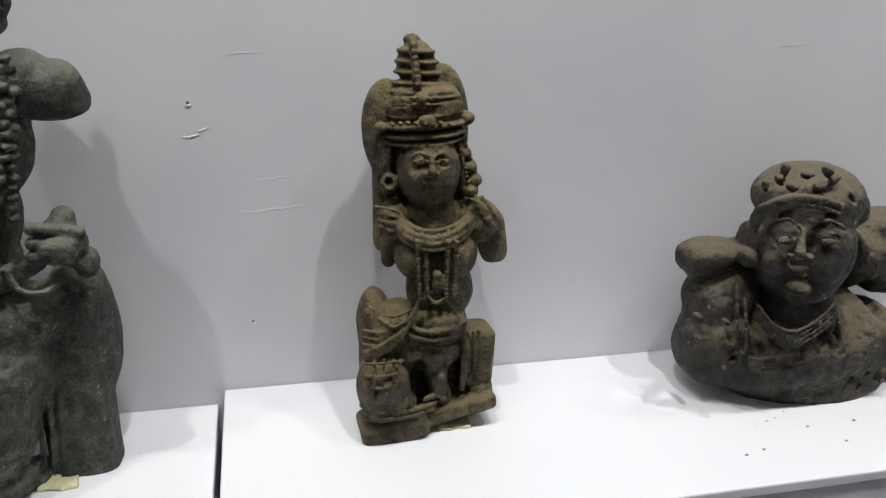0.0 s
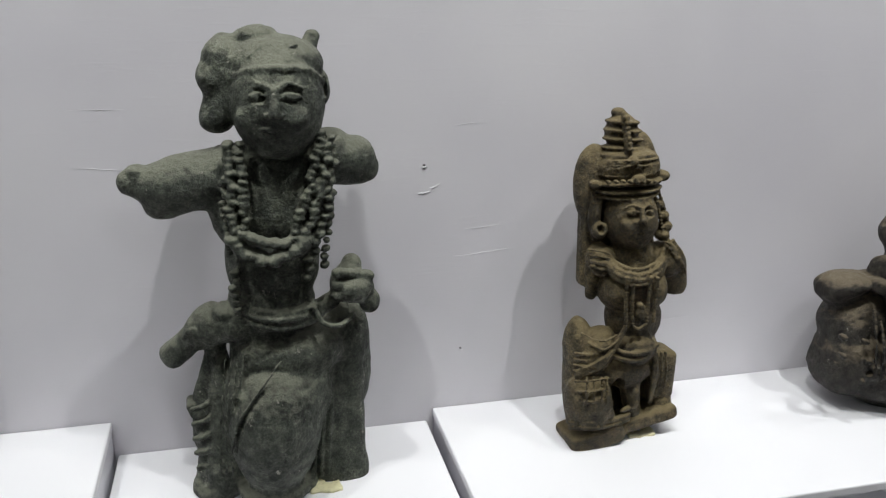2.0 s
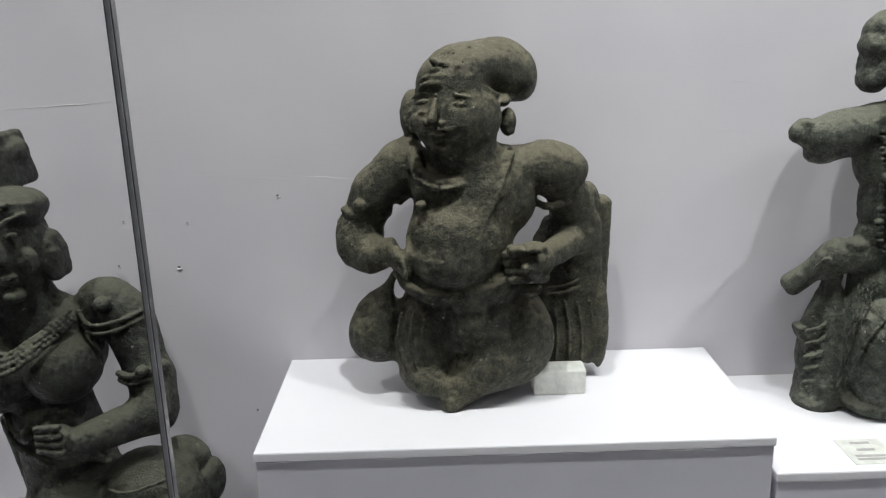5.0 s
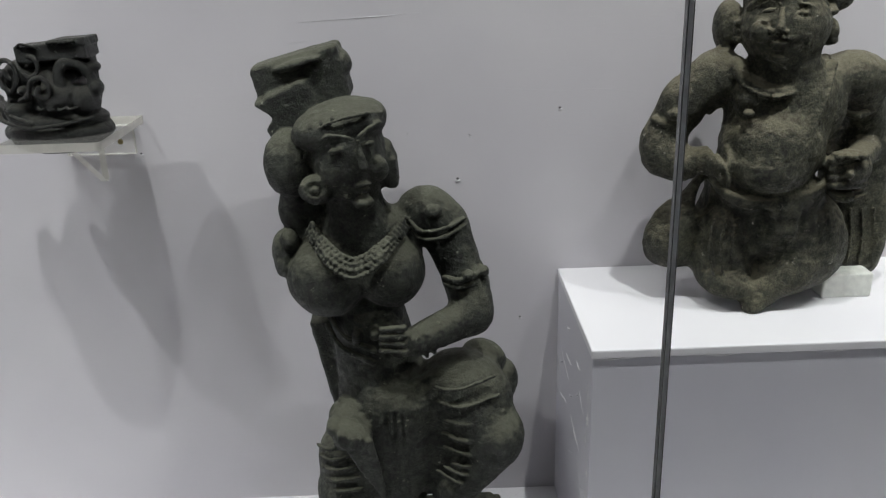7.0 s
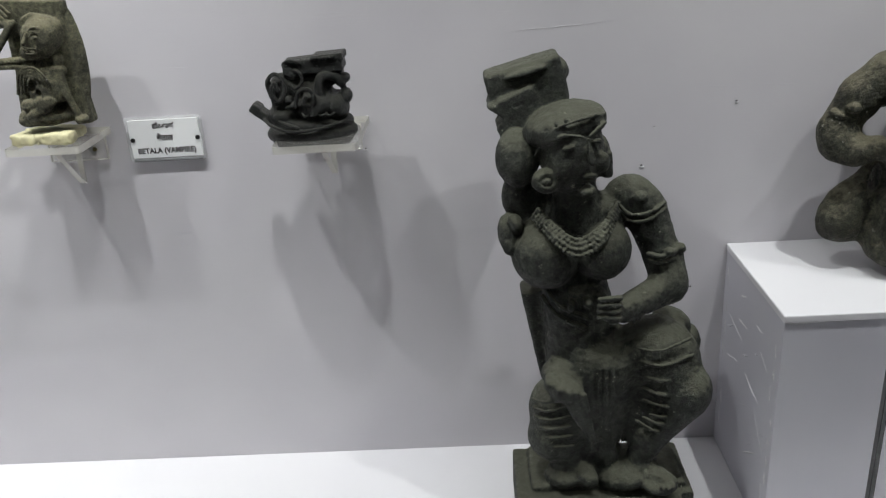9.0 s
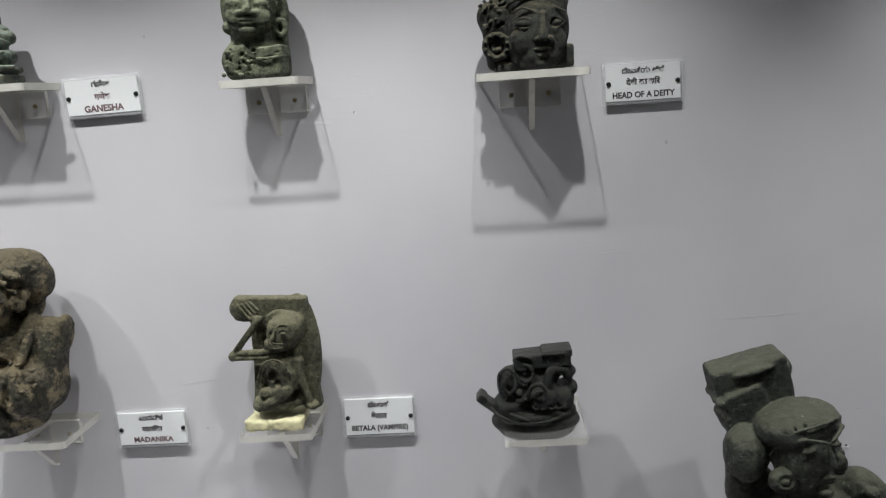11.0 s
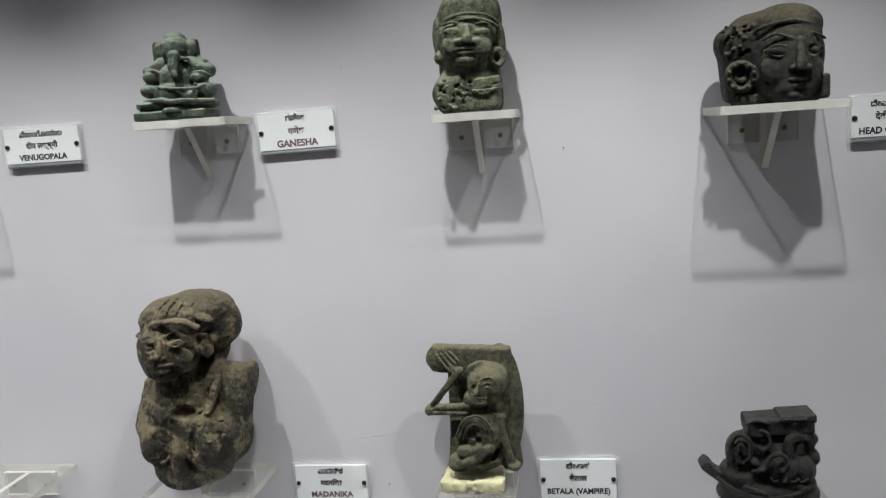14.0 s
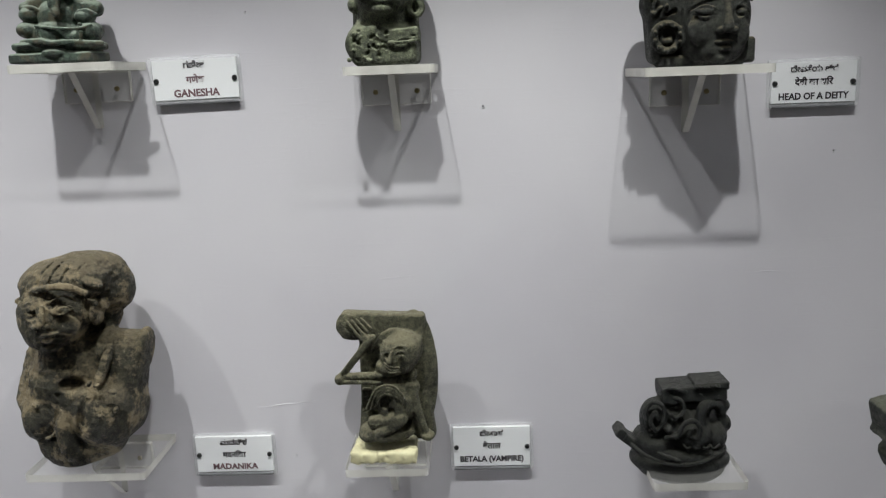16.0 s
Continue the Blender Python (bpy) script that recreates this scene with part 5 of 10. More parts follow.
    c.ball(0.0654, -0.0392, 0.408, 0.0072, 0.0084, 0.0049, turn=-9.93662, k=0.0012)
    c.ball(0.0607, -0.0438, 0.3994, 0.0066, 0.0084, 0.0051, turn=18.9406, k=0.0012)
    c.ball(0.0618, -0.0455, 0.3898, 0.0064, 0.0084, 0.0053, turn=-2.76895, k=0.0012)
    c.ball(0.0606, -0.0469, 0.3801, 0.0058, 0.0084, 0.0043, turn=-14.1507, k=0.0012)
    c.ball(0.0584, -0.0473, 0.3702, 0.0069, 0.0084, 0.0046, turn=0.362149, k=0.0012)
    c.ball(0.0525, -0.0476, 0.3607, 0.0069, 0.0084, 0.005, turn=20.2101, k=0.0012)
    c.ball(0.0507, -0.0495, 0.3513, 0.0074, 0.0084, 0.0057, turn=8.56368, k=0.0012)
    c.ball(0.0448, -0.0497, 0.3416, 0.0077, 0.0084, 0.0056, turn=3.45538, k=0.0012)
    c.ball(0.0441, -0.0484, 0.331, 0.0074, 0.0084, 0.0051, turn=-10.7521, k=0.0012)
    c.ball(0.0379, -0.0503, 0.3218, 0.0078, 0.0084, 0.0044, turn=15.0298, k=0.0012)
    c.ball(0.0382, -0.0476, 0.31, 0.0063, 0.0084, 0.0055, turn=18.6384, k=0.0012)
    c.ball(0.035, -0.048, 0.2996, 0.0058, 0.0084, 0.0055, turn=-8.45229, k=0.0012)
    c.ball(0.0649, -0.0312, 0.4208, 0.0055, 0.0071, 0.0036, turn=-21.6742, k=0.0012)
    c.ball(0.0655, -0.035, 0.4127, 0.0062, 0.0071, 0.0044, turn=-13.9036, k=0.0012)
    c.ball(0.0658, -0.0351, 0.4035, 0.0051, 0.0071, 0.0036, turn=-14.28, k=0.0012)
    c.ball(0.0673, -0.0383, 0.3951, 0.0062, 0.0071, 0.0045, turn=-15.3282, k=0.0012)
    c.ball(0.0645, -0.0395, 0.3864, 0.0061, 0.0071, 0.0046, turn=19.0025, k=0.0012)
    c.ball(0.0633, -0.0411, 0.3776, 0.006, 0.0071, 0.0041, turn=-16.1105, k=0.0012)
    c.ball(0.0637, -0.0398, 0.3679, 0.0065, 0.0071, 0.0046, turn=2.38194, k=0.0012)
    c.ball(0.0618, -0.0419, 0.3592, 0.0058, 0.0071, 0.0047, turn=17.4022, k=0.0012)
    c.ball(0.0614, -0.0406, 0.3494, 0.0059, 0.0071, 0.0041, turn=-16.934, k=0.0012)
    c.ball(0.0593, -0.0417, 0.3403, 0.0049, 0.0071, 0.0037, turn=6.31754, k=0.0012)
    c.ball(0.0579, -0.0409, 0.3305, 0.0057, 0.0071, 0.0041, turn=24.8639, k=0.0012)
    c.ball(0.0564, -0.0402, 0.3206, 0.0053, 0.0071, 0.0045, turn=-11.1848, k=0.0012)
    c.ball(0.0564, -0.0398, 0.3107, 0.0055, 0.0071, 0.0045, turn=20.2158, k=0.0012)
    c.ball(-0.042, -0.0363, 0.4512, 0.0073, 0.009, 0.0055, turn=11.9949, k=0.0012)
    c.ball(-0.0405, -0.0371, 0.4437, 0.0066, 0.009, 0.0055, turn=7.44873, k=0.0012)
    c.ball(-0.0403, -0.04, 0.4366, 0.0066, 0.009, 0.0045, turn=2.18804, k=0.0012)
    c.ball(-0.0417, -0.0424, 0.4296, 0.0061, 0.009, 0.0046, turn=20.8173, k=0.0012)
    c.ball(-0.0405, -0.0453, 0.4225, 0.0073, 0.009, 0.0044, turn=5.87263, k=0.0012)
    c.ball(-0.044, -0.0461, 0.4151, 0.0075, 0.009, 0.0045, turn=-14.2259, k=0.0012)
    c.ball(-0.0397, -0.0496, 0.4079, 0.0062, 0.009, 0.0057, turn=1.96117, k=0.0012)
    c.ball(-0.0417, -0.0491, 0.4, 0.0077, 0.009, 0.0053, turn=23.3282, k=0.0012)
    c.ball(-0.0408, -0.0506, 0.3925, 0.0064, 0.009, 0.0045, turn=-17.7149, k=0.0012)
    c.ball(-0.0447, -0.0513, 0.385, 0.007, 0.009, 0.0043, turn=8.89671, k=0.0012)
    c.ball(-0.0431, -0.052, 0.3772, 0.0074, 0.009, 0.005, turn=-9.21034, k=0.0012)
    c.ball(-0.0421, -0.0537, 0.3697, 0.0058, 0.009, 0.0058, turn=-23.8567, k=0.0012)
    c.ball(-0.0404, -0.0548, 0.3619, 0.0058, 0.009, 0.0056, turn=-6.69078, k=0.0012)
    c.ball(-0.0414, -0.0533, 0.3534, 0.0058, 0.009, 0.0047, turn=22.759, k=0.0012)
    c.ball(-0.0285, -0.0417, 0.4518, 0.0062, 0.0084, 0.0042, turn=-24.9774, k=0.0012)
    c.ball(-0.0291, -0.0432, 0.4441, 0.0067, 0.0084, 0.0043, turn=13.507, k=0.0012)
    c.ball(-0.0307, -0.0464, 0.4368, 0.0066, 0.0084, 0.0044, turn=1.91526, k=0.0012)
    c.ball(-0.0289, -0.0472, 0.4288, 0.0063, 0.0084, 0.005, turn=-11.7239, k=0.0012)
    c.ball(-0.0281, -0.0509, 0.4215, 0.0069, 0.0084, 0.0043, turn=-20.3433, k=0.0012)
    c.ball(-0.028, -0.0525, 0.4138, 0.0061, 0.0084, 0.004, turn=-15.1419, k=0.0012)
    c.ball(-0.0288, -0.0521, 0.4055, 0.0071, 0.0084, 0.0047, turn=-14.9563, k=0.0012)
    c.ball(-0.0286, -0.0531, 0.3975, 0.0071, 0.0084, 0.0052, turn=0.732558, k=0.0012)
    c.ball(-0.0285, -0.0548, 0.3897, 0.0069, 0.0084, 0.0054, turn=-23.5789, k=0.0012)
    c.ball(-0.0297, -0.0552, 0.3815, 0.0059, 0.0084, 0.0048, turn=-20.5156, k=0.0012)
    c.ball(-0.0272, -0.0555, 0.373, 0.0055, 0.0084, 0.005, turn=-9.38597, k=0.0012)
    c.ball(-0.0303, -0.0558, 0.3649, 0.0056, 0.0084, 0.0043, turn=18.277, k=0.0012)
    c.ball(-0.028, -0.0551, 0.3559, 0.0069, 0.0084, 0.0041, turn=-8.3544, k=0.0012)
    c.ball(-0.0433, -0.0537, 0.3508, 0.0102, 0.0129, 0.0064, turn=1.7941, k=0.0012)
    c.ball(-0.0377, -0.0547, 0.3446, 0.0098, 0.0129, 0.0064, turn=-3.31772, k=0.0012)
    c.ball(-0.0345, -0.056, 0.3387, 0.0096, 0.0129, 0.0082, turn=-18.8099, k=0.0012)
    c.ball(-0.0274, -0.0586, 0.3336, 0.0112, 0.0129, 0.0077, turn=-5.16598, k=0.0012)
    c.ball(-0.0144, -0.0582, 0.33, 0.0111, 0.0129, 0.0071, turn=-17.7872, k=0.0012)
    c.ball(-0.0129, -0.0601, 0.328, 0.0109, 0.0129, 0.0068, turn=4.08001, k=0.0012)
    c.ball(-0.0014, -0.0611, 0.3261, 0.0101, 0.0129, 0.0066, turn=-22.0199, k=0.0012)
    c.ball(0.0033, -0.0612, 0.3296, 0.0098, 0.0129, 0.0071, turn=4.27809, k=0.0012)
    c.ball(0.0128, -0.0596, 0.332, 0.011, 0.0129, 0.008, turn=-12.7952, k=0.0012)
    c.ball(0.0211, -0.0593, 0.336, 0.0113, 0.0129, 0.0081, turn=-10.6031, k=0.0012)
    c.ball(0.0306, -0.0568, 0.3406, 0.0099, 0.0129, 0.0082, turn=-17.4008, k=0.0012)
    c.ball(0.0334, -0.0551, 0.3461, 0.0107, 0.0129, 0.0082, turn=3.6513, k=0.0012)
    c.ball(-0.0309, -0.0592, 0.3575, 0.0064, 0.0097, 0.0059, turn=-20.7407, k=0.0012)
    c.ball(-0.0231, -0.0607, 0.3538, 0.0066, 0.0097, 0.0058, turn=-2.04331, k=0.0012)
    c.ball(-0.0144, -0.0607, 0.3494, 0.0066, 0.0097, 0.0061, turn=-20.5217, k=0.0012)
    c.ball(-0.0077, -0.0603, 0.3466, 0.0069, 0.0097, 0.0054, turn=20.1032, k=0.0012)
    c.ball(0.0018, -0.0605, 0.346, 0.0069, 0.0097, 0.0064, turn=-21.8456, k=0.0012)
    c.ball(0.012, -0.0612, 0.3455, 0.0079, 0.0097, 0.0053, turn=9.56503, k=0.0012)
    c.ball(-0.0451, -0.0336, 0.4427, 0.0038, 0.0058, 0.0035, turn=-24.6782, k=0.0012)
    c.ball(-0.0454, -0.0359, 0.4364, 0.0037, 0.0058, 0.0032, turn=5.8325, k=0.0012)
    c.ball(-0.0477, -0.0354, 0.4296, 0.0046, 0.0058, 0.0031, turn=11.2533, k=0.0012)
    c.ball(-0.0481, -0.0359, 0.4228, 0.0038, 0.0058, 0.0032, turn=21.1915, k=0.0012)
    c.ball(-0.0472, -0.0381, 0.4164, 0.0042, 0.0058, 0.0034, turn=-19.9165, k=0.0012)
    c.ball(-0.0489, -0.0387, 0.4097, 0.0046, 0.0058, 0.0031, turn=-20.6144, k=0.0012)
    c.ball(-0.0498, -0.0384, 0.4027, 0.004, 0.0058, 0.0035, turn=-15.0258, k=0.0012)
    c.ball(-0.0483, -0.041, 0.3964, 0.0037, 0.0058, 0.0031, turn=-0.414413, k=0.0012)
    c.ball(-0.0519, -0.0407, 0.3894, 0.0049, 0.0058, 0.0029, turn=4.84228, k=0.0012)
    c.ball(-0.0512, -0.0415, 0.3826, 0.0049, 0.0058, 0.003, turn=-24.5874, k=0.0012)
    c.ball(-0.0511, -0.0418, 0.3757, 0.0037, 0.0058, 0.0029, turn=-0.162918, k=0.0012)
    c.ball(-0.0482, -0.0419, 0.3685, 0.0043, 0.0058, 0.0035, turn=-20.3291, k=0.0012)
    c.ball(-0.0491, -0.0417, 0.3614, 0.0046, 0.0058, 0.0038, turn=-22.2913, k=0.0012)
    c.ball(-0.0488, -0.0433, 0.3547, 0.0039, 0.0058, 0.0031, turn=24.7442, k=0.0012)
    c.ball(-0.0472, -0.0425, 0.3471, 0.0047, 0.0058, 0.0038, turn=-13.1607, k=0.0012)
    c.ball(-0.0482, -0.0427, 0.34, 0.0043, 0.0058, 0.0036, turn=4.51295, k=0.0012)
    c.ball(-0.0474, -0.0432, 0.3329, 0.0042, 0.0058, 0.0038, turn=4.20699, k=0.0012)
    c.ball(-0.0439, -0.0389, 0.3071, 0.0067, 0.0084, 0.0046, turn=15.6661, k=0.0012)
    c.ball(-0.0428, -0.0399, 0.2989, 0.0059, 0.0084, 0.0051, turn=-8.61136, k=0.0012)
    c.ball(-0.0458, -0.041, 0.2911, 0.0076, 0.0084, 0.0044, turn=18.0081, k=0.0012)
    c.ball(-0.0445, -0.0399, 0.2819, 0.0062, 0.0084, 0.0054, turn=-2.15844, k=0.0012)
    c.ball(-0.0443, -0.0409, 0.2737, 0.0059, 0.0084, 0.0056, turn=24.1207, k=0.0012)
    c.ball(-0.0431, -0.0411, 0.265, 0.0057, 0.0084, 0.0044, turn=-18.3014, k=0.0012)
    c.cord(0.0044, (-0.0394, -0.0292, 0.2657), (-0.014, -0.0447, 0.2589), (0.0163, -0.0447, 0.2561), (0.0476, -0.031, 0.2587), k=0.0015)
    c.cord(0.0044, (-0.0403, -0.0292, 0.2575), (-0.0144, -0.0482, 0.2523), (0.0159, -0.0482, 0.2494), (0.047, -0.031, 0.2503), k=0.0015)
    c.cord(0.0044, (-0.0412, -0.0292, 0.2487), (-0.0155, -0.0464, 0.2427), (0.015, -0.0464, 0.2398), (0.0463, -0.031, 0.2413), k=0.0015)
    c.cord(0.0034, (0.042, -0.043, 0.2594), (0.052, -0.0482, 0.2415), (0.0719, -0.0464, 0.2362), (0.0886, -0.0344, 0.2448), k=0.001)
    c.limb(0.0844, -0.0172, 0.2821, 0.0199, 0.0905, -0.0103, 0.298, 0.0122)
    c.ball(0.0885, -0.0258, 0.2775, 0.0257, 0.0292, 0.0192)
    c.limb(0.0698, -0.0447, 0.3004, 0.0067, 0.1076, -0.0327, 0.2902, 0.0076, k=0.0015)
    c.limb(0.0688, -0.0447, 0.2856, 0.0068, 0.1068, -0.0327, 0.2749, 0.0076, k=0.0015)
    c.limb(0.068, -0.0447, 0.2731, 0.0068, 0.1061, -0.0327, 0.2621, 0.0076, k=0.0015)
    c.ball(0.1095, -0.0224, 0.256, 0.0131, 0.0189, 0.0158)
    c.limb(0.0653, -0.0258, 0.2614, 0.0105, 0.047, -0.0258, 0.25, 0.0104)
    c.limb(-0.0497, 0.0, 0.4114, 0.0317, -0.1113, -0.005, 0.4012, 0.0258, k=0.012)
    c.limb(-0.1146, -0.005, 0.4014, 0.0258, -0.1472, -0.005, 0.4077, 0.0148, k=0.012)
    c.ball(-0.1124, 0.0, 0.3791, 0.0234, 0.024, 0.0137, turn=12.0, k=0.012)
    c.ball(-0.1399, -0.005, 0.4197, 0.0121, 0.016, 0.0081)
    c.ball(-0.0425, 0.01, 0.5409, 0.0161, 0.028, 0.0107)
    c.ball(-0.0572, 0.005, 0.5179, 0.0134, 0.028, 0.0147)
    c.ball(-0.0503, 0.015, 0.5366, 0.0108, 0.02, 0.0108)
    c.ball(-0.057, 0.005, 0.4736, 0.0136, 0.024, 0.0149)
    c.ball(-0.0482, 0.02, 0.4944, 0.0123, 0.03, 0.0219)
    c.ball(-0.0875, 0.0, 0.4039, 0.0425, 0.034, 0.0315, turn=6.0, k=0.012)
    c.ball(0.084, 0.03, 0.1949, 0.0309, 0.036, 0.0479, k=0.012)
    c.ball(0.0119, 0.0, 0.1931, 0.0684, 0.048, 0.0409, k=0.012)
    c.ball(-0.0315, 0.0, 0.1073, 0.0392, 0.045, 0.0844, turn=4.0, k=0.012)
    c.ball(-0.0392, 0.01, 0.5223, 0.0230, 0.034, 0.0419, k=0.012)
    c.ball(-0.046, 0.01, 0.4855, 0.0177, 0.03, 0.0273, k=0.012)
    c.ball(-0.0084, -0.03, 0.1019, 0.0547, 0.05, 0.0858, turn=-3.0, k=0.004)
    c.ball(0.0169, -0.01, 0.1402, 0.0464, 0.045, 0.0539, k=0.012)
    c.cord(0.0029, (0.0048, -0.05, 0.2024), (-0.0188, -0.062, 0.1723), (-0.0461, -0.062, 0.1324), (-0.0586, -0.055, 0.0822), (-0.057, -0.045, 0.0391), cut=True, k=0.003)
    c.cord(0.0019, (0.0009, -0.052, 0.199), (-0.0238, -0.062, 0.1705), (-0.0517, -0.06, 0.1281), (-0.0635, -0.05, 0.0718), k=0.002)
    c.slab(0.0707, 0.025, 0.0921, 0.0347, 0.032, 0.1008, turn=1, edge=0.014, k=0.01)
    c.ball(0.0961, 0.05, 0.156, 0.0238, 0.035, 0.0755, turn=4.0, k=0.012)
    c.ball(0.0758, 0.02, 0.0052, 0.0337, 0.03, 0.0225, k=0.012)
    c.cord(0.0031, (0.0417, -0.012, 0.2114), (0.0418, -0.014, 0.123), (0.0355, -0.012, 0.0131), k=0.0012)
    c.cord(0.0031, (0.051, -0.01, 0.2066), (0.0515, -0.011, 0.1204), (0.0447, -0.009000000000000001, 0.0119), k=0.0012)
    c.cord(0.0031, (0.0603, -0.008, 0.2017), (0.0613, -0.008, 0.1179), (0.0539, -0.006, 0.0107), k=0.0012)
    c.cord(0.0031, (0.0698, -0.006, 0.1968), (0.0712, -0.004999999999999999, 0.1154), (0.0632, -0.002999999999999999, 0.0095), k=0.0012)
    c.cord(0.0032, (0.0794, -0.004, 0.1919), (0.0812, -0.002, 0.1129), (0.0726, 0.0, 0.0083), k=0.0012)
    c.cord(0.0032, (0.089, -0.002, 0.187), (0.0913, 0.0009999999999999992, 0.1103), (0.0821, 0.002999999999999999, 0.0071), k=0.0012)
    c.cord(0.0024, (0.1019, 0.018, 0.2023), (0.108, 0.016, 0.1526), (0.0905, 0.012, 0.0703), k=0.001)
    c.cord(0.0024, (0.0948, 0.018, 0.198), (0.1, 0.016, 0.1533), (0.0857, 0.012, 0.0709), k=0.001)
    c.cord(0.0024, (0.0878, 0.018, 0.1936), (0.0921, 0.016, 0.1541), (0.0809, 0.012, 0.0714), k=0.001)
    c.ball(-0.0882, 0.03, 0.0985, 0.0184, 0.02, 0.0506, turn=-14.0)
    c.slab(-0.0864, 0.025, 0.045, 0.0186, 0.024, 0.0604, turn=-6, edge=0.012, k=0.01)
    c.limb(-0.0714, 0.015, 0.1984, 0.0118, -0.0926, 0.03, 0.1159, 0.0152)
    c.ball(-0.0693, 0.02, 0.1515, 0.0135, 0.03, 0.0451)
    c.slab(-0.1065, 0.03, 0.109, 0.0061, 0.014, 0.0107, turn=20, edge=0.004)
    c.slab(-0.0615, 0.015, 0.0734, 0.0260, 0.024, 0.0766, turn=-2, edge=0.012, k=0.01)
    c.ball(-0.0716, 0.01, 0.0212, 0.0262, 0.03, 0.0309, k=0.012)
    c.cord(0.0033, (-0.1071, 0.006, 0.1176), (-0.0888, -0.002, 0.1278), (-0.0685, 0.0, 0.1524), k=0.0015)
    c.cord(0.0033, (-0.1067, 0.006, 0.0977), (-0.0883, -0.002, 0.1072), (-0.0687, 0.0, 0.1296), k=0.0015)
    c.cord(0.0034, (-0.1062, 0.006, 0.0775), (-0.0877, -0.002, 0.0864), (-0.0689, 0.0, 0.1065), k=0.0015)
    c.cord(0.0034, (-0.1057, 0.006, 0.0572), (-0.0872, -0.002, 0.0653), (-0.0691, 0.0, 0.0831), k=0.0015)
    c.cord(0.0034, (-0.1053, 0.006, 0.0365), (-0.0867, -0.002, 0.0439), (-0.0694, 0.0, 0.0594), k=0.0015)
    c.cord(0.0034, (-0.1048, 0.006, 0.0157), (-0.0861, -0.002, 0.0223), (-0.0696, 0.0, 0.0354), k=0.0015)
    c.cord(0.0016, (-0.0606, -0.034, 0.2062), (-0.0696, -0.044, 0.1417), (-0.0775, -0.03, 0.0454), k=0.001)
    c.cord(0.0016, (-0.0535, -0.034, 0.2056), (-0.0632, -0.044, 0.141), (-0.0702, -0.03, 0.0445), k=0.001)
    c.cord(0.0016, (-0.0465, -0.034, 0.2049), (-0.0568, -0.044, 0.1403), (-0.0628, -0.03, 0.0435), k=0.001)
    c.cord(0.0016, (-0.0394, -0.034, 0.2043), (-0.0505, -0.044, 0.1396), (-0.0554, -0.03, 0.0426), k=0.001)
    c.ball(-0.0838, 0.01, 0.0035, 0.0294, 0.032, 0.0155, k=0.012)
    c.ball(-0.0129, -0.025, 0.0151, 0.0441, 0.038, 0.0167, k=0.012)
    c.ball(0.0216, 0.0, 0.0043, 0.0203, 0.03, 0.0141)
    c.ball(0.0767, 0.025, -0.0143, 0.0324, 0.03, 0.0113)
    c.limb(-0.0493, -0.015, 0.2344, 0.0186, -0.0818, 0.005, 0.2231, 0.0203, k=0.012)
    c.limb(-0.074, 0.005, 0.238, 0.0188, -0.0998, 0.02, 0.2069, 0.0162, k=0.012)
    c.limb(-0.0938, 0.02, 0.2103, 0.0155, -0.1239, 0.03, 0.1833, 0.0171, k=0.002)
    c.slab(-0.1409, 0.035, 0.1665, 0.0105, 0.05, 0.0299, turn=38, cut=True, k=0.002, edge=0.002)
    c.cord(0.0029, (-0.1075, -0.005, 0.2177), (-0.0967, -0.014, 0.2319), (-0.0904, -0.004, 0.2041), k=0.001)
    c.cord(0.0029, (-0.0887, -0.005, 0.2269), (-0.0796, -0.014, 0.2365), (-0.0728, -0.004, 0.2134), k=0.001)
    c.cord(0.0029, (-0.0698, -0.005, 0.2361), (-0.0625, -0.014, 0.2412), (-0.0552, -0.004, 0.2228), k=0.001)
    c.ball(-0.0568, -0.01, 0.25, 0.0157, 0.02, 0.0114)
    c.cord(0.0014, (-0.0154, -0.0447, 0.5434), (-0, -0.0396, 0.5555), k=0.0006)
    c.cord(0.0015, (-0.0075, -0.0447, 0.5447), (0.0087, -0.0396, 0.5554), k=0.0006)
    c.cord(0.0015, (0.0004, -0.0447, 0.5461), (0.0176, -0.0396, 0.5553), k=0.0006)
    c.cord(0.0015, (0.0083, -0.0447, 0.5475), (0.0264, -0.0396, 0.5552), k=0.0006)
    c.cord(0.0015, (0.0163, -0.0447, 0.5489), (0.0353, -0.0396, 0.5551), k=0.0006)
    return statue(c, (-0.57, 1.232, 0.689), M_GREYSTONE, "grey green stone figure with thick garland and broken arms", "statue", "statue")


garlanded_figure()


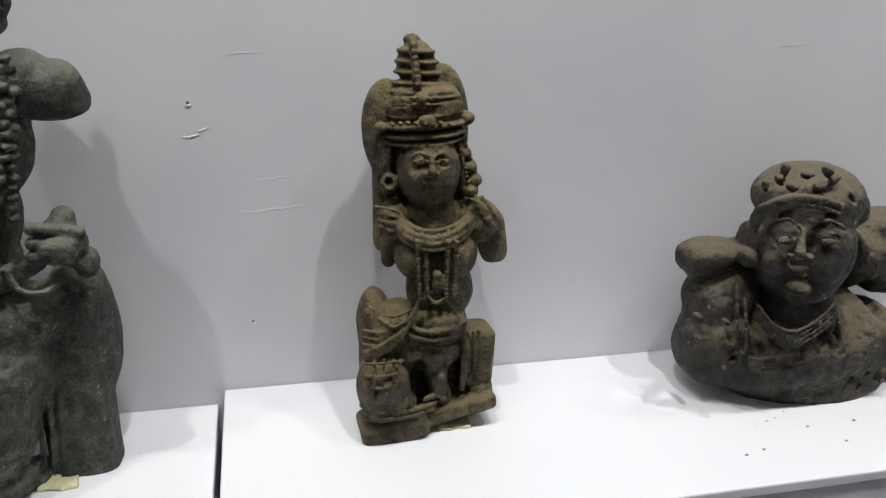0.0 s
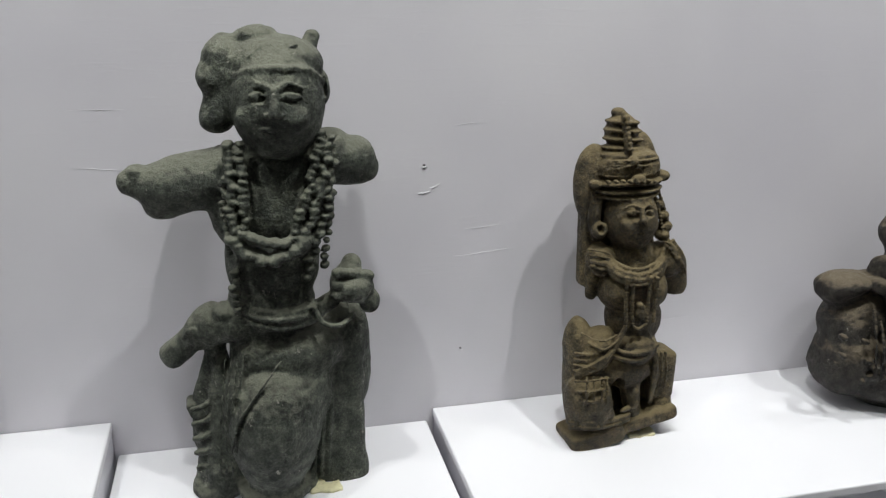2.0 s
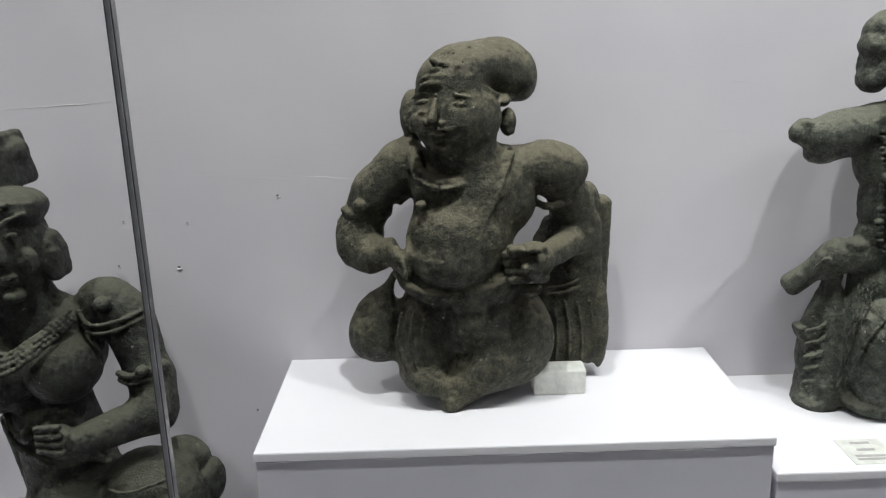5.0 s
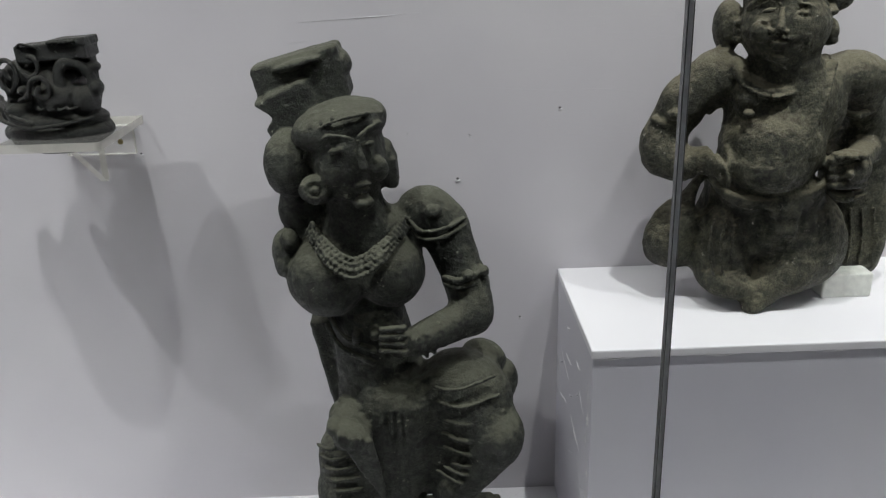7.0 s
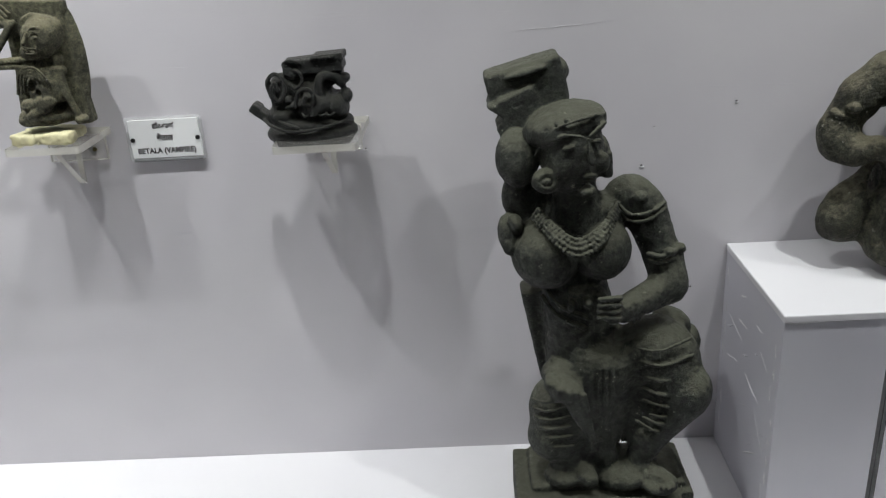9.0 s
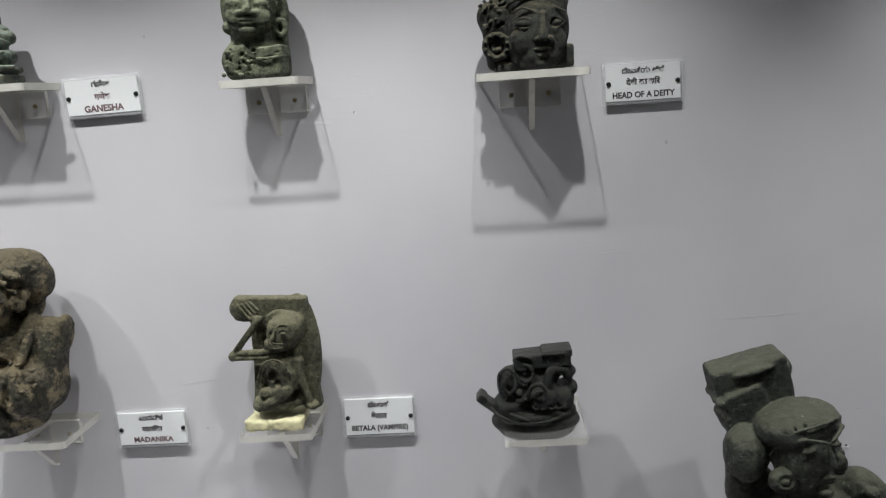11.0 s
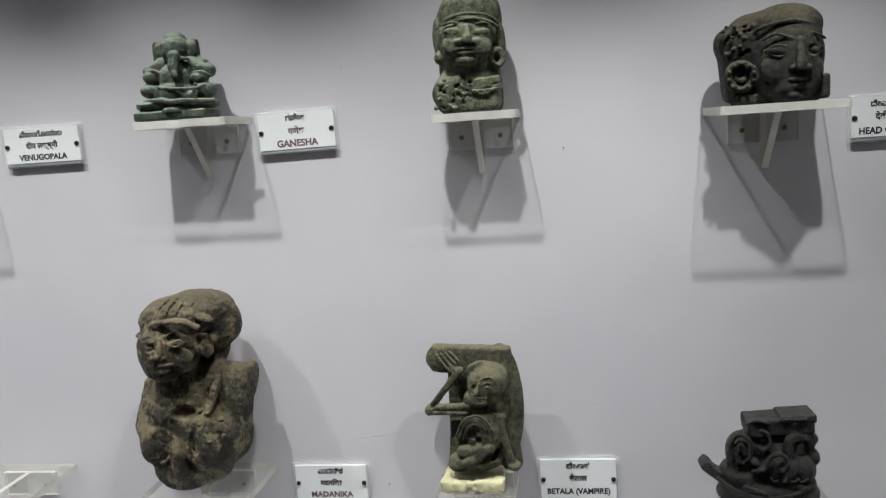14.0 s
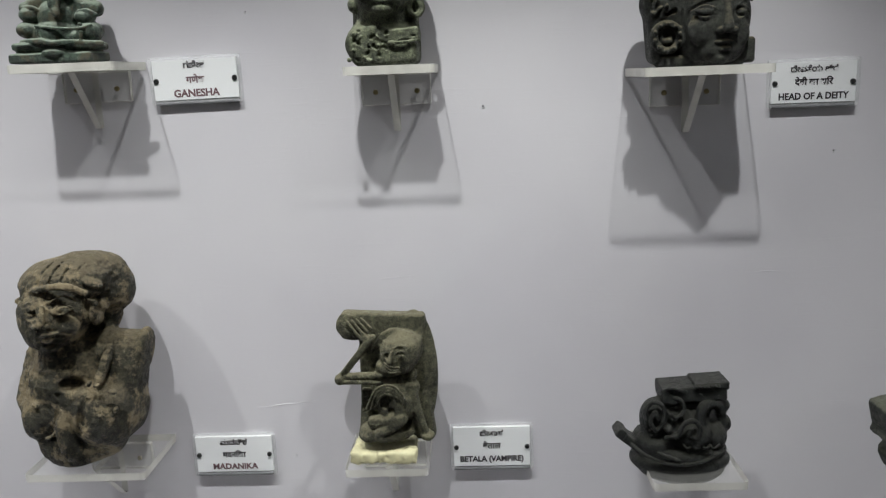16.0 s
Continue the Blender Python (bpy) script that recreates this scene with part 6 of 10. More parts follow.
def turbaned_figure():
    c = Clay(0.0022, 0.0006, 14)
    c.slab(0.1901, 0.045, 0.1327, 0.0481, 0.018, 0.1122, turn=3, edge=0.012, k=0.01)
    c.slab(0.2247, 0.075, 0.1901, 0.0275, 0.018, 0.0769, turn=-2, edge=0.012, k=0.01)
    c.ball(0.2181, 0.07, 0.2571, 0.0190, 0.025, 0.0317)
    c.ball(0.233, 0.04, 0.0821, 0.0145, 0.022, 0.0687)
    c.limb(-0.039, 0.01, 0.1835, 0.0169, -0.0902, 0.01, 0.0867, 0.0347, k=0.012)
    c.ball(-0.0896, 0.015, 0.1016, 0.0355, 0.018, 0.0553, turn=-22.0, k=0.012)
    c.ball(-0.0739, 0.01, 0.0692, 0.0380, 0.02, 0.0206, k=0.012)
    c.ball(-0.0321, 0.015, 0.1412, 0.0156, 0.03, 0.0469, turn=-10.0)
    c.ball(0.0319, -0.025, 0.3968, 0.0578, 0.055, 0.0508, k=0.004)
    c.ball(0.0299, -0.025, 0.3724, 0.0390, 0.048, 0.0227, k=0.008)
    c.ball(-0.0242, 0.03, 0.3935, 0.0193, 0.03, 0.0356, k=0.012)
    c.ball(-0.0202, 0.0, 0.389, 0.0072, 0.02, 0.0159)
    c.ball(-0.0255, -0.015, 0.4012, 0.0057, 0.01, 0.0050, k=0.001)
    c.ball(-0.025, -0.015, 0.3913, 0.0057, 0.01, 0.0050, k=0.001)
    c.ball(-0.0246, -0.015, 0.3815, 0.0057, 0.01, 0.0050, k=0.001)
    c.ball(0.0989, -0.01, 0.3862, 0.0107, 0.02, 0.0186)
    c.ball(0.1002, -0.02, 0.3766, 0.0071, 0.01, 0.0071, k=0.001)
    c.ball(0.0922, -0.02, 0.4138, 0.0092, 0.016, 0.0070)
    c.ball(0.0266, -0.015, 0.441, 0.0464, 0.055, 0.0380, turn=8.0, k=0.012)
    c.ball(0.0898, 0.02, 0.4513, 0.0477, 0.05, 0.0420, turn=-20.0, k=0.012)
    c.ball(0.05, 0.0, 0.4602, 0.0496, 0.05, 0.0298, k=0.012)
    c.ball(0.1196, 0.02, 0.4398, 0.0189, 0.035, 0.0290, k=0.012)
    c.cord(0.0032, (-0.0162, -0.02, 0.4269), (-0.0099, -0.05, 0.4459), (0.0165, -0.062, 0.4496), (0.0543, -0.052, 0.4387), (0.0897, -0.02, 0.4187), k=0.004)
    c.cord(0.0024, (-0.0187, -0.03, 0.4208), (-0.0093, -0.056, 0.4396), (0.0157, -0.066, 0.442), (0.0521, -0.056, 0.4311), k=0.004)
    c.cord(0.0014, (-0.0199, -0.055, 0.4412), (-0.0074, -0.05, 0.4616), (0.0216, -0.03, 0.4773), cut=True, k=0.0012)
    c.cord(0.0014, (-0.0053, -0.055, 0.4454), (0.0058, -0.05, 0.4658), (0.0311, -0.03, 0.479), cut=True, k=0.0012)
    c.cord(0.0014, (0.0093, -0.055, 0.4495), (0.019, -0.05, 0.4699), (0.0405, -0.03, 0.4806), cut=True, k=0.0012)
    c.cord(0.0014, (0.0239, -0.055, 0.4536), (0.0322, -0.05, 0.474), (0.05, -0.03, 0.4823), cut=True, k=0.0012)
    c.cord(0.0014, (0.0384, -0.055, 0.4577), (0.0454, -0.05, 0.4782), (0.0594, -0.03, 0.484), cut=True, k=0.0012)
    c.ball(0.0052, -0.056, 0.4679, 0.0074, 0.007, 0.0054, turn=-40.0, k=0.0015)
    c.ball(0.0188, -0.056, 0.4642, 0.0074, 0.007, 0.0054, turn=-23.0, k=0.0015)
    c.ball(0.0325, -0.056, 0.4605, 0.0074, 0.007, 0.0054, turn=-6.0, k=0.0015)
    c.ball(0.0058, -0.056, 0.4581, 0.0074, 0.007, 0.0054, turn=11.0, k=0.0015)
    c.ball(0.0194, -0.056, 0.4544, 0.0074, 0.007, 0.0054, turn=28.0, k=0.0015)
    c.ball(0.0332, -0.056, 0.4507, 0.0074, 0.007, 0.0054, turn=45.0, k=0.0015)
    c.ball(0.0064, -0.056, 0.4483, 0.0074, 0.007, 0.0054, turn=62.0, k=0.0015)
    c.ball(-0.0128, -0.08, 0.4226, 0.0126, 0.008, 0.0060, turn=10.0, k=0.0015, cut=True)
    c.ball(-0.0109, -0.07400000000000001, 0.4214, 0.0094, 0.006, 0.0040, turn=10.0, k=0.0004)
    c.cord(0.0020, (-0.0231, -0.060000000000000005, 0.4238), (-0.0122, -0.07600000000000001, 0.4327), (0.0072, -0.066, 0.4278), k=0.0012)
    c.cord(0.0011, (-0.0231, -0.07, 0.4212), (-0.0125, -0.07800000000000001, 0.4277), (0.0035, -0.07, 0.4236), k=0.0008)
    c.cord(0.0011, (-0.023, -0.07, 0.4192), (-0.0119, -0.07800000000000001, 0.4172), (0.0037, -0.07, 0.4217), k=0.0008)
    c.ball(0.0333, -0.078, 0.418, 0.0127, 0.008, 0.0060, turn=-12.0, k=0.0015, cut=True)
    c.ball(0.0355, -0.07200000000000001, 0.4169, 0.0094, 0.006, 0.0040, turn=-12.0, k=0.0004)
    c.cord(0.0020, (0.0222, -0.058, 0.4229), (0.034, -0.07400000000000001, 0.4282), (0.0555, -0.064, 0.4196), k=0.0012)
    c.cord(0.0011, (0.0218, -0.068, 0.4203), (0.0337, -0.07600000000000001, 0.4231), (0.0517, -0.068, 0.4154), k=0.0008)
    c.cord(0.0011, (0.022, -0.068, 0.4183), (0.0344, -0.07600000000000001, 0.4126), (0.0519, -0.068, 0.4134), k=0.0008)
    c.limb(0.005, -0.078, 0.4235, 0.0033, 0.0, -0.09, 0.4006, 0.0066, k=0.003)
    c.ball(-0.0046, -0.08, 0.3964, 0.0047, 0.007, 0.0040, k=0.002)
    c.ball(0.0115, -0.08, 0.3953, 0.0047, 0.007, 0.0040, k=0.002)
    c.limb(-0.0008, -0.082, 0.3892, 0.0033, -0.0144, -0.07, 0.3851, 0.0020, k=0.0015)
    c.limb(0.0086, -0.082, 0.3889, 0.0033, 0.033, -0.07, 0.3849, 0.0020, k=0.0015)
    c.ball(0.0057, -0.076, 0.3804, 0.0115, 0.007, 0.0034, k=0.0015)
    c.ball(0.007, -0.073, 0.374, 0.0088, 0.007, 0.0034, k=0.0015)
    c.cord(0.0009, (-0.0069, -0.078, 0.3783), (0.003, -0.085, 0.3782), (0.0187, -0.078, 0.3782), cut=True, k=0.0008)
    c.ball(0.0126, -0.06, 0.3606, 0.0124, 0.014, 0.0062, k=0.005)
    c.ball(-0.0146, -0.064, 0.3952, 0.0136, 0.012, 0.0136, k=0.006)
    c.ball(0.0406, -0.062, 0.3932, 0.0136, 0.012, 0.0136, k=0.006)
    c.limb(0.0387, -0.02, 0.3502, 0.0445, 0.0513, -0.005, 0.3111, 0.0647, k=0.012)
    c.ball(0.0628, 0.01, 0.3231, 0.1113, 0.045, 0.0312, k=0.012)
    c.ball(0.0547, 0.0, 0.2839, 0.0833, 0.062, 0.0654, k=0.012)
    c.ball(0.0329, -0.02, 0.236, 0.0710, 0.07, 0.0666, k=0.012)
    c.ball(0.0392, -0.02, 0.17, 0.0753, 0.058, 0.0339, k=0.012)
    c.ball(0.0229, -0.045, 0.2125, 0.0554, 0.05, 0.0379, k=0.006)
    c.ball(-0.0048, -0.035, 0.3072, 0.0258, 0.025, 0.0244, k=0.012)
    c.ball(0.0671, -0.035, 0.3012, 0.0258, 0.025, 0.0244, k=0.012)
    c.ball(0.0071, -0.098, 0.2245, 0.0055, 0.01, 0.0042, k=0.001, cut=True)
    c.cord(0.0072, (-0.0223, -0.02, 0.3521), (-0.0201, -0.042, 0.3304), (0.0097, -0.056, 0.314), (0.0497, -0.05, 0.3223), (0.0956, -0.015, 0.3513), k=0.005)
    c.beads(0.0035, (-0.0249, -0.05, 0.3247), (-0.009, -0.06, 0.3153), (0.0117, -0.066, 0.3108), (0.0391, -0.062, 0.3163), (0.077, -0.04, 0.334))
    c.cord(0.0028, (0.0943, -0.03, 0.3497), (0.0779, -0.055, 0.3152), (0.0601, -0.07, 0.2761), (0.0332, -0.09, 0.2244), k=0.002)
    c.cord(0.0028, (0.0993, -0.03, 0.3496), (0.0828, -0.055, 0.315), (0.0643, -0.07, 0.2759), (0.0367, -0.09, 0.2243), k=0.002)
    c.cord(0.0028, (0.1043, -0.03, 0.3494), (0.0877, -0.055, 0.3149), (0.0685, -0.07, 0.2758), (0.0402, -0.09, 0.2242), k=0.002)
    c.ball(-0.0175, -0.058, 0.2889, 0.0071, 0.008, 0.0056, k=0.001)
    c.ball(0.0703, -0.055, 0.2869, 0.0113, 0.008, 0.0099, k=0.002)
    c.limb(-0.0411, 0.01, 0.3265, 0.0386, -0.0787, 0.02, 0.292, 0.0332, k=0.012)
    c.limb(-0.0787, 0.02, 0.292, 0.0332, -0.1091, 0.025, 0.2415, 0.0277, k=0.012)
    c.ball(-0.1051, 0.02, 0.2268, 0.0323, 0.035, 0.0353, turn=-15.0, k=0.012)
    c.limb(-0.1089, 0.01, 0.2137, 0.0260, -0.0899, -0.01, 0.2082, 0.0226, k=0.012)
    c.limb(-0.0917, 0.0, 0.2079, 0.0212, -0.0466, -0.03, 0.2221, 0.0191, k=0.012)
    c.ball(-0.0452, -0.04, 0.2171, 0.0190, 0.025, 0.0219, k=0.012)
    c.ball(-0.099, -0.008, 0.2799, 0.0118, 0.012, 0.0089)
    c.cord(0.0045, (-0.1249, 0.012, 0.2706), (-0.1082, 0.0, 0.2626), (-0.0848, 0.01, 0.2496), k=0.004)
    c.ball(-0.0493, -0.0, 0.2492, 0.0090, 0.16, 0.0315, turn=8.0, cut=True, k=0.004)
    c.ball(-0.0519, 0.0, 0.1589, 0.0092, 0.16, 0.0261, turn=-12.0, cut=True, k=0.004)
    c.ball(0.1538, 0.015, 0.3217, 0.0417, 0.042, 0.0358, turn=-12.0, k=0.012)
    c.ball(0.1822, 0.02, 0.32, 0.0284, 0.036, 0.0240, turn=-20.0, k=0.012)
    c.limb(0.1681, 0.02, 0.3107, 0.0345, 0.1826, 0.035, 0.2652, 0.0277, k=0.012)
    c.limb(0.1957, 0.045, 0.2707, 0.0263, 0.2063, 0.04, 0.2198, 0.0234, k=0.012)
    c.limb(0.197, 0.03, 0.2146, 0.0209, 0.1494, -0.03, 0.2081, 0.0177, k=0.012)
    c.ball(0.1457, 0.03, 0.244, 0.0123, 0.04, 0.0354, turn=-8.0, cut=True, k=0.006)
    c.cord(0.0045, (0.1371, 0.0, 0.2753), (0.1565, -0.008, 0.2702), (0.1956, 0.015, 0.2765), k=0.003)
    c.cord(0.0063, (0.1579, -0.02, 0.2013), (0.1978, 0.02, 0.2011), (0.2295, 0.05, 0.2126))
    c.ball(0.1246, -0.06, 0.2095, 0.0302, 0.032, 0.0259, turn=15.0, k=0.012)
    c.limb(0.0906, -0.085, 0.227, 0.0063, 0.1358, -0.075, 0.2287, 0.0071, k=0.0012)
    c.limb(0.0915, -0.085, 0.2161, 0.0063, 0.137, -0.075, 0.2162, 0.0071, k=0.0012)
    c.limb(0.0924, -0.085, 0.2051, 0.0063, 0.1382, -0.075, 0.2037, 0.0071, k=0.0012)
    c.limb(0.0933, -0.085, 0.194, 0.0064, 0.1394, -0.075, 0.191, 0.0071, k=0.0012)
    c.ball(0.0962, -0.085, 0.234, 0.0063, 0.012, 0.0056, k=0.001)
    c.ball(0.1067, -0.085, 0.2337, 0.0063, 0.012, 0.0056, k=0.001)
    c.ball(0.1172, -0.085, 0.2333, 0.0063, 0.012, 0.0056, k=0.001)
    c.ball(0.1277, -0.085, 0.233, 0.0063, 0.012, 0.0056, k=0.001)
    c.ball(0.1222, -0.06, 0.172, 0.0160, 0.02, 0.0102)
    c.ball(0.1125, -0.09, 0.2088, 0.0056, 0.008, 0.0070, k=0.001)
    c.cord(0.0051, (-0.0549, -0.035, 0.2161), (-0.0463, -0.05, 0.1858), (-0.0141, -0.068, 0.1713), (0.0313, -0.073, 0.1677), (0.0808, -0.063, 0.178), (0.1129, -0.05, 0.1996), k=0.004)
    c.cord(0.0036, (-0.0573, -0.04, 0.2099), (-0.0421, -0.055, 0.178), (-0.007, -0.07, 0.1619), (0.0348, -0.075, 0.1591), k=0.003)
    c.ball(-0.0407, -0.045, 0.2032, 0.0110, 0.02, 0.0205, turn=15.0)
    c.cord(0.0029, (-0.0519, -0.05, 0.2312), (-0.0426, -0.068, 0.212), (-0.0394, -0.07, 0.1916), k=0.001)
    c.ball(0.0508, -0.01, 0.1224, 0.0938, 0.058, 0.0576, k=0.012)
    c.ball(-0.013, -0.01, 0.0917, 0.0403, 0.048, 0.0682, turn=-4.0, k=0.012)
    c.ball(-0.0173, -0.02, 0.0458, 0.0404, 0.045, 0.0311, k=0.012)
    c.ball(-0.0079, -0.03, 0.0347, 0.0340, 0.04, 0.0201, turn=-8.0, k=0.012)
    c.ball(-0.0395, 0.005, 0.0701, 0.0237, 0.03, 0.0316, k=0.012)
    c.ball(0.0919, -0.01, 0.0841, 0.0698, 0.055, 0.0714, turn=-12.0, k=0.012)
    c.ball(0.0715, -0.02, 0.0513, 0.0559, 0.05, 0.0372, turn=20.0, k=0.012)
    c.limb(0.0673, -0.03, 0.0639, 0.0383, 0.0167, -0.055, 0.0144, 0.0167, k=0.012)
    c.limb(0.0307, -0.045, 0.0218, 0.0199, 0.0112, -0.06, 0.0061, 0.0091, k=0.012)
    c.slab(0.0421, -0.068, 0.1389, 0.0175, 0.008, 0.0204, turn=2, edge=0.006, k=0.01)
    c.slab(0.0402, -0.07, 0.1573, 0.0217, 0.008, 0.0116, edge=0.005)
    c.ball(0.0058, -0.068, 0.1129, 0.0147, 0.02, 0.0440, turn=-6.0, cut=True, k=0.012)
    c.cord(0.0020, (0.0512, -0.062, 0.1404), (0.0493, -0.066, 0.095), (0.0354, -0.058, 0.0399), k=0.001)
    c.cord(0.0020, (0.072, -0.056, 0.1345), (0.0723, -0.060000000000000005, 0.0919), (0.0598, -0.052000000000000005, 0.043), k=0.001)
    c.cord(0.0020, (0.0931, -0.05, 0.1286), (0.0955, -0.054000000000000006, 0.0888), (0.0844, -0.046, 0.0461), k=0.001)
    c.cord(0.0020, (0.1144, -0.044, 0.1226), (0.1189, -0.048, 0.0857), (0.1091, -0.04, 0.0494), k=0.001)
    c.cord(0.0020, (-0.0486, -0.052, 0.1402), (-0.0562, -0.06, 0.1001), (-0.0451, -0.058, 0.0588), k=0.001)
    c.cord(0.0020, (-0.0323, -0.052, 0.1396), (-0.0399, -0.06, 0.0996), (-0.0316, -0.058, 0.0584), k=0.001)
    c.cord(0.0020, (-0.0161, -0.052, 0.1391), (-0.0236, -0.06, 0.099), (-0.0181, -0.058, 0.0579), k=0.001)
    c.cord(0.0027, (0.1574, 0.022, 0.1452), (0.1891, 0.024, 0.1493), (0.232, 0.04, 0.1678), k=0.001)
    c.cord(0.0027, (0.1582, 0.022, 0.1361), (0.1901, 0.024, 0.1394), (0.2333, 0.04, 0.1562), k=0.001)
    c.cord(0.0019, (0.164, 0.024, 0.1236), (0.1706, 0.025, 0.081), (0.168, 0.024, 0.0342), k=0.001)
    c.cord(0.0019, (0.1814, 0.024, 0.1231), (0.1882, 0.025, 0.0805), (0.1874, 0.024, 0.0336), k=0.001)
    c.cord(0.0019, (0.1988, 0.024, 0.1225), (0.2058, 0.025, 0.0799), (0.2068, 0.024, 0.033), k=0.001)
    c.cord(0.0019, (0.2162, 0.024, 0.1219), (0.2234, 0.025, 0.0793), (0.2262, 0.024, 0.0323), k=0.001)
    c.ball(0.19, 0.03, 0.1663, 0.0094, 0.012, 0.0110)
    c.cord(0.0024, (0.1757, 0.025, 0.1723), (0.1865, 0.02, 0.1588), (0.2038, 0.03, 0.1699), k=0.001)
    return statue(c, (-1.21, 1.215, 0.74), M_OLIVESTONE, "olive grey stone turbaned figure with pot belly on pedestal", "statue", "statue")


turbaned_figure()


def dancing_figure():
    c = Clay(0.0024, 0.0006, 15)
    c.slab(-0.0918, 0.075, 0.7703, 0.0609, 0.035, 0.0376, turn=14, edge=0.008, k=0.006)
    c.slab(-0.1065, 0.07, 0.7314, 0.0406, 0.04, 0.0361, turn=25, edge=0.01, k=0.006)
    c.ball(-0.0514, 0.075, 0.7903, 0.0284, 0.035, 0.0231, k=0.004)
    c.slab(-0.155, 0.07, 0.7157, 0.0145, 0.06, 0.0236, turn=-35, cut=True, k=0.004)
    c.ball(-0.0938, 0.04, 0.7965, 0.0347, 0.012, 0.0069, turn=14.0, k=0.004)
    c.ball(-0.0288, 0.0, 0.6799, 0.0489, 0.058, 0.0669, turn=-4.0, k=0.004)
    c.ball(-0.0408, 0.005, 0.7217, 0.0630, 0.06, 0.0323, turn=14.0, k=0.003)
    c.ball(-0.0614, 0.03, 0.6958, 0.0398, 0.05, 0.0456, k=0.004)
    c.ball(-0.0005, 0.0, 0.7309, 0.0241, 0.045, 0.0225, turn=-10.0, k=0.004)
    c.ball(-0.1113, 0.02, 0.6672, 0.0349, 0.045, 0.0465, k=0.002)
    c.ball(-0.0707, -0.035, 0.6447, 0.0233, 0.018, 0.0201, k=0.001)
    c.ball(-0.071, -0.053, 0.6494, 0.0142, 0.008, 0.0119, cut=True, k=0.001)
    c.ball(-0.0709, -0.043, 0.6468, 0.0072, 0.01, 0.0064, k=0.0008)
    c.slab(0.026, 0.012, 0.656, 0.0083, 0.022, 0.0216, turn=3, edge=0.006)
    c.ball(0.0165, 0.015, 0.6658, 0.0166, 0.03, 0.0332)
    c.cord(0.0024, (-0.0633, -0.045, 0.7075), (-0.0478, -0.058, 0.7187), (-0.0289, -0.066, 0.7201), (-0.0161, -0.066, 0.7156), k=0.0012)
    c.cord(0.0025, (-0.0098, -0.065, 0.7181), (0.0028, -0.055, 0.727), (0.0179, -0.035, 0.7309), k=0.0012)
    c.ball(-0.041, -0.062, 0.7007, 0.0154, 0.006, 0.0062, turn=6.0, k=0.001, cut=True)
    c.ball(-0.0399, -0.056, 0.6993, 0.0109, 0.005, 0.0039, turn=6.0, k=0.0004)
    c.ball(0.0027, -0.05, 0.7067, 0.0093, 0.006, 0.0047, turn=12.0, k=0.001, cut=True)
    c.ball(0.0028, -0.049, 0.7065, 0.0078, 0.005, 0.0039, turn=12.0, k=0.0004)
    c.limb(-0.0116, -0.056, 0.711, 0.0031, -0.0058, -0.06, 0.678, 0.0062, k=0.004)
    c.ball(-0.0088, -0.05, 0.6542, 0.0127, 0.006, 0.0032, turn=6.0, k=0.003)
    c.ball(-0.0088, -0.047, 0.6453, 0.0104, 0.006, 0.0040, turn=6.0, k=0.003)
    c.cord(0.0012, (-0.0221, -0.058, 0.6529), (-0.009, -0.062, 0.6541), (0.005, -0.055, 0.6539), cut=True, k=0.001)
    c.ball(-0.0104, -0.04, 0.6271, 0.0137, 0.014, 0.0097, k=0.005)
    c.ball(-0.0454, -0.045, 0.667, 0.0158, 0.01, 0.0174, k=0.006)
    c.ball(0.0134, -0.036, 0.6697, 0.0112, 0.012, 0.0159, k=0.006)
    c.cord(0.0024, (-0.0863, -0.02, 0.6793), (-0.0705, -0.04, 0.7162), (-0.0393, -0.056, 0.7369), (-0.0037, -0.045, 0.743), (0.0195, -0.02, 0.739), k=0.0015)
    c.cord(0.0013, (-0.0688, -0.045, 0.7218), (-0.077, -0.04, 0.742), (-0.0776, -0.01, 0.7499), cut=True, k=0.001)
    c.cord(0.0013, (-0.0547, -0.045, 0.7257), (-0.0629, -0.04, 0.7459), (-0.0632, -0.01, 0.7523), cut=True, k=0.001)
    c.cord(0.0013, (-0.0405, -0.045, 0.7296), (-0.0488, -0.04, 0.7497), (-0.0489, -0.01, 0.7547), cut=True, k=0.001)
    c.cord(0.0013, (-0.0264, -0.045, 0.7335), (-0.0347, -0.04, 0.7536), (-0.0346, -0.01, 0.7571), cut=True, k=0.001)
    c.cord(0.0013, (-0.0124, -0.045, 0.7374), (-0.0207, -0.04, 0.7574), (-0.0203, -0.01, 0.7595), cut=True, k=0.001)
    c.cord(0.0013, (0.0017, -0.045, 0.7412), (-0.0067, -0.04, 0.7613), (-0.006, -0.01, 0.7618), cut=True, k=0.001)
    c.limb(-0.0277, 0.01, 0.6228, 0.0369, -0.0205, 0.02, 0.5669, 0.0481, k=0.012)
    c.slab(-0.1157, 0.06, 0.6007, 0.0105, 0.03, 0.0437, turn=4, edge=0.01)
    c.ball(-0.0296, 0.035, 0.526, 0.0924, 0.06, 0.0704, k=0.012)
    c.ball(-0.0066, 0.03, 0.572, 0.0691, 0.045, 0.0328, turn=-8.0, k=0.012)
    c.ball(-0.0694, 0.0, 0.5103, 0.0569, 0.06, 0.0569, turn=12.0, k=0.006)
    c.ball(0.0172, 0.0, 0.5163, 0.0491, 0.058, 0.0517, turn=-5.0, k=0.006)
    c.ball(-0.096, 0.045, 0.5949, 0.0416, 0.035, 0.0433, k=0.012)
    c.ball(-0.1254, 0.02, 0.5394, 0.0208, 0.035, 0.0346, turn=8.0)
    c.ball(-0.1276, 0.0, 0.5301, 0.0137, 0.02, 0.0188, k=0.003)
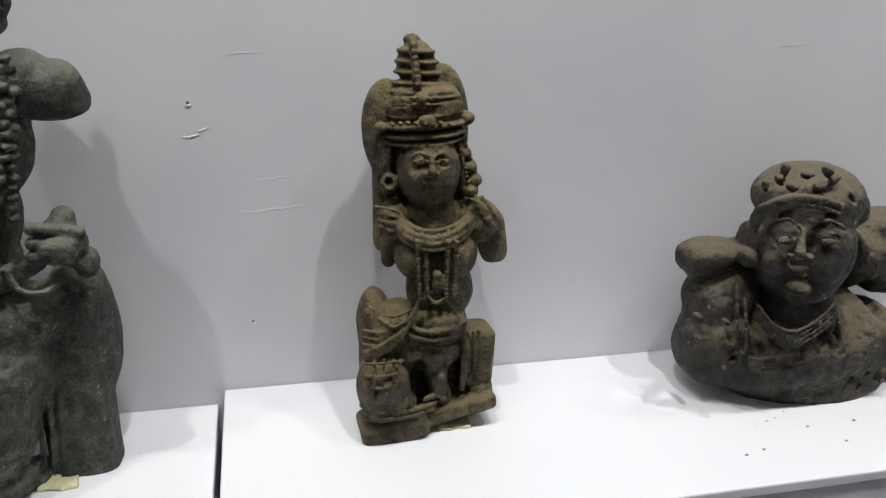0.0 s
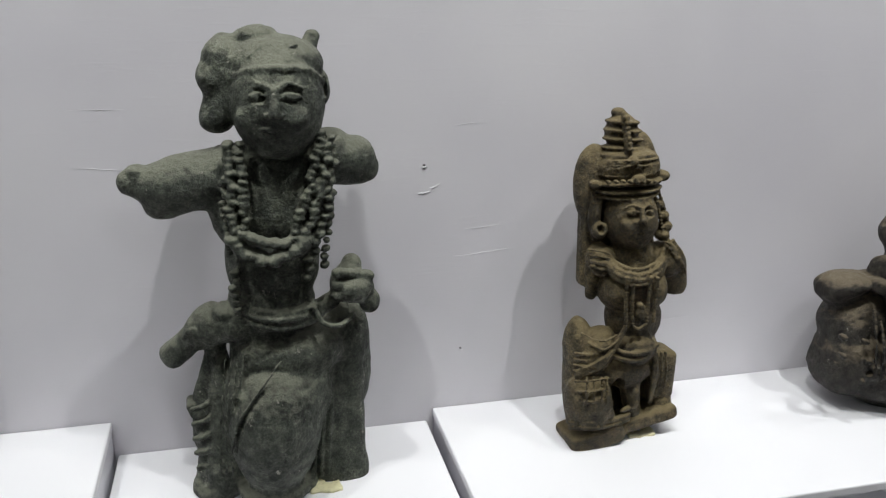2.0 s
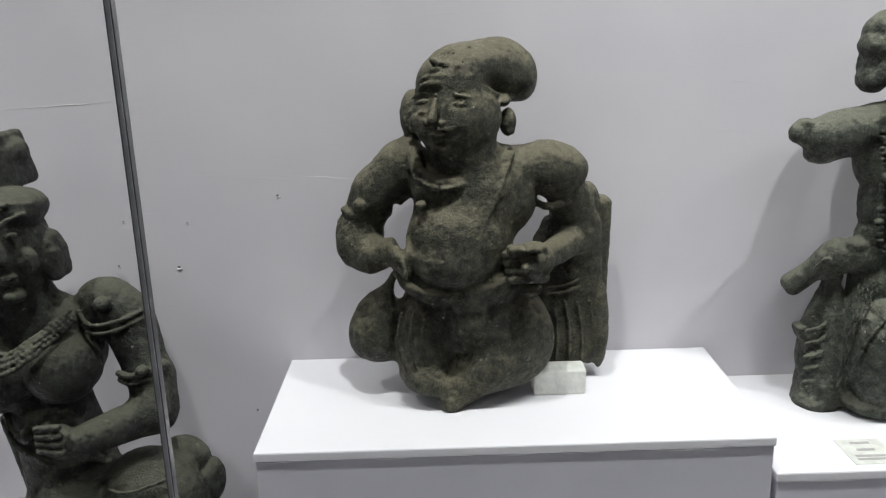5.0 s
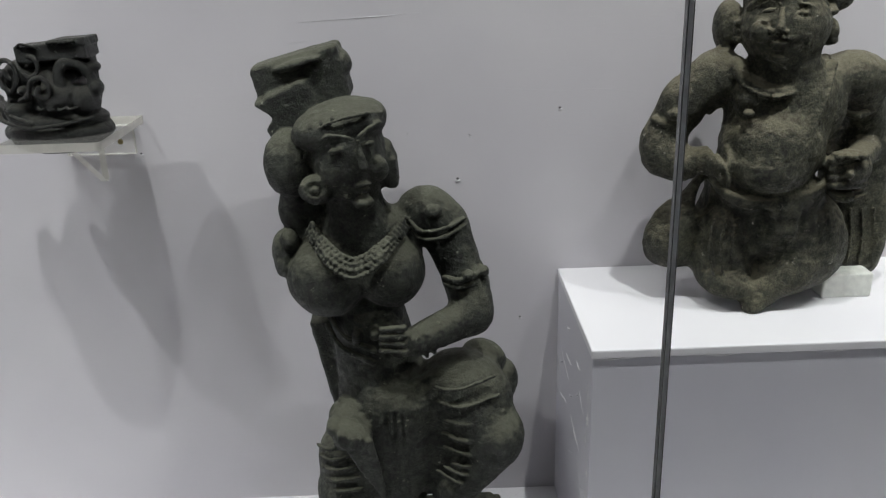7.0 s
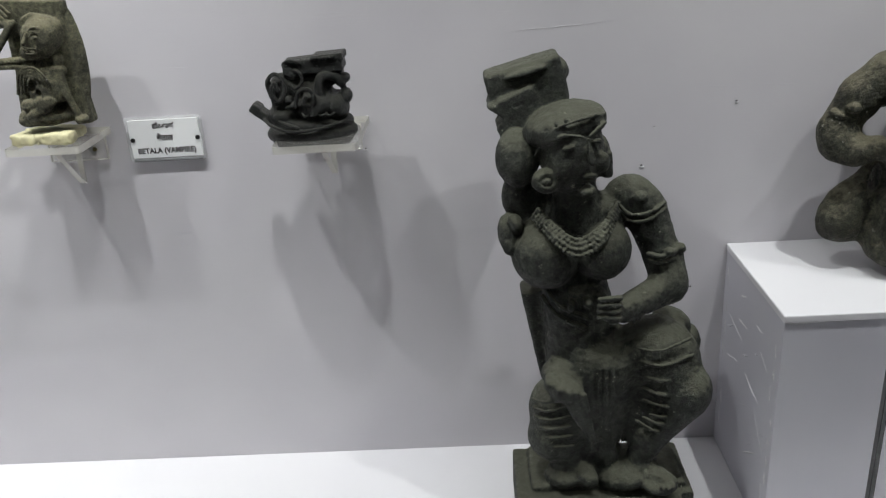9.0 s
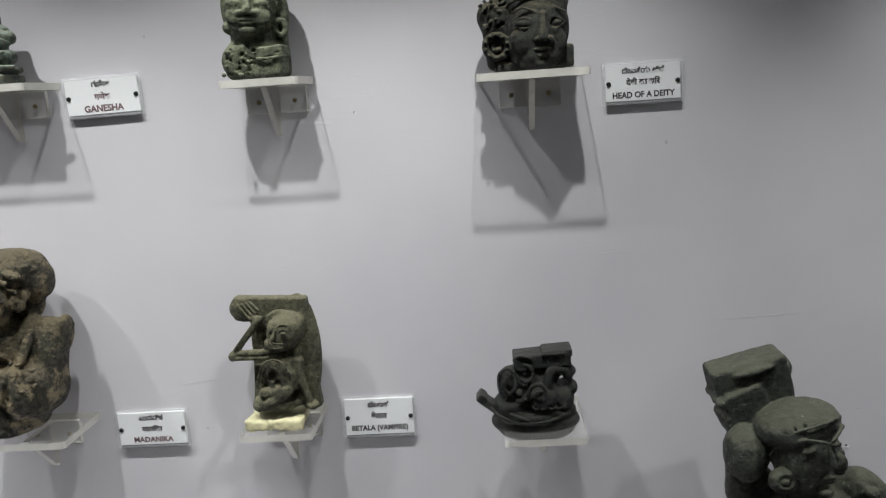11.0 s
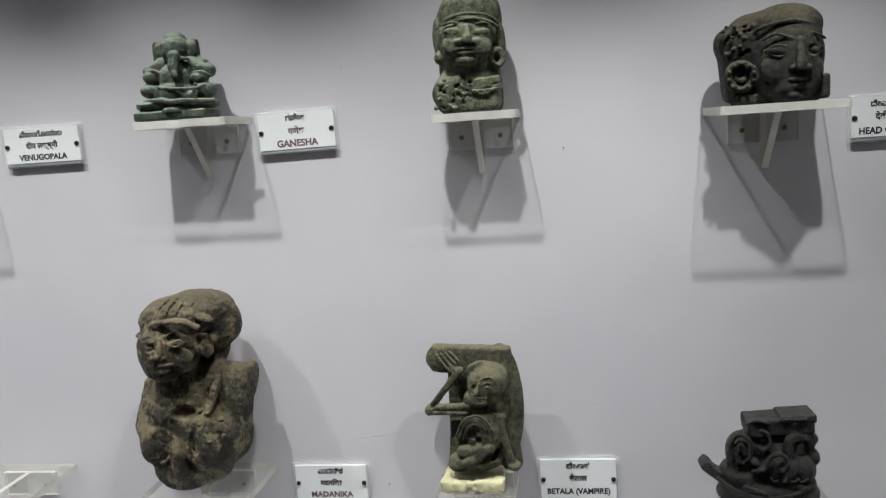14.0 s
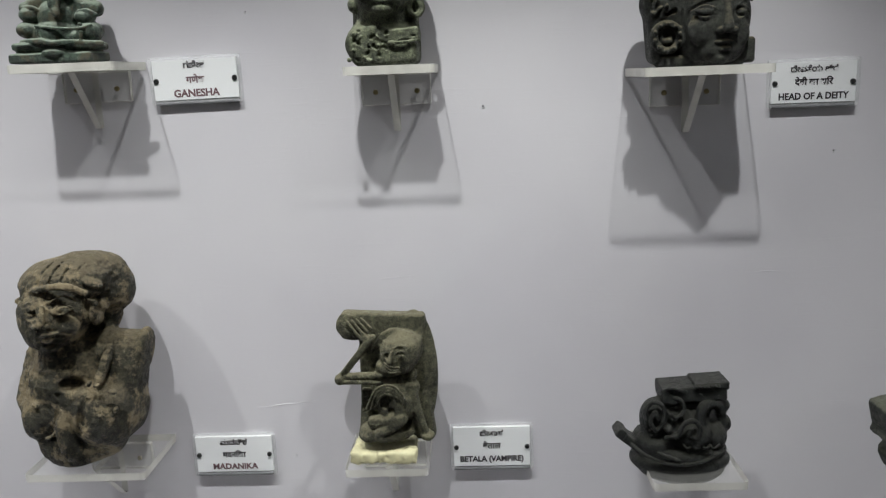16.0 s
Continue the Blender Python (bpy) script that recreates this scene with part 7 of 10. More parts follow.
    c.ball(-0.1178, 0.0, 0.5636, 0.0118, 0.02, 0.0169, turn=20.0, k=0.002)
    c.beads(0.0042, (-0.0827, -0.015, 0.5926), (-0.0537, -0.052, 0.57), (-0.0237, -0.06, 0.5556), (0.0117, -0.052, 0.5749), (0.0411, -0.01, 0.5946), gap=1.75)
    c.beads(0.0042, (-0.0854, -0.015, 0.588), (-0.055, -0.057999999999999996, 0.5644), (-0.0243, -0.066, 0.55), (0.0118, -0.057999999999999996, 0.5692), (0.0427, -0.01, 0.5906), gap=1.75)
    c.beads(0.0042, (-0.0882, -0.015, 0.583), (-0.0563, -0.064, 0.558), (-0.0249, -0.072, 0.5436), (0.0119, -0.064, 0.5627), (0.0444, -0.01, 0.5861), gap=1.75)
    c.beads(0.0042, (-0.091, -0.015, 0.5774), (-0.0577, -0.068, 0.5501), (-0.0254, -0.076, 0.5356), (0.0122, -0.068, 0.5546), (0.046, -0.01, 0.5813), gap=1.75)
    c.ball(0.0728, 0.04, 0.5826, 0.0452, 0.036, 0.0400, turn=-25.0, k=0.012)
    c.limb(0.0946, 0.04, 0.5633, 0.0358, 0.1249, 0.02, 0.4803, 0.0292, k=0.012)
    c.limb(0.1248, 0.02, 0.4851, 0.0292, 0.129, 0.0, 0.4452, 0.0273, k=0.012)
    c.ball(0.1325, 0.005, 0.4496, 0.0283, 0.03, 0.0318, k=0.012)
    c.limb(0.1273, 0.0, 0.4405, 0.0274, 0.0475, -0.05, 0.4272, 0.0214, k=0.012)
    c.ball(0.0277, -0.06, 0.4329, 0.0203, 0.022, 0.0237, turn=15.0)
    c.limb(0.0056, -0.075, 0.4592, 0.0050, 0.0358, -0.08, 0.4632, 0.0058, k=0.001)
    c.limb(0.0054, -0.075, 0.4492, 0.0050, 0.0357, -0.08, 0.4514, 0.0058, k=0.001)
    c.limb(0.0052, -0.075, 0.4392, 0.0050, 0.0356, -0.08, 0.4396, 0.0058, k=0.001)
    c.limb(0.005, -0.075, 0.4291, 0.0050, 0.0355, -0.08, 0.4276, 0.0059, k=0.001)
    c.beads(0.0036, (0.0453, 0.005, 0.5882), (0.0622, -0.008, 0.5736), (0.0937, -0.006, 0.5748), (0.1235, 0.02, 0.5812), gap=1.5)
    c.beads(0.0036, (0.0452, 0.005, 0.5767), (0.0621, -0.008, 0.5622), (0.0938, -0.006, 0.5633), (0.1236, 0.02, 0.5705), gap=1.5)
    c.ball(0.0802, 0.0, 0.5981, 0.0118, 0.012, 0.0101, k=0.001)
    c.cord(0.0044, (0.0935, -0.01, 0.5045), (0.1164, -0.018, 0.5025), (0.1509, 0.01, 0.5059), k=0.0012)
    c.cord(0.0035, (0.0936, -0.01, 0.4953), (0.1165, -0.018, 0.4924), (0.1511, 0.01, 0.4938), k=0.0012)
    c.ball(0.1256, -0.014, 0.5086, 0.0094, 0.01, 0.0077)
    c.ball(0.1481, 0.005, 0.5069, 0.0078, 0.012, 0.0087)
    c.cord(0.0034, (0.0546, -0.062, 0.4358), (0.0586, -0.064, 0.4235), (0.0647, -0.05, 0.4053), k=0.001)
    c.cord(0.0035, (0.0637, -0.058, 0.4428), (0.0693, -0.06, 0.4275), (0.0749, -0.045, 0.4081), k=0.001)
    c.limb(-0.0194, 0.03, 0.4369, 0.0541, -0.0042, 0.03, 0.3248, 0.0652, k=0.012)
    c.ball(-0.0114, 0.0, 0.42, 0.0426, 0.03, 0.0373, k=0.006)
    c.slab(-0.0723, 0.07, 0.3356, 0.0210, 0.03, 0.0905, turn=11, edge=0.008, k=0.01)
    c.slab(-0.0201, 0.065, 0.1744, 0.0398, 0.03, 0.1094, turn=8, edge=0.01, k=0.01)
    c.ball(-0.0229, -0.03, 0.4602, 0.0189, 0.02, 0.0120, turn=20.0, cut=True, k=0.004)
    c.ball(0.0047, -0.03, 0.4622, 0.0103, 0.02, 0.0086, cut=True, k=0.003)
    c.cord(0.0039, (-0.0765, 0.0, 0.4337), (-0.0546, -0.02, 0.4075), (-0.0119, -0.03, 0.3872), k=0.0015)
    c.cord(0.0035, (-0.0723, 0.0, 0.4478), (-0.0497, -0.024, 0.4253), (-0.0074, -0.034, 0.4062), k=0.0015)
    c.ball(-0.0325, -0.03, 0.4298, 0.0069, 0.012, 0.0104)
    c.ball(-0.0067, -0.035, 0.4351, 0.0078, 0.012, 0.0103)
    c.cord(0.0036, (-0.0629, -0.02, 0.3134), (-0.0279, -0.032, 0.3023), (0.0172, -0.035, 0.3163), (0.0731, -0.02, 0.3452), k=0.0015)
    c.cord(0.0036, (-0.0624, -0.02, 0.3256), (-0.0273, -0.03, 0.3165), (0.0175, -0.034, 0.3309), (0.0686, -0.02, 0.3605), k=0.0015)
    c.ball(0.0224, 0.02, 0.2968, 0.0934, 0.05, 0.0672, k=0.012)
    c.ball(0.1488, 0.05, 0.3471, 0.0357, 0.03, 0.0282, turn=-30.0, k=0.002)
    c.ball(0.1736, 0.05, 0.3034, 0.0267, 0.03, 0.0400, turn=-15.0, k=0.002)
    c.ball(0.1174, 0.0, 0.3065, 0.0718, 0.055, 0.0690, turn=-30.0, k=0.012)
    c.limb(0.108, 0.0, 0.3226, 0.0604, 0.1542, -0.03, 0.2631, 0.0439, k=0.012)
    c.ball(0.1588, -0.03, 0.2628, 0.0429, 0.05, 0.0384, turn=30.0, k=0.012)
    c.limb(0.1546, -0.03, 0.2473, 0.0404, 0.0953, -0.03, 0.1589, 0.0254, k=0.012)
    c.limb(0.0952, -0.03, 0.17, 0.0263, 0.086, -0.03, 0.1143, 0.0229, k=0.012)
    c.cord(0.0028, (0.0734, -0.05, 0.3555), (0.1062, -0.064, 0.3576), (0.1576, -0.045, 0.3672), k=0.0025)
    c.cord(0.0028, (0.076, -0.05, 0.3305), (0.1118, -0.064, 0.3297), (0.1646, -0.045, 0.3371), k=0.0025)
    c.cord(0.0029, (0.0788, -0.05, 0.3052), (0.1175, -0.064, 0.3004), (0.1717, -0.045, 0.3096), k=0.0025)
    c.cord(0.0029, (0.0815, -0.05, 0.2795), (0.1233, -0.064, 0.2725), (0.179, -0.045, 0.2805), k=0.0025)
    c.cord(0.0029, (0.0843, -0.05, 0.2565), (0.1291, -0.064, 0.2494), (0.1863, -0.045, 0.2508), k=0.0025)
    c.cord(0.0028, (0.0728, -0.055, 0.2203), (0.1087, -0.06, 0.1996), (0.1398, -0.04, 0.2062), k=0.002)
    c.cord(0.0028, (0.0837, -0.055, 0.2259), (0.1177, -0.06, 0.214), (0.1505, -0.04, 0.2248), k=0.002)
    c.cord(0.0027, (0.0946, -0.055, 0.2315), (0.1265, -0.06, 0.2282), (0.161, -0.04, 0.2433), k=0.002)
    c.ball(-0.0477, -0.01, 0.2167, 0.0562, 0.055, 0.0674, turn=10.0, k=0.012)
    c.ball(-0.0687, -0.02, 0.1749, 0.0395, 0.045, 0.0395, turn=20.0, k=0.012)
    c.limb(-0.0593, -0.02, 0.1743, 0.0395, -0.0311, -0.02, 0.1065, 0.0259, k=0.012)
    c.cord(0.0026, (-0.1004, -0.035, 0.2601), (-0.08, -0.062, 0.2686), (-0.0444, -0.07, 0.2812), k=0.0025)
    c.cord(0.0027, (-0.0986, -0.035, 0.242), (-0.0781, -0.062, 0.2508), (-0.0424, -0.07, 0.2626), k=0.0025)
    c.cord(0.0027, (-0.0967, -0.035, 0.2237), (-0.0762, -0.062, 0.2329), (-0.0403, -0.07, 0.2438), k=0.0025)
    c.cord(0.0027, (-0.0949, -0.035, 0.2052), (-0.0743, -0.062, 0.2147), (-0.0383, -0.07, 0.2248), k=0.0025)
    c.cord(0.0027, (-0.093, -0.035, 0.1865), (-0.0724, -0.062, 0.1964), (-0.0362, -0.07, 0.2056), k=0.0025)
    c.cord(0.0027, (-0.0911, -0.035, 0.1676), (-0.0704, -0.062, 0.1779), (-0.0341, -0.07, 0.1861), k=0.0025)
    c.limb(-0.059, -0.02, 0.2977, 0.0236, -0.052, -0.055, 0.2913, 0.0213, k=0.012)
    c.ball(-0.044, -0.07, 0.2943, 0.0281, 0.024, 0.0193, turn=-15.0, k=0.012)
    c.limb(-0.0575, -0.085, 0.304, 0.0069, -0.0247, -0.085, 0.2376, 0.0053, k=0.0012)
    c.limb(-0.0455, -0.085, 0.3002, 0.0069, -0.0179, -0.085, 0.2268, 0.0053, k=0.0012)
    c.limb(-0.0335, -0.085, 0.2963, 0.0069, -0.011, -0.085, 0.2158, 0.0053, k=0.0012)
    c.limb(-0.0214, -0.085, 0.2925, 0.0070, -0.0041, -0.085, 0.2047, 0.0054, k=0.0012)
    c.ball(-0.0694, -0.06, 0.3054, 0.0123, 0.02, 0.0123)
    c.limb(0.0158, 0.0, 0.2974, 0.0645, 0.0077, 0.0, 0.1221, 0.0446, k=0.012)
    c.limb(0.0419, -0.01, 0.2591, 0.0278, 0.0252, -0.02, 0.1346, 0.0229, k=0.012)
    c.ball(0.0758, 0.0, 0.2295, 0.0583, 0.042, 0.0828, k=0.012)
    c.cord(0.0032, (0.0042, -0.06, 0.3207), (0.0044, -0.062, 0.2504), (0.0019, -0.05, 0.1623), cut=True, k=0.002)
    c.cord(0.0032, (0.0156, -0.06, 0.3199), (0.0142, -0.062, 0.2497), (0.0093, -0.05, 0.1618), cut=True, k=0.002)
    c.cord(0.0032, (0.027, -0.06, 0.3192), (0.0241, -0.062, 0.2491), (0.0168, -0.05, 0.1613), cut=True, k=0.002)
    c.cord(0.0032, (0.0385, -0.06, 0.3184), (0.034, -0.062, 0.2484), (0.0242, -0.05, 0.1608), cut=True, k=0.002)
    c.ball(0.0488, 0.0, 0.1536, 0.0077, 0.14, 0.0144, turn=10.0, cut=True, k=0.003)
    c.limb(-0.0281, -0.02, 0.1097, 0.0240, -0.0057, -0.06, 0.1084, 0.0159, k=0.012)
    c.ball(-0.0436, -0.03, 0.0984, 0.0363, 0.035, 0.0191, k=0.012)
    c.limb(0.0812, -0.03, 0.1124, 0.0238, 0.127, -0.07, 0.1004, 0.0168, k=0.012)
    c.ball(0.0607, -0.04, 0.098, 0.0495, 0.035, 0.0228, turn=6.0, k=0.012)
    c.ball(0.11, -0.06, 0.0942, 0.0320, 0.03, 0.0151, turn=-10.0)
    c.ball(0.115, -0.085, 0.1045, 0.0046, 0.01, 0.0046, k=0.001)
    c.ball(0.1233, -0.085, 0.1061, 0.0046, 0.01, 0.0046, k=0.001)
    c.ball(0.1316, -0.085, 0.1078, 0.0046, 0.01, 0.0046, k=0.001)
    c.slab(0.022, 0.0, 0.036, 0.154, 0.086, 0.038, edge=0.007)
    c.slab(0.022, -0.03, 0.034, 0.118, 0.075, 0.036, edge=0.006)
    c.slab(0.03, 0.01, 0.078, 0.135, 0.062, 0.012, edge=0.010, k=0.008)
    c.slab(-0.128, -0.085, 0.04, 0.02, 0.022, 0.06, edge=0.003, cut=True)
    c.slab(0.172, -0.085, 0.04, 0.02, 0.022, 0.06, edge=0.003, cut=True)
    c.slab(0.03, -0.104, 0.03, 0.09, 0.004, 0.003, edge=0.001, cut=True)
    return statue(c, (-1.73, 1.15, 0.312), M_DARKSTONE, "dark green stone dancing woman figure on notched stone base", "statue", "statue")


dancing_figure()


def crusted_bust():
    c = Clay(0.0017, 0.0008, 16)
    c.ball(-0.0255, -0.03, 0.2516, 0.0520, 0.045, 0.0503, turn=8.0, k=0.012)
    c.ball(-0.0336, -0.035, 0.2227, 0.0319, 0.036, 0.0202, turn=12.0, k=0.012)
    c.ball(-0.0124, -0.01, 0.2966, 0.0676, 0.05, 0.0355, turn=4.0, k=0.012)
    c.ball(0.0263, 0.025, 0.2787, 0.0452, 0.04, 0.0452, k=0.012)
    c.ball(0.0226, 0.02, 0.3039, 0.0414, 0.04, 0.0276, k=0.012)
    c.ball(0.047, 0.025, 0.28, 0.0226, 0.03, 0.0347, turn=15.0, k=0.012)
    c.ball(0.0114, 0.0, 0.3172, 0.0339, 0.035, 0.0187, k=0.012)
    c.ball(0.067, 0.02, 0.2807, 0.0069, 0.014, 0.0121)
    c.ball(0.0189, 0.03, 0.2343, 0.0299, 0.03, 0.0316, k=0.012)
    c.beads(0.0054, (-0.0749, -0.03, 0.2717), (-0.0318, -0.06, 0.2935), (0.0127, -0.076, 0.3029), (0.0379, -0.066, 0.2917), (0.0429, -0.04, 0.2656), gap=1.3)
    c.cord(0.0017, (-0.0305, -0.058, 0.298), (-0.0258, -0.05, 0.3145), (-0.0176, -0.03, 0.3268), cut=True, k=0.0015)
    c.cord(0.0017, (-0.0136, -0.058, 0.2993), (-0.009, -0.05, 0.3141), (-0.0022, -0.03, 0.3264), cut=True, k=0.0015)
    c.cord(0.0017, (0.0034, -0.058, 0.3006), (0.0078, -0.05, 0.3136), (0.0131, -0.03, 0.326), cut=True, k=0.0015)
    c.cord(0.0017, (0.0203, -0.058, 0.3018), (0.0245, -0.05, 0.3132), (0.0284, -0.03, 0.3256), cut=True, k=0.0015)
    c.cord(0.0017, (0.0372, -0.058, 0.3031), (0.0413, -0.05, 0.3128), (0.0436, -0.03, 0.3252), cut=True, k=0.0015)
    c.ball(0.0124, -0.08, 0.2714, 0.0160, 0.007, 0.0072, turn=10.0, k=0.0015, cut=True)
    c.ball(0.0091, -0.074, 0.269, 0.0121, 0.005, 0.0048, turn=10.0, k=0.0004)
    c.cord(0.0021, (-0.0137, -0.06699999999999999, 0.2756), (0.012, -0.075, 0.2883), (0.0275, -0.065, 0.2783), k=0.0015)
    c.cord(0.0013, (-0.0083, -0.073, 0.267), (0.0122, -0.078, 0.2775), (0.0256, -0.073, 0.2721), k=0.0008)
    c.cord(0.0013, (-0.0085, -0.073, 0.2654), (0.0104, -0.078, 0.2634), (0.0254, -0.073, 0.2705), k=0.0008)
    c.ball(-0.0386, -0.07100000000000001, 0.2609, 0.0097, 0.007, 0.0073, turn=10.0, k=0.0015, cut=True)
    c.ball(-0.0422, -0.065, 0.2585, 0.0073, 0.005, 0.0049, turn=10.0, k=0.0004)
    c.cord(0.0021, (-0.0585, -0.058, 0.2658), (-0.039, -0.066, 0.278), (-0.0306, -0.056, 0.2672), k=0.0015)
    c.cord(0.0013, (-0.053, -0.064, 0.2572), (-0.0389, -0.069, 0.2671), (-0.0323, -0.064, 0.2609), k=0.0008)
    c.cord(0.0013, (-0.0533, -0.064, 0.2555), (-0.0408, -0.069, 0.2528), (-0.0325, -0.064, 0.2593), k=0.0008)
    c.limb(-0.0189, -0.074, 0.2717, 0.0032, -0.0199, -0.084, 0.2495, 0.0064, k=0.003)
    c.ball(-0.0323, -0.076, 0.2441, 0.0049, 0.006, 0.0040, k=0.002)
    c.ball(-0.0159, -0.077, 0.2441, 0.0048, 0.006, 0.0040, k=0.002)
    c.ball(-0.0163, -0.073, 0.2311, 0.0146, 0.006, 0.0033, turn=10.0, k=0.002)
    c.ball(-0.018, -0.07, 0.2235, 0.0114, 0.006, 0.0041, turn=10.0, k=0.002)
    c.cord(0.0011, (-0.032, -0.073, 0.2272), (-0.0134, -0.079, 0.2295), (0.0023, -0.073, 0.2324), cut=True, k=0.001)
    c.ball(-0.0237, -0.058, 0.2079, 0.0132, 0.012, 0.0066, k=0.005)
    c.ball(0.0107, -0.062, 0.2426, 0.0163, 0.012, 0.0147, k=0.006)
    c.ball(-0.0529, -0.055, 0.2376, 0.0116, 0.012, 0.0132, k=0.006)
    c.ball(0.0335, -0.02, 0.2493, 0.0084, 0.02, 0.0202)
    c.ball(0.0396, -0.01, 0.2579, 0.0085, 0.016, 0.0102)
    c.ball(0.0455, -0.045, 0.283, 0.0090, 0.02, 0.0082, cut=True, k=0.003)
    c.ball(0.041, -0.04, 0.2996, 0.0165, 0.012, 0.0066, turn=-25.0, k=0.002)
    c.limb(-0.0275, -0.005, 0.1957, 0.0397, -0.0269, 0.0, 0.1487, 0.0576, k=0.012)
    c.ball(-0.0212, 0.0, 0.1072, 0.0807, 0.05, 0.0772, k=0.012)
    c.ball(-0.0218, 0.0, 0.1532, 0.0697, 0.045, 0.0349, k=0.012)
    c.limb(-0.0798, 0.005, 0.1782, 0.0157, -0.0907, -0.005, 0.1102, 0.0228, k=0.012)
    c.ball(-0.0699, -0.015, 0.0907, 0.0296, 0.038, 0.0453, turn=-4.0, k=0.012)
    c.ball(-0.0665, -0.02, 0.0556, 0.0140, 0.022, 0.0157)
    c.ball(0.0277, -0.02, 0.094, 0.0501, 0.048, 0.0570, turn=8.0, k=0.012)
    c.limb(0.0396, 0.01, 0.1807, 0.0349, 0.0685, 0.02, 0.1797, 0.0281, k=0.012)
    c.ball(0.0495, 0.01, 0.1485, 0.0385, 0.036, 0.0455, k=0.012)
    c.ball(0.0575, 0.005, 0.1041, 0.0263, 0.034, 0.0544, k=0.012)
    c.ball(0.0807, 0.02, 0.1758, 0.0140, 0.03, 0.0368, turn=-12.0)
    c.slab(0.1004, 0.02, 0.1755, 0.0088, 0.05, 0.0438, turn=-10, cut=True, k=0.003)
    c.ball(-0.0023, -0.06, 0.1457, 0.0200, 0.026, 0.0125, cut=True, k=0.005)
    c.ball(-0.0257, -0.036, 0.0739, 0.0154, 0.028, 0.0498, turn=4.0, k=0.003)
    c.limb(0.0161, -0.062, 0.1347, 0.0050, 0.0029, -0.055, 0.0744, 0.0051, cut=True, k=0.003)
    c.limb(-0.0252, -0.058, 0.1294, 0.0042, -0.0376, -0.05, 0.0637, 0.0043, cut=True, k=0.003)
    c.ball(0.0155, -0.066, 0.0922, 0.0058, 0.012, 0.0133, cut=True, k=0.002)
    c.cord(0.0050, (0.0483, -0.026, 0.1964), (0.0438, -0.04, 0.1703), (0.0364, -0.05, 0.1502), k=0.006)
    c.ball(-0.0313, -0.005, 0.0346, 0.0548, 0.04, 0.0318, k=0.012)
    c.ball(-0.0309, -0.01, 0.0179, 0.0406, 0.032, 0.0141)
    c.ball(0.0141, -0.01, 0.0382, 0.0351, 0.034, 0.0211, k=0.012)
    c.ball(0.0409, -0.064, 0.1507, 0.0052, 0.007, 0.0027, turn=4.0, k=0.002)
    c.ball(0.0221, -0.064, 0.1261, 0.0026, 0.007, 0.0039, turn=-43.0, k=0.002, cut=True)
    c.ball(0.0414, -0.064, 0.1033, 0.0030, 0.007, 0.0032, turn=13.0, k=0.002)
    c.ball(0.054, -0.064, 0.1334, 0.0065, 0.007, 0.0026, turn=36.0, k=0.002, cut=True)
    c.ball(0.0305, -0.064, 0.1532, 0.0038, 0.007, 0.0052, turn=-32.0, k=0.002)
    c.ball(0.0578, -0.064, 0.135, 0.0048, 0.007, 0.0027, turn=-44.0, k=0.002, cut=True)
    c.ball(0.0599, -0.064, 0.1311, 0.0038, 0.007, 0.0044, turn=-5.0, k=0.002, cut=True)
    c.ball(0.0645, -0.064, 0.112, 0.0035, 0.007, 0.0044, turn=3.0, k=0.002)
    c.ball(0.0639, -0.064, 0.1408, 0.0065, 0.007, 0.0029, turn=-8.0, k=0.002)
    c.ball(-0.0603, -0.05, 0.1146, 0.0027, 0.007, 0.0048, turn=26.0, k=0.002)
    c.ball(-0.031, -0.05, 0.1313, 0.0049, 0.007, 0.0045, turn=8.0, k=0.002)
    c.ball(-0.0403, -0.05, 0.0692, 0.0042, 0.007, 0.0048, turn=-44.0, k=0.002)
    c.ball(-0.0482, -0.05, 0.0645, 0.0054, 0.007, 0.0035, turn=-11.0, k=0.002)
    c.ball(-0.0648, -0.05, 0.1173, 0.0031, 0.007, 0.0029, turn=-44.0, k=0.002)
    return statue(c, (-3.07, 1.25, 1.03), M_BUFFSTONE, "buff crusted stone bust of bound-haired woman on acrylic wall shelf", "statue", "statue")


crusted_bust()


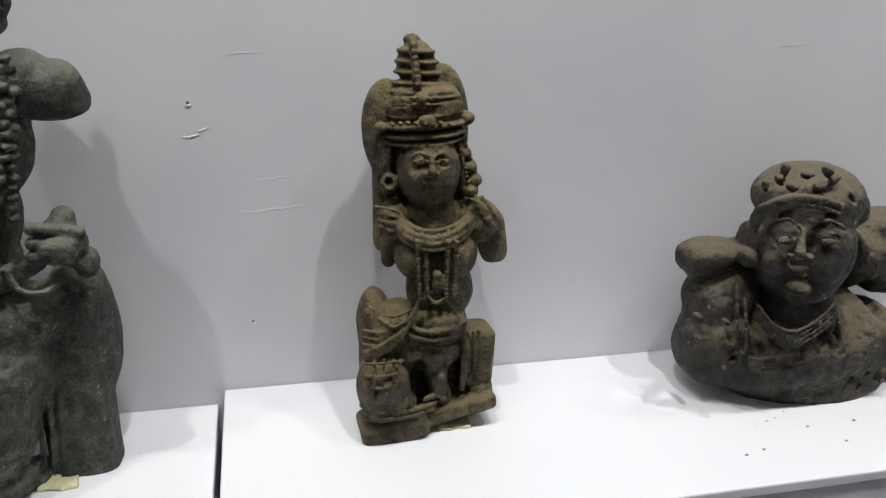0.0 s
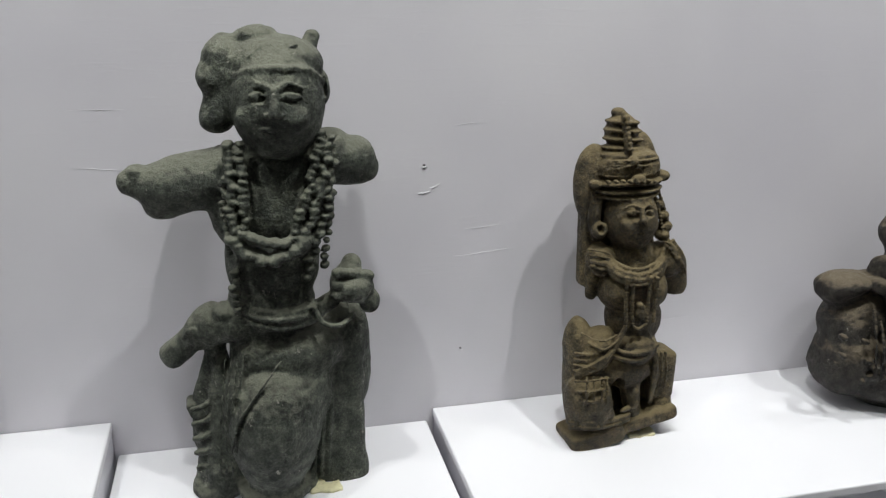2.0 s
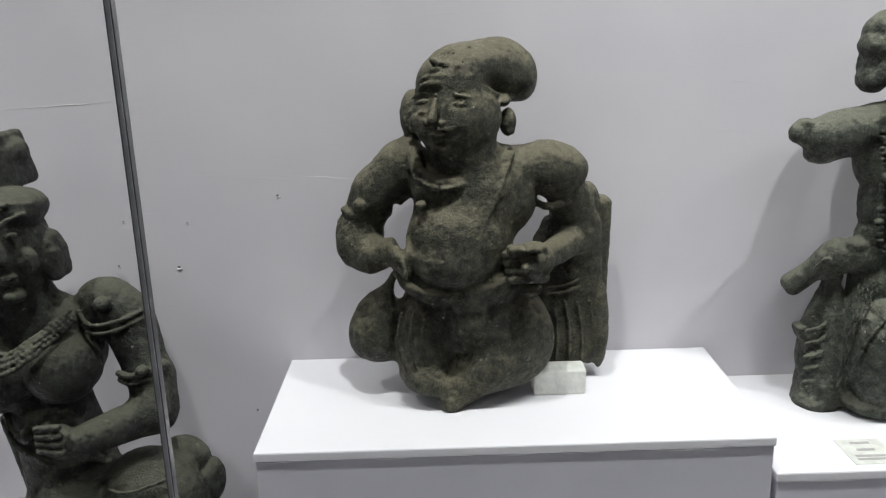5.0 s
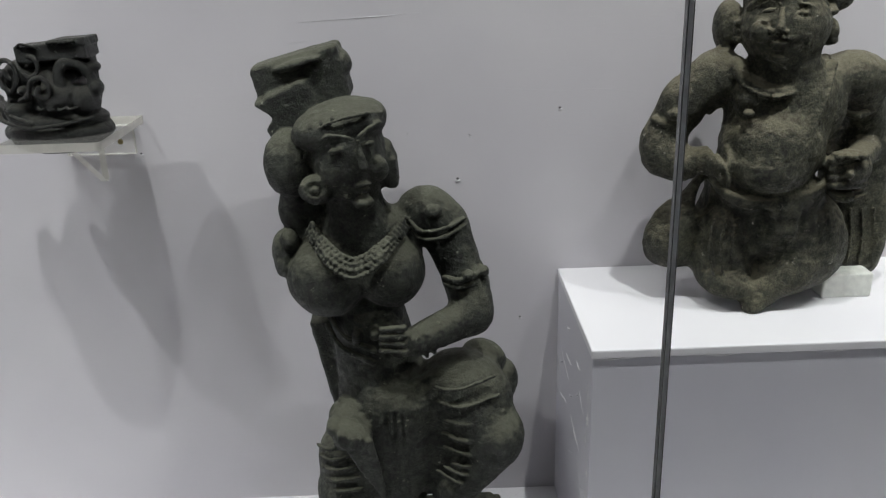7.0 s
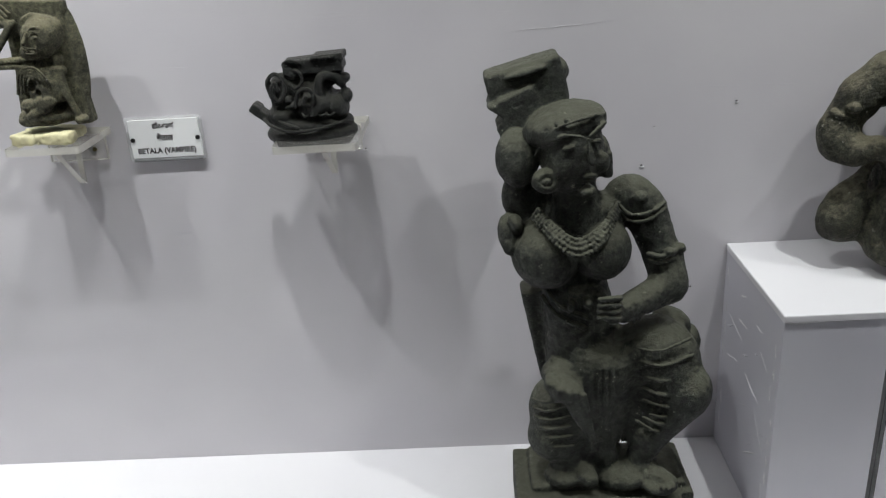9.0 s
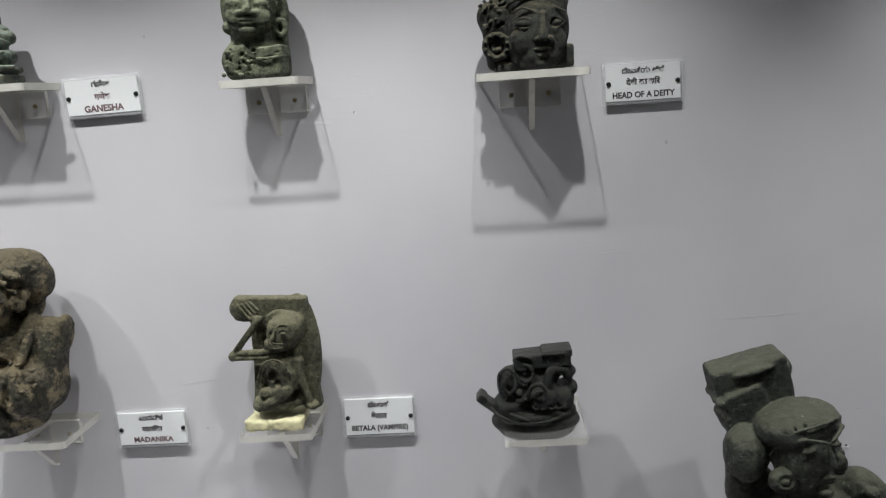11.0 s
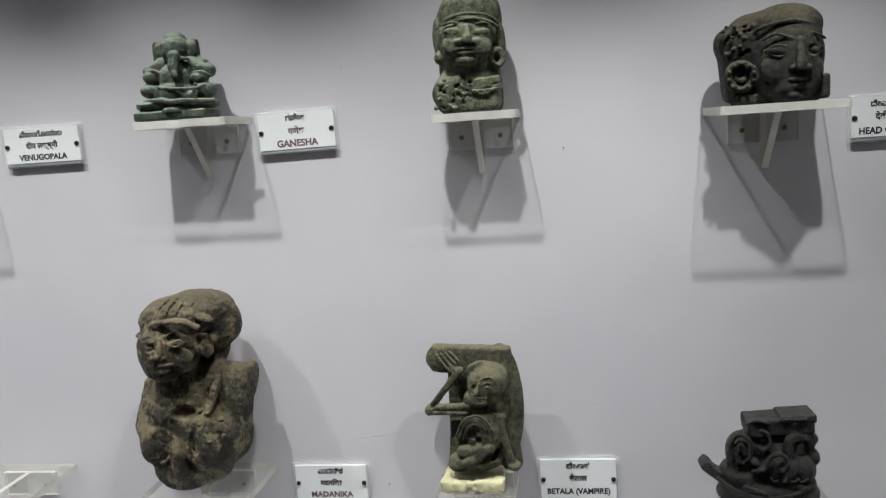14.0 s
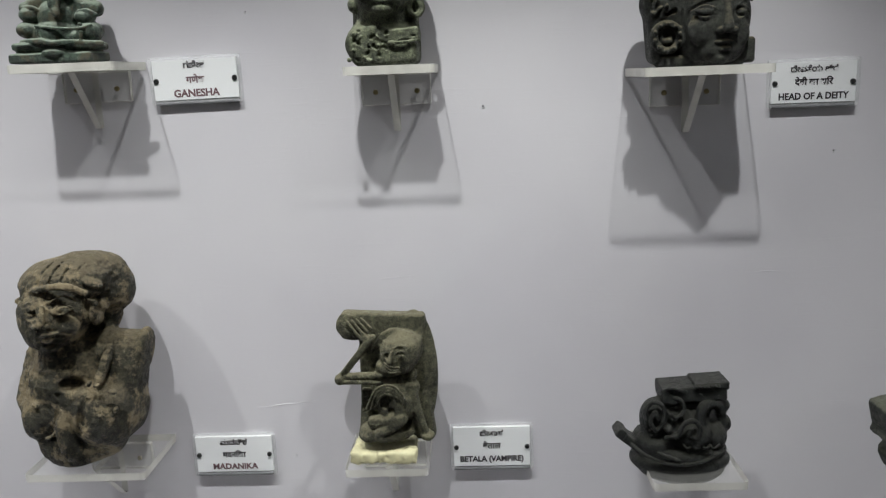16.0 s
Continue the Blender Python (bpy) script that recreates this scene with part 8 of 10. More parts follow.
def carved_slab():
    c = Clay(0.0014, 0.0003, 17)
    c.slab(0.0017, 0.014, 0.1271, 0.0472, 0.012, 0.0943, turn=-1, edge=0.005, k=0.003)
    c.ball(0.0395, 0.014, 0.1311, 0.0349, 0.014, 0.1011, k=0.003)
    c.slab(-0.0065, 0.012, 0.2086, 0.0638, 0.012, 0.0215, turn=-3, edge=0.006, k=0.003)
    c.ball(-0.0513, 0.01, 0.2101, 0.0276, 0.014, 0.0241, k=0.003)
    c.slab(0.0485, 0.012, 0.0653, 0.0158, 0.013, 0.0404, turn=6, edge=0.006)
    c.slab(-0.0237, 0.013, 0.178, 0.0225, 0.012, 0.0121, turn=40, edge=0.004)
    c.limb(-0.0587, -0.006, 0.2202, 0.0022, -0.0423, -0.009, 0.1977, 0.0027, k=0.0006)
    c.limb(-0.0517, -0.006, 0.2218, 0.0022, -0.0361, -0.009, 0.202, 0.0027, k=0.0006)
    c.limb(-0.0448, -0.006, 0.2234, 0.0022, -0.0299, -0.009, 0.2063, 0.0027, k=0.0006)
    c.limb(-0.0379, -0.006, 0.225, 0.0022, -0.0237, -0.009, 0.2106, 0.0027, k=0.0006)
    c.ball(-0.0326, -0.006, 0.1949, 0.0094, 0.008, 0.0077)
    c.limb(-0.0217, -0.01, 0.1959, 0.0059, -0.0726, -0.014, 0.1356, 0.0051, k=0.0015)
    c.limb(-0.0284, -0.012, 0.1948, 0.0025, -0.0694, -0.02, 0.1449, 0.0020, k=0.0006)
    c.ball(-0.0746, -0.014, 0.1321, 0.0077, 0.01, 0.0086)
    c.limb(-0.0726, -0.014, 0.1365, 0.0056, -0.0065, -0.018, 0.1387, 0.0060, k=0.0015)
    c.limb(-0.071, -0.016, 0.1291, 0.0043, -0.0139, -0.018, 0.128, 0.0043, k=0.0012)
    c.ball(-0.0021, -0.006, 0.1872, 0.0188, 0.014, 0.0085, turn=25.0, cut=True, k=0.001)
    c.ball(-0.0228, -0.004, 0.1547, 0.0120, 0.012, 0.0223, cut=True, k=0.002)
    c.cord(0.0038, (-0.0162, -0.004, 0.1832), (-0.0047, -0.008, 0.2002), (0.0145, -0.009, 0.2063), (0.0327, -0.007, 0.1974), (0.0453, -0.002, 0.1814), k=0.001)
    c.ball(0.0174, -0.012, 0.1692, 0.0289, 0.026, 0.0306, turn=10.0, k=0.012)
    c.ball(0.0287, -0.01, 0.179, 0.0238, 0.024, 0.0221, k=0.012)
    c.ball(0.0056, -0.014, 0.1505, 0.0187, 0.022, 0.0136)
    c.ball(0.023, -0.042, 0.1763, 0.0083, 0.006, 0.0066, k=0.0006, cut=True)
    c.ball(0.0224, -0.037, 0.1747, 0.0050, 0.005, 0.0042, k=0.0004)
    c.cord(0.0013, (0.0132, -0.036, 0.1754), (0.0231, -0.04, 0.1835), (0.0322, -0.034, 0.1744), k=0.0006)
    c.cord(0.0015, (0.0117, -0.034, 0.1852), (0.0247, -0.036, 0.1908), (0.0363, -0.03, 0.18), k=0.001)
    c.ball(0.0011, -0.034, 0.1732, 0.0058, 0.006, 0.0050, k=0.0006, cut=True)
    c.limb(0.0094, -0.038, 0.1813, 0.0025, 0.0053, -0.044, 0.1678, 0.0041, k=0.001)
    c.cord(0.0015, (-0.0033, -0.036, 0.1652), (0.0055, -0.042, 0.1601), (0.0201, -0.038, 0.1576), k=0.0005)
    c.cord(0.0015, (-0.0035, -0.036, 0.1608), (0.0053, -0.042, 0.1558), (0.0199, -0.038, 0.1541), k=0.0005)
    c.cord(0.0015, (-0.0037, -0.036, 0.1564), (0.0051, -0.042, 0.1514), (0.0198, -0.038, 0.1506), k=0.0005)
    c.cord(0.0010, (-0.0015, -0.038, 0.1624), (0.0063, -0.043, 0.157), (0.0192, -0.039, 0.1553), cut=True, k=0.0005)
    c.ball(-0.0109, -0.012, 0.1501, 0.0077, 0.012, 0.0111)
    c.ball(0.0342, -0.006, 0.1337, 0.0086, 0.012, 0.0120)
    c.limb(0.0156, -0.008, 0.1374, 0.0120, 0.0148, -0.008, 0.1194, 0.0155)
    c.ball(0.0094, -0.01, 0.0912, 0.0310, 0.025, 0.0362, turn=8.0, k=0.012)
    c.limb(-0.011, -0.01, 0.1169, 0.0103, 0.0364, -0.01, 0.1162, 0.0111)
    c.cord(0.0022, (-0.0161, -0.024, 0.0862), (-0.0088, -0.034, 0.1108), (0.0017, -0.037, 0.1153), (0.0091, -0.034, 0.1024), (0.0035, -0.024, 0.075), k=0.0008)
    c.cord(0.0022, (-0.0221, -0.024, 0.0863), (-0.0119, -0.034, 0.1143), (0.004, -0.037, 0.1196), (0.0147, -0.034, 0.1023), (0.0083, -0.024, 0.075), k=0.0008)
    c.cord(0.0022, (-0.0281, -0.024, 0.0864), (-0.015, -0.034, 0.1178), (0.0062, -0.037, 0.1239), (0.0204, -0.034, 0.1022), (0.0131, -0.024, 0.0749), k=0.0008)
    c.cord(0.0022, (-0.0342, -0.024, 0.0864), (-0.0181, -0.034, 0.1212), (0.0085, -0.037, 0.1282), (0.026, -0.034, 0.1021), (0.0179, -0.024, 0.0749), k=0.0008)
    c.ball(-0.0065, -0.036, 0.098, 0.0084, 0.012, 0.0110, k=0.002, cut=True)
    c.ball(0.0031, -0.036, 0.0854, 0.0068, 0.01, 0.0085, k=0.002, cut=True)
    c.limb(0.0342, -0.014, 0.1177, 0.0085, 0.0424, -0.018, 0.0812, 0.0064)
    c.limb(0.0424, -0.018, 0.0812, 0.0064, 0.0528, -0.014, 0.0446, 0.0056)
    c.cord(0.0012, (0.0337, -0.024, 0.1089), (0.0413, -0.027, 0.0812), (0.0485, -0.022, 0.0536), cut=True, k=0.0006)
    c.ball(0.0559, -0.012, 0.0373, 0.0113, 0.012, 0.0078)
    c.ball(-0.0064, -0.004, 0.0447, 0.0436, 0.03, 0.0175, k=0.012)
    c.ball(-0.0322, -0.004, 0.0395, 0.0192, 0.026, 0.0122)
    c.limb(-0.0237, -0.02, 0.0646, 0.0112, 0.0171, -0.028, 0.0729, 0.0102)
    c.limb(0.0168, -0.026, 0.0693, 0.0102, -0.0164, -0.03, 0.0487, 0.0086)
    c.ball(0.0212, -0.01, 0.0626, 0.0104, 0.02, 0.0190, cut=True, k=0.002)
    c.slab(-0.039, 0.008, 0.0746, 0.0079, 0.012, 0.0369, turn=-5, edge=0.004)
    return statue(c, (-2.61, 1.265, 1.024), M_SLABSTONE, "olive stone slab carved with crouching skeletal figure, on wall shelf", "statue", "statue")


carved_slab()


def blackened_carving():
    c = Clay(0.0014, 0.0003, 18)
    c.ball(-0.0115, 0.0, 0.0043, 0.0747, 0.054, 0.0255, k=0.002)
    c.ball(-0.0099, -0.005, -0.0079, 0.0644, 0.05, 0.0186, k=0.003)
    c.ball(-0.0093, 0.0, 0.0207, 0.0677, 0.05, 0.0186, k=0.002)
    c.ball(-0.0513, 0.0, 0.0374, 0.0288, 0.04, 0.0169, k=0.012)
    c.cord(0.0020, (-0.081, -0.016, 0.0431), (-0.0655, -0.038, 0.0351), (-0.0339, -0.052, 0.029), (0.0065, -0.05, 0.0295), (0.0414, -0.03, 0.0356), cut=True, k=0.0012)
    c.cord(0.0026, (-0.0855, -0.014, 0.0315), (-0.069, -0.04, 0.0255), (-0.0341, -0.054, 0.0178), (0.0102, -0.052, 0.0199), (0.0465, -0.03, 0.025), k=0.0015)
    c.slab(-0.0898, 0.004, 0.0361, 0.0204, 0.016, 0.0068, turn=-38, edge=0.003, k=0.002)
    c.slab(-0.1008, 0.004, 0.0471, 0.0076, 0.018, 0.0076, turn=-38, edge=0.003, k=0.001)
    c.ball(-0.0059, 0.0, 0.0531, 0.0505, 0.034, 0.0455, k=0.012)
    c.slab(0.0047, 0.012, 0.0784, 0.0423, 0.014, 0.0372, edge=0.006, k=0.01)
    c.ball(-0.0485, -0.008, 0.0722, 0.0251, 0.024, 0.0318, k=0.012)
    c.cord(0.0034, (-0.0657, -0.028, 0.0693), (-0.0696, -0.03, 0.0912), (-0.0589, -0.032, 0.1057), (-0.0448, -0.034, 0.0994), (-0.043, -0.035, 0.0773), (-0.0541, -0.035, 0.0635), (-0.0625, -0.036, 0.0779), (-0.0565, -0.037, 0.0921), (-0.0518, -0.038, 0.0821), k=0.0008)
    c.ball(-0.0672, -0.026, 0.0913, 0.0037, 0.006, 0.0029, k=0.0006)
    c.ball(-0.0655, -0.026, 0.0834, 0.0037, 0.006, 0.0029, k=0.0006)
    c.ball(-0.0637, -0.026, 0.0755, 0.0037, 0.006, 0.0029, k=0.0006)
    c.ball(-0.062, -0.026, 0.0676, 0.0037, 0.006, 0.0029, k=0.0006)
    c.ball(-0.0602, -0.026, 0.0596, 0.0037, 0.006, 0.0029, k=0.0006)
    c.ball(-0.0585, -0.026, 0.0517, 0.0037, 0.006, 0.0029, k=0.0006)
    c.ball(0.0026, -0.022, 0.051, 0.0281, 0.03, 0.0232, k=0.012)
    c.ball(0.0347, -0.012, 0.0462, 0.0200, 0.028, 0.0233)
    c.cord(0.0074, (0.0148, -0.03, 0.0631), (0.0111, -0.03, 0.0832), (0.0181, -0.026, 0.097), (0.0343, -0.02, 0.0962), (0.047, -0.016, 0.0857))
    c.limb(0.0438, -0.016, 0.0857, 0.0074, 0.0499, -0.014, 0.0646, 0.0066)
    c.ball(0.0527, -0.01, 0.0629, 0.0083, 0.016, 0.0116)
    c.ball(0.0514, -0.006, 0.0903, 0.0083, 0.016, 0.0083)
    c.ball(0.0348, 0.0, 0.0731, 0.0101, 0.1, 0.0067, turn=15.0, cut=True, k=0.002)
    c.cord(0.0035, (-0.0405, -0.04, 0.0533), (-0.0262, -0.047, 0.0597), (-0.0178, -0.05, 0.0781), (-0.0036, -0.05, 0.0831), (0.0062, -0.05, 0.071), (0.0002, -0.05, 0.0573), (-0.01, -0.052, 0.0617), (-0.0073, -0.053, 0.0707), k=0.0008)
    c.cord(0.0029, (-0.0283, -0.024, 0.1091), (-0.0168, -0.03, 0.106), (-0.0137, -0.032, 0.0912), (-0.0252, -0.034, 0.0818), (-0.0334, -0.034, 0.0889), (-0.0274, -0.035, 0.0978), k=0.0008)
    c.ball(-0.0366, -0.036, 0.0654, 0.0065, 0.01, 0.0065, k=0.001)
    c.ball(-0.027, -0.044, 0.0584, 0.0057, 0.008, 0.0057, k=0.001)
    c.ball(-0.0326, -0.03, 0.0976, 0.0059, 0.012, 0.0098, cut=True, k=0.002)
    c.ball(-0.0004, -0.03, 0.092, 0.0059, 0.012, 0.0098, cut=True, k=0.002)
    c.ball(-0.0176, -0.03, 0.0722, 0.0039, 0.012, 0.0066, cut=True, k=0.002)
    c.slab(0.0034, 0.0, 0.1133, 0.0475, 0.026, 0.0117, turn=3, edge=0.003, k=0.001)
    c.slab(0.0286, -0.002, 0.1251, 0.0249, 0.025, 0.0058, turn=3, edge=0.002, k=0.001)
    c.ball(-0.0248, -0.006, 0.102, 0.0250, 0.022, 0.0100, turn=10.0)
    c.ball(0.0041, -0.028, 0.1256, 0.0028, 0.004, 0.0028, k=0.0005)
    c.ball(0.0096, -0.028, 0.1259, 0.0028, 0.004, 0.0028, k=0.0005)
    c.ball(0.0152, -0.028, 0.1261, 0.0028, 0.004, 0.0028, k=0.0005)
    c.ball(0.0208, -0.028, 0.1264, 0.0028, 0.004, 0.0028, k=0.0005)
    c.ball(0.0264, -0.028, 0.1266, 0.0028, 0.004, 0.0028, k=0.0005)
    c.ball(0.0319, -0.028, 0.1269, 0.0028, 0.004, 0.0028, k=0.0005)
    c.ball(0.0375, -0.028, 0.1272, 0.0028, 0.004, 0.0028, k=0.0005)
    c.cord(0.0020, (-0.0445, -0.02, 0.1164), (-0.0327, -0.028, 0.1253), (-0.0142, -0.028, 0.1207), k=0.001)
    c.limb(-0.0535, -0.05, 0.0335, 0.0033, -0.0369, -0.055, 0.027, 0.0024, k=0.001)
    c.limb(-0.0471, -0.05, 0.0309, 0.0033, -0.0305, -0.055, 0.0252, 0.0024, k=0.001)
    c.limb(-0.0406, -0.05, 0.0282, 0.0033, -0.0241, -0.055, 0.0234, 0.0024, k=0.001)
    c.cord(0.0016, (-0.0166, -0.045, 0.0439), (-0.0121, -0.05, 0.0401), (-0.0032, -0.046, 0.0434), k=0.001)
    c.cord(0.0016, (-0.0038, -0.045, 0.0438), (0.0006, -0.05, 0.0399), (0.0095, -0.046, 0.0432), k=0.001)
    c.cord(0.0016, (0.009, -0.045, 0.0436), (0.0133, -0.05, 0.0398), (0.0223, -0.046, 0.0431), k=0.001)
    c.cord(0.0016, (0.0217, -0.045, 0.0435), (0.026, -0.05, 0.0397), (0.035, -0.046, 0.043), k=0.001)
    return statue(c, (-2.16, 1.245, 1.017), M_BLACKSTONE, "blackened stone carving of curling foliage and bird on wall shelf", "statue", "statue")


blackened_carving()


def seated_figure():
    c = Clay(0.0014, 0.0003, 19)
    c.slab(-0.0412, 0, 0.0084, 0.0591, 0.034, 0.0071, edge=0.004)
    c.slab(-0.0383, 0, 0.0243, 0.057, 0.032, 0.0053, edge=0.004)
    c.slab(-0.0412, 0.002, 0.0164, 0.0515, 0.028, 0.0071, edge=0.004)
    c.ball(-0.0746, -0.006, 0.0258, 0.0229, 0.032, 0.0071)
    c.ball(-0.0032, -0.006, 0.0235, 0.0301, 0.032, 0.007)
    c.cord(0.0038, (-0.0809, -0.024, 0.0313), (-0.0493, -0.036, 0.0314), (-0.0347, -0.038, 0.0277), (-0.0067, -0.038, 0.0283), (0.0312, -0.024, 0.0259), k=0.0008)
    c.ball(-0.0342, -0.004, 0.0425, 0.0321, 0.036, 0.0246)
    c.ball(-0.0325, -0.002, 0.0646, 0.0302, 0.032, 0.0262)
    c.ball(-0.0756, -0.008, 0.048, 0.0171, 0.024, 0.0123)
    c.ball(0.0113, -0.008, 0.0435, 0.0168, 0.026, 0.0139)
    c.limb(-0.0693, -0.012, 0.0439, 0.0114, -0.0221, -0.024, 0.0332, 0.0084)
    c.limb(0.0106, -0.012, 0.0382, 0.0112, -0.0174, -0.024, 0.0329, 0.0084)
    c.cord(0.0024, (-0.0563, -0.03, 0.052), (-0.0303, -0.042, 0.048), (0.0055, -0.04, 0.0455), (0.0201, -0.026, 0.0509), k=0.0006)
    c.beads(0.0031, (0.0089, -0.034, 0.0514), (0.0093, -0.036, 0.0384), (0.0074, -0.034, 0.03))
    c.ball(-0.0299, -0.008, 0.1095, 0.0224, 0.028, 0.0224)
    c.ball(-0.0309, -0.004, 0.1255, 0.0159, 0.022, 0.012)
    c.ball(-0.031, 0, 0.1329, 0.0084, 0.014, 0.006)
    c.ball(-0.0586, 0, 0.1089, 0.0095, 0.012, 0.0156)
    c.ball(-0.0074, 0, 0.1083, 0.0103, 0.012, 0.0156)
    c.limb(-0.0236, -0.03, 0.097, 0.0101, -0.0228, -0.038, 0.0793, 0.0083)
    c.limb(-0.0228, -0.038, 0.0793, 0.0073, -0.0187, -0.044, 0.0667, 0.0055, k=0.002)
    c.ball(-0.031, -0.029, 0.1096, 0.0031, 0.005, 0.0025, k=0.0006, cut=True)
    c.ball(-0.0107, -0.029, 0.108, 0.0031, 0.005, 0.0025, k=0.0006, cut=True)
    c.limb(-0.0176, -0.026, 0.0934, 0.0037, -0.0038, -0.024, 0.0924, 0.0024)
    c.limb(-0.0557, -0.004, 0.0856, 0.0142, -0.0699, -0.008, 0.0776, 0.0123)
    c.ball(-0.0709, -0.012, 0.0687, 0.0142, 0.018, 0.0113)
    c.limb(-0.0085, -0.004, 0.0837, 0.015, 0.0047, -0.006, 0.0756, 0.0131)
    c.ball(0.0087, -0.014, 0.0627, 0.0139, 0.018, 0.0103)
    c.ball(0.0198, -0.002, 0.0747, 0.0103, 0.014, 0.0113)
    c.limb(-0.0052, 0.006, 0.0937, 0.0085, 0.0109, 0.004, 0.0862, 0.0075)
    c.ball(-0.0814, -0.004, 0.0787, 0.0076, 0.01, 0.0087)
    c.cord(0.0028, (-0.0791, -0.016, 0.0779), (-0.0617, -0.024, 0.0779), (-0.0522, -0.022, 0.0721))
    c.cord(0.0028, (0.0046, -0.024, 0.0694), (0.0159, -0.024, 0.0703), (0.0247, -0.016, 0.0649))
    c.ball(-0.0327, -0.026, 0.0147, 0.0205, 0.014, 0.0078)
    c.limb(-0.046, -0.028, 0.0139, 0.0056, -0.0039, -0.028, 0.0127, 0.0037)
    c.slab(-0.0388, 0.014, 0.0836, 0.0381, 0.01, 0.0441, edge=0.008)
    return statue(c, (-3.02, 1.27, 1.64), M_GREENSTONE, "pale green stone seated elephant-headed figure on wall shelf", "statue", "statue")


seated_figure()


def green_head():
    c = Clay(0.0015, 0.0003, 20)
    c.slab(-0.01, 0.022, 0.0759, 0.0473, 0.014, 0.0757, edge=0.012, k=0.01)
    c.ball(-0.0059, 0.01, 0.1389, 0.0484, 0.036, 0.0466, k=0.012)
    c.ball(-0.004, 0.0, 0.1459, 0.0462, 0.042, 0.0388, k=0.004)
    c.ball(-0.0095, -0.016, 0.1099, 0.0413, 0.04, 0.0385, k=0.004)
    c.ball(-0.0125, -0.016, 0.0858, 0.0340, 0.036, 0.0239, k=0.012)
    c.cord(0.0024, (-0.047, -0.02, 0.1293), (-0.0259, -0.044, 0.1379), (0.0007, -0.053, 0.1393), (0.0263, -0.044, 0.1357), (0.0393, -0.02, 0.1264), k=0.0008)
    c.cord(0.0024, (-0.0476, -0.02, 0.1222), (-0.0265, -0.044, 0.1309), (0.0001, -0.053, 0.1324), (0.0257, -0.044, 0.1287), (0.0387, -0.02, 0.1194), k=0.0008)
    c.cord(0.0013, (-0.0447, -0.025, 0.1252), (-0.0242, -0.046, 0.1332), (0.0005, -0.054, 0.1349), (0.0261, -0.046, 0.1311), (0.0374, -0.022, 0.1228), cut=True, k=0.0006)
    c.ball(-0.0267, -0.052, 0.1154, 0.0125, 0.006, 0.0063, k=0.002)
    c.cord(0.0012, (-0.0388, -0.05, 0.1147), (-0.0259, -0.06, 0.1103), (-0.0155, -0.05, 0.113), cut=True, k=0.0008)
    c.cord(0.0014, (-0.0402, -0.046, 0.1265), (-0.025, -0.055, 0.1289), (-0.0132, -0.046, 0.1254), k=0.0015)
    c.ball(0.0176, -0.052, 0.1121, 0.0125, 0.006, 0.0062, k=0.002)
    c.cord(0.0012, (0.006, -0.05, 0.1114), (0.0181, -0.06, 0.107), (0.0284, -0.05, 0.1097), cut=True, k=0.0008)
    c.cord(0.0014, (0.0047, -0.046, 0.1231), (0.0191, -0.055, 0.1256), (0.0308, -0.046, 0.1221), k=0.0015)
    c.limb(-0.0041, -0.055, 0.1213, 0.0036, -0.0038, -0.062, 0.1033, 0.0080, k=0.003)
    c.ball(-0.0145, -0.058, 0.1009, 0.0071, 0.008, 0.0045, k=0.002)
    c.ball(0.0061, -0.058, 0.0994, 0.0071, 0.008, 0.0044, k=0.002)
    c.ball(-0.0036, -0.062, 0.0955, 0.0098, 0.006, 0.0021, cut=True, k=0.001)
    c.ball(-0.0057, -0.056, 0.0908, 0.0143, 0.006, 0.0030, k=0.001)
    c.ball(-0.0065, -0.054, 0.0849, 0.0125, 0.006, 0.0036, k=0.001)
    c.cord(0.0009, (-0.0212, -0.056, 0.0893), (-0.0052, -0.062, 0.0873), (0.0102, -0.056, 0.087), cut=True, k=0.0006)
    c.ball(-0.0084, -0.046, 0.0749, 0.0144, 0.012, 0.0072, k=0.005)
    c.ball(-0.0287, -0.05, 0.0955, 0.0143, 0.01, 0.0143, k=0.006)
    c.ball(0.0162, -0.05, 0.0922, 0.0143, 0.01, 0.0143, k=0.006)
    c.ball(-0.0535, 0.0, 0.1144, 0.0084, 0.016, 0.0297)
    c.ball(-0.0512, -0.008, 0.0837, 0.0093, 0.014, 0.0102)
    c.ball(0.0371, 0.0, 0.1013, 0.0102, 0.016, 0.0315)
    c.ball(0.0331, -0.004, 0.1167, 0.0074, 0.014, 0.0148)
    c.cord(0.0037, (0.0253, -0.012, 0.0779), (0.03, -0.014, 0.0882), (0.0392, -0.014, 0.0875), (0.0439, -0.014, 0.0764), (0.0376, -0.014, 0.0669), (0.0285, -0.014, 0.0685), (0.0253, -0.012, 0.0779), k=0.001)
    c.limb(-0.0138, 0.0, 0.075, 0.0298, -0.0159, 0.0, 0.0504, 0.0374, k=0.012)
    c.slab(-0.0097, -0.006, 0.0259, 0.0448, 0.03, 0.0252, edge=0.009, k=0.01)
    c.ball(-0.0367, -0.012, 0.0295, 0.0297, 0.028, 0.0260, k=0.012)
    c.slab(0.0127, -0.01, 0.0407, 0.0260, 0.03, 0.0083, turn=4, edge=0.004)
    c.cord(0.0018, (-0.0005, -0.042, 0.0354), (0.018, -0.044, 0.0358), (0.0376, -0.036, 0.0399), cut=True, k=0.001)
    c.cord(0.0022, (-0.0012, -0.04, 0.0301), (0.0192, -0.042, 0.0304), (0.0387, -0.034, 0.0327), k=0.001)
    c.ball(-0.0301, -0.038, 0.0311, 0.0022, 0.005, 0.0033, turn=-59.0, k=0.001)
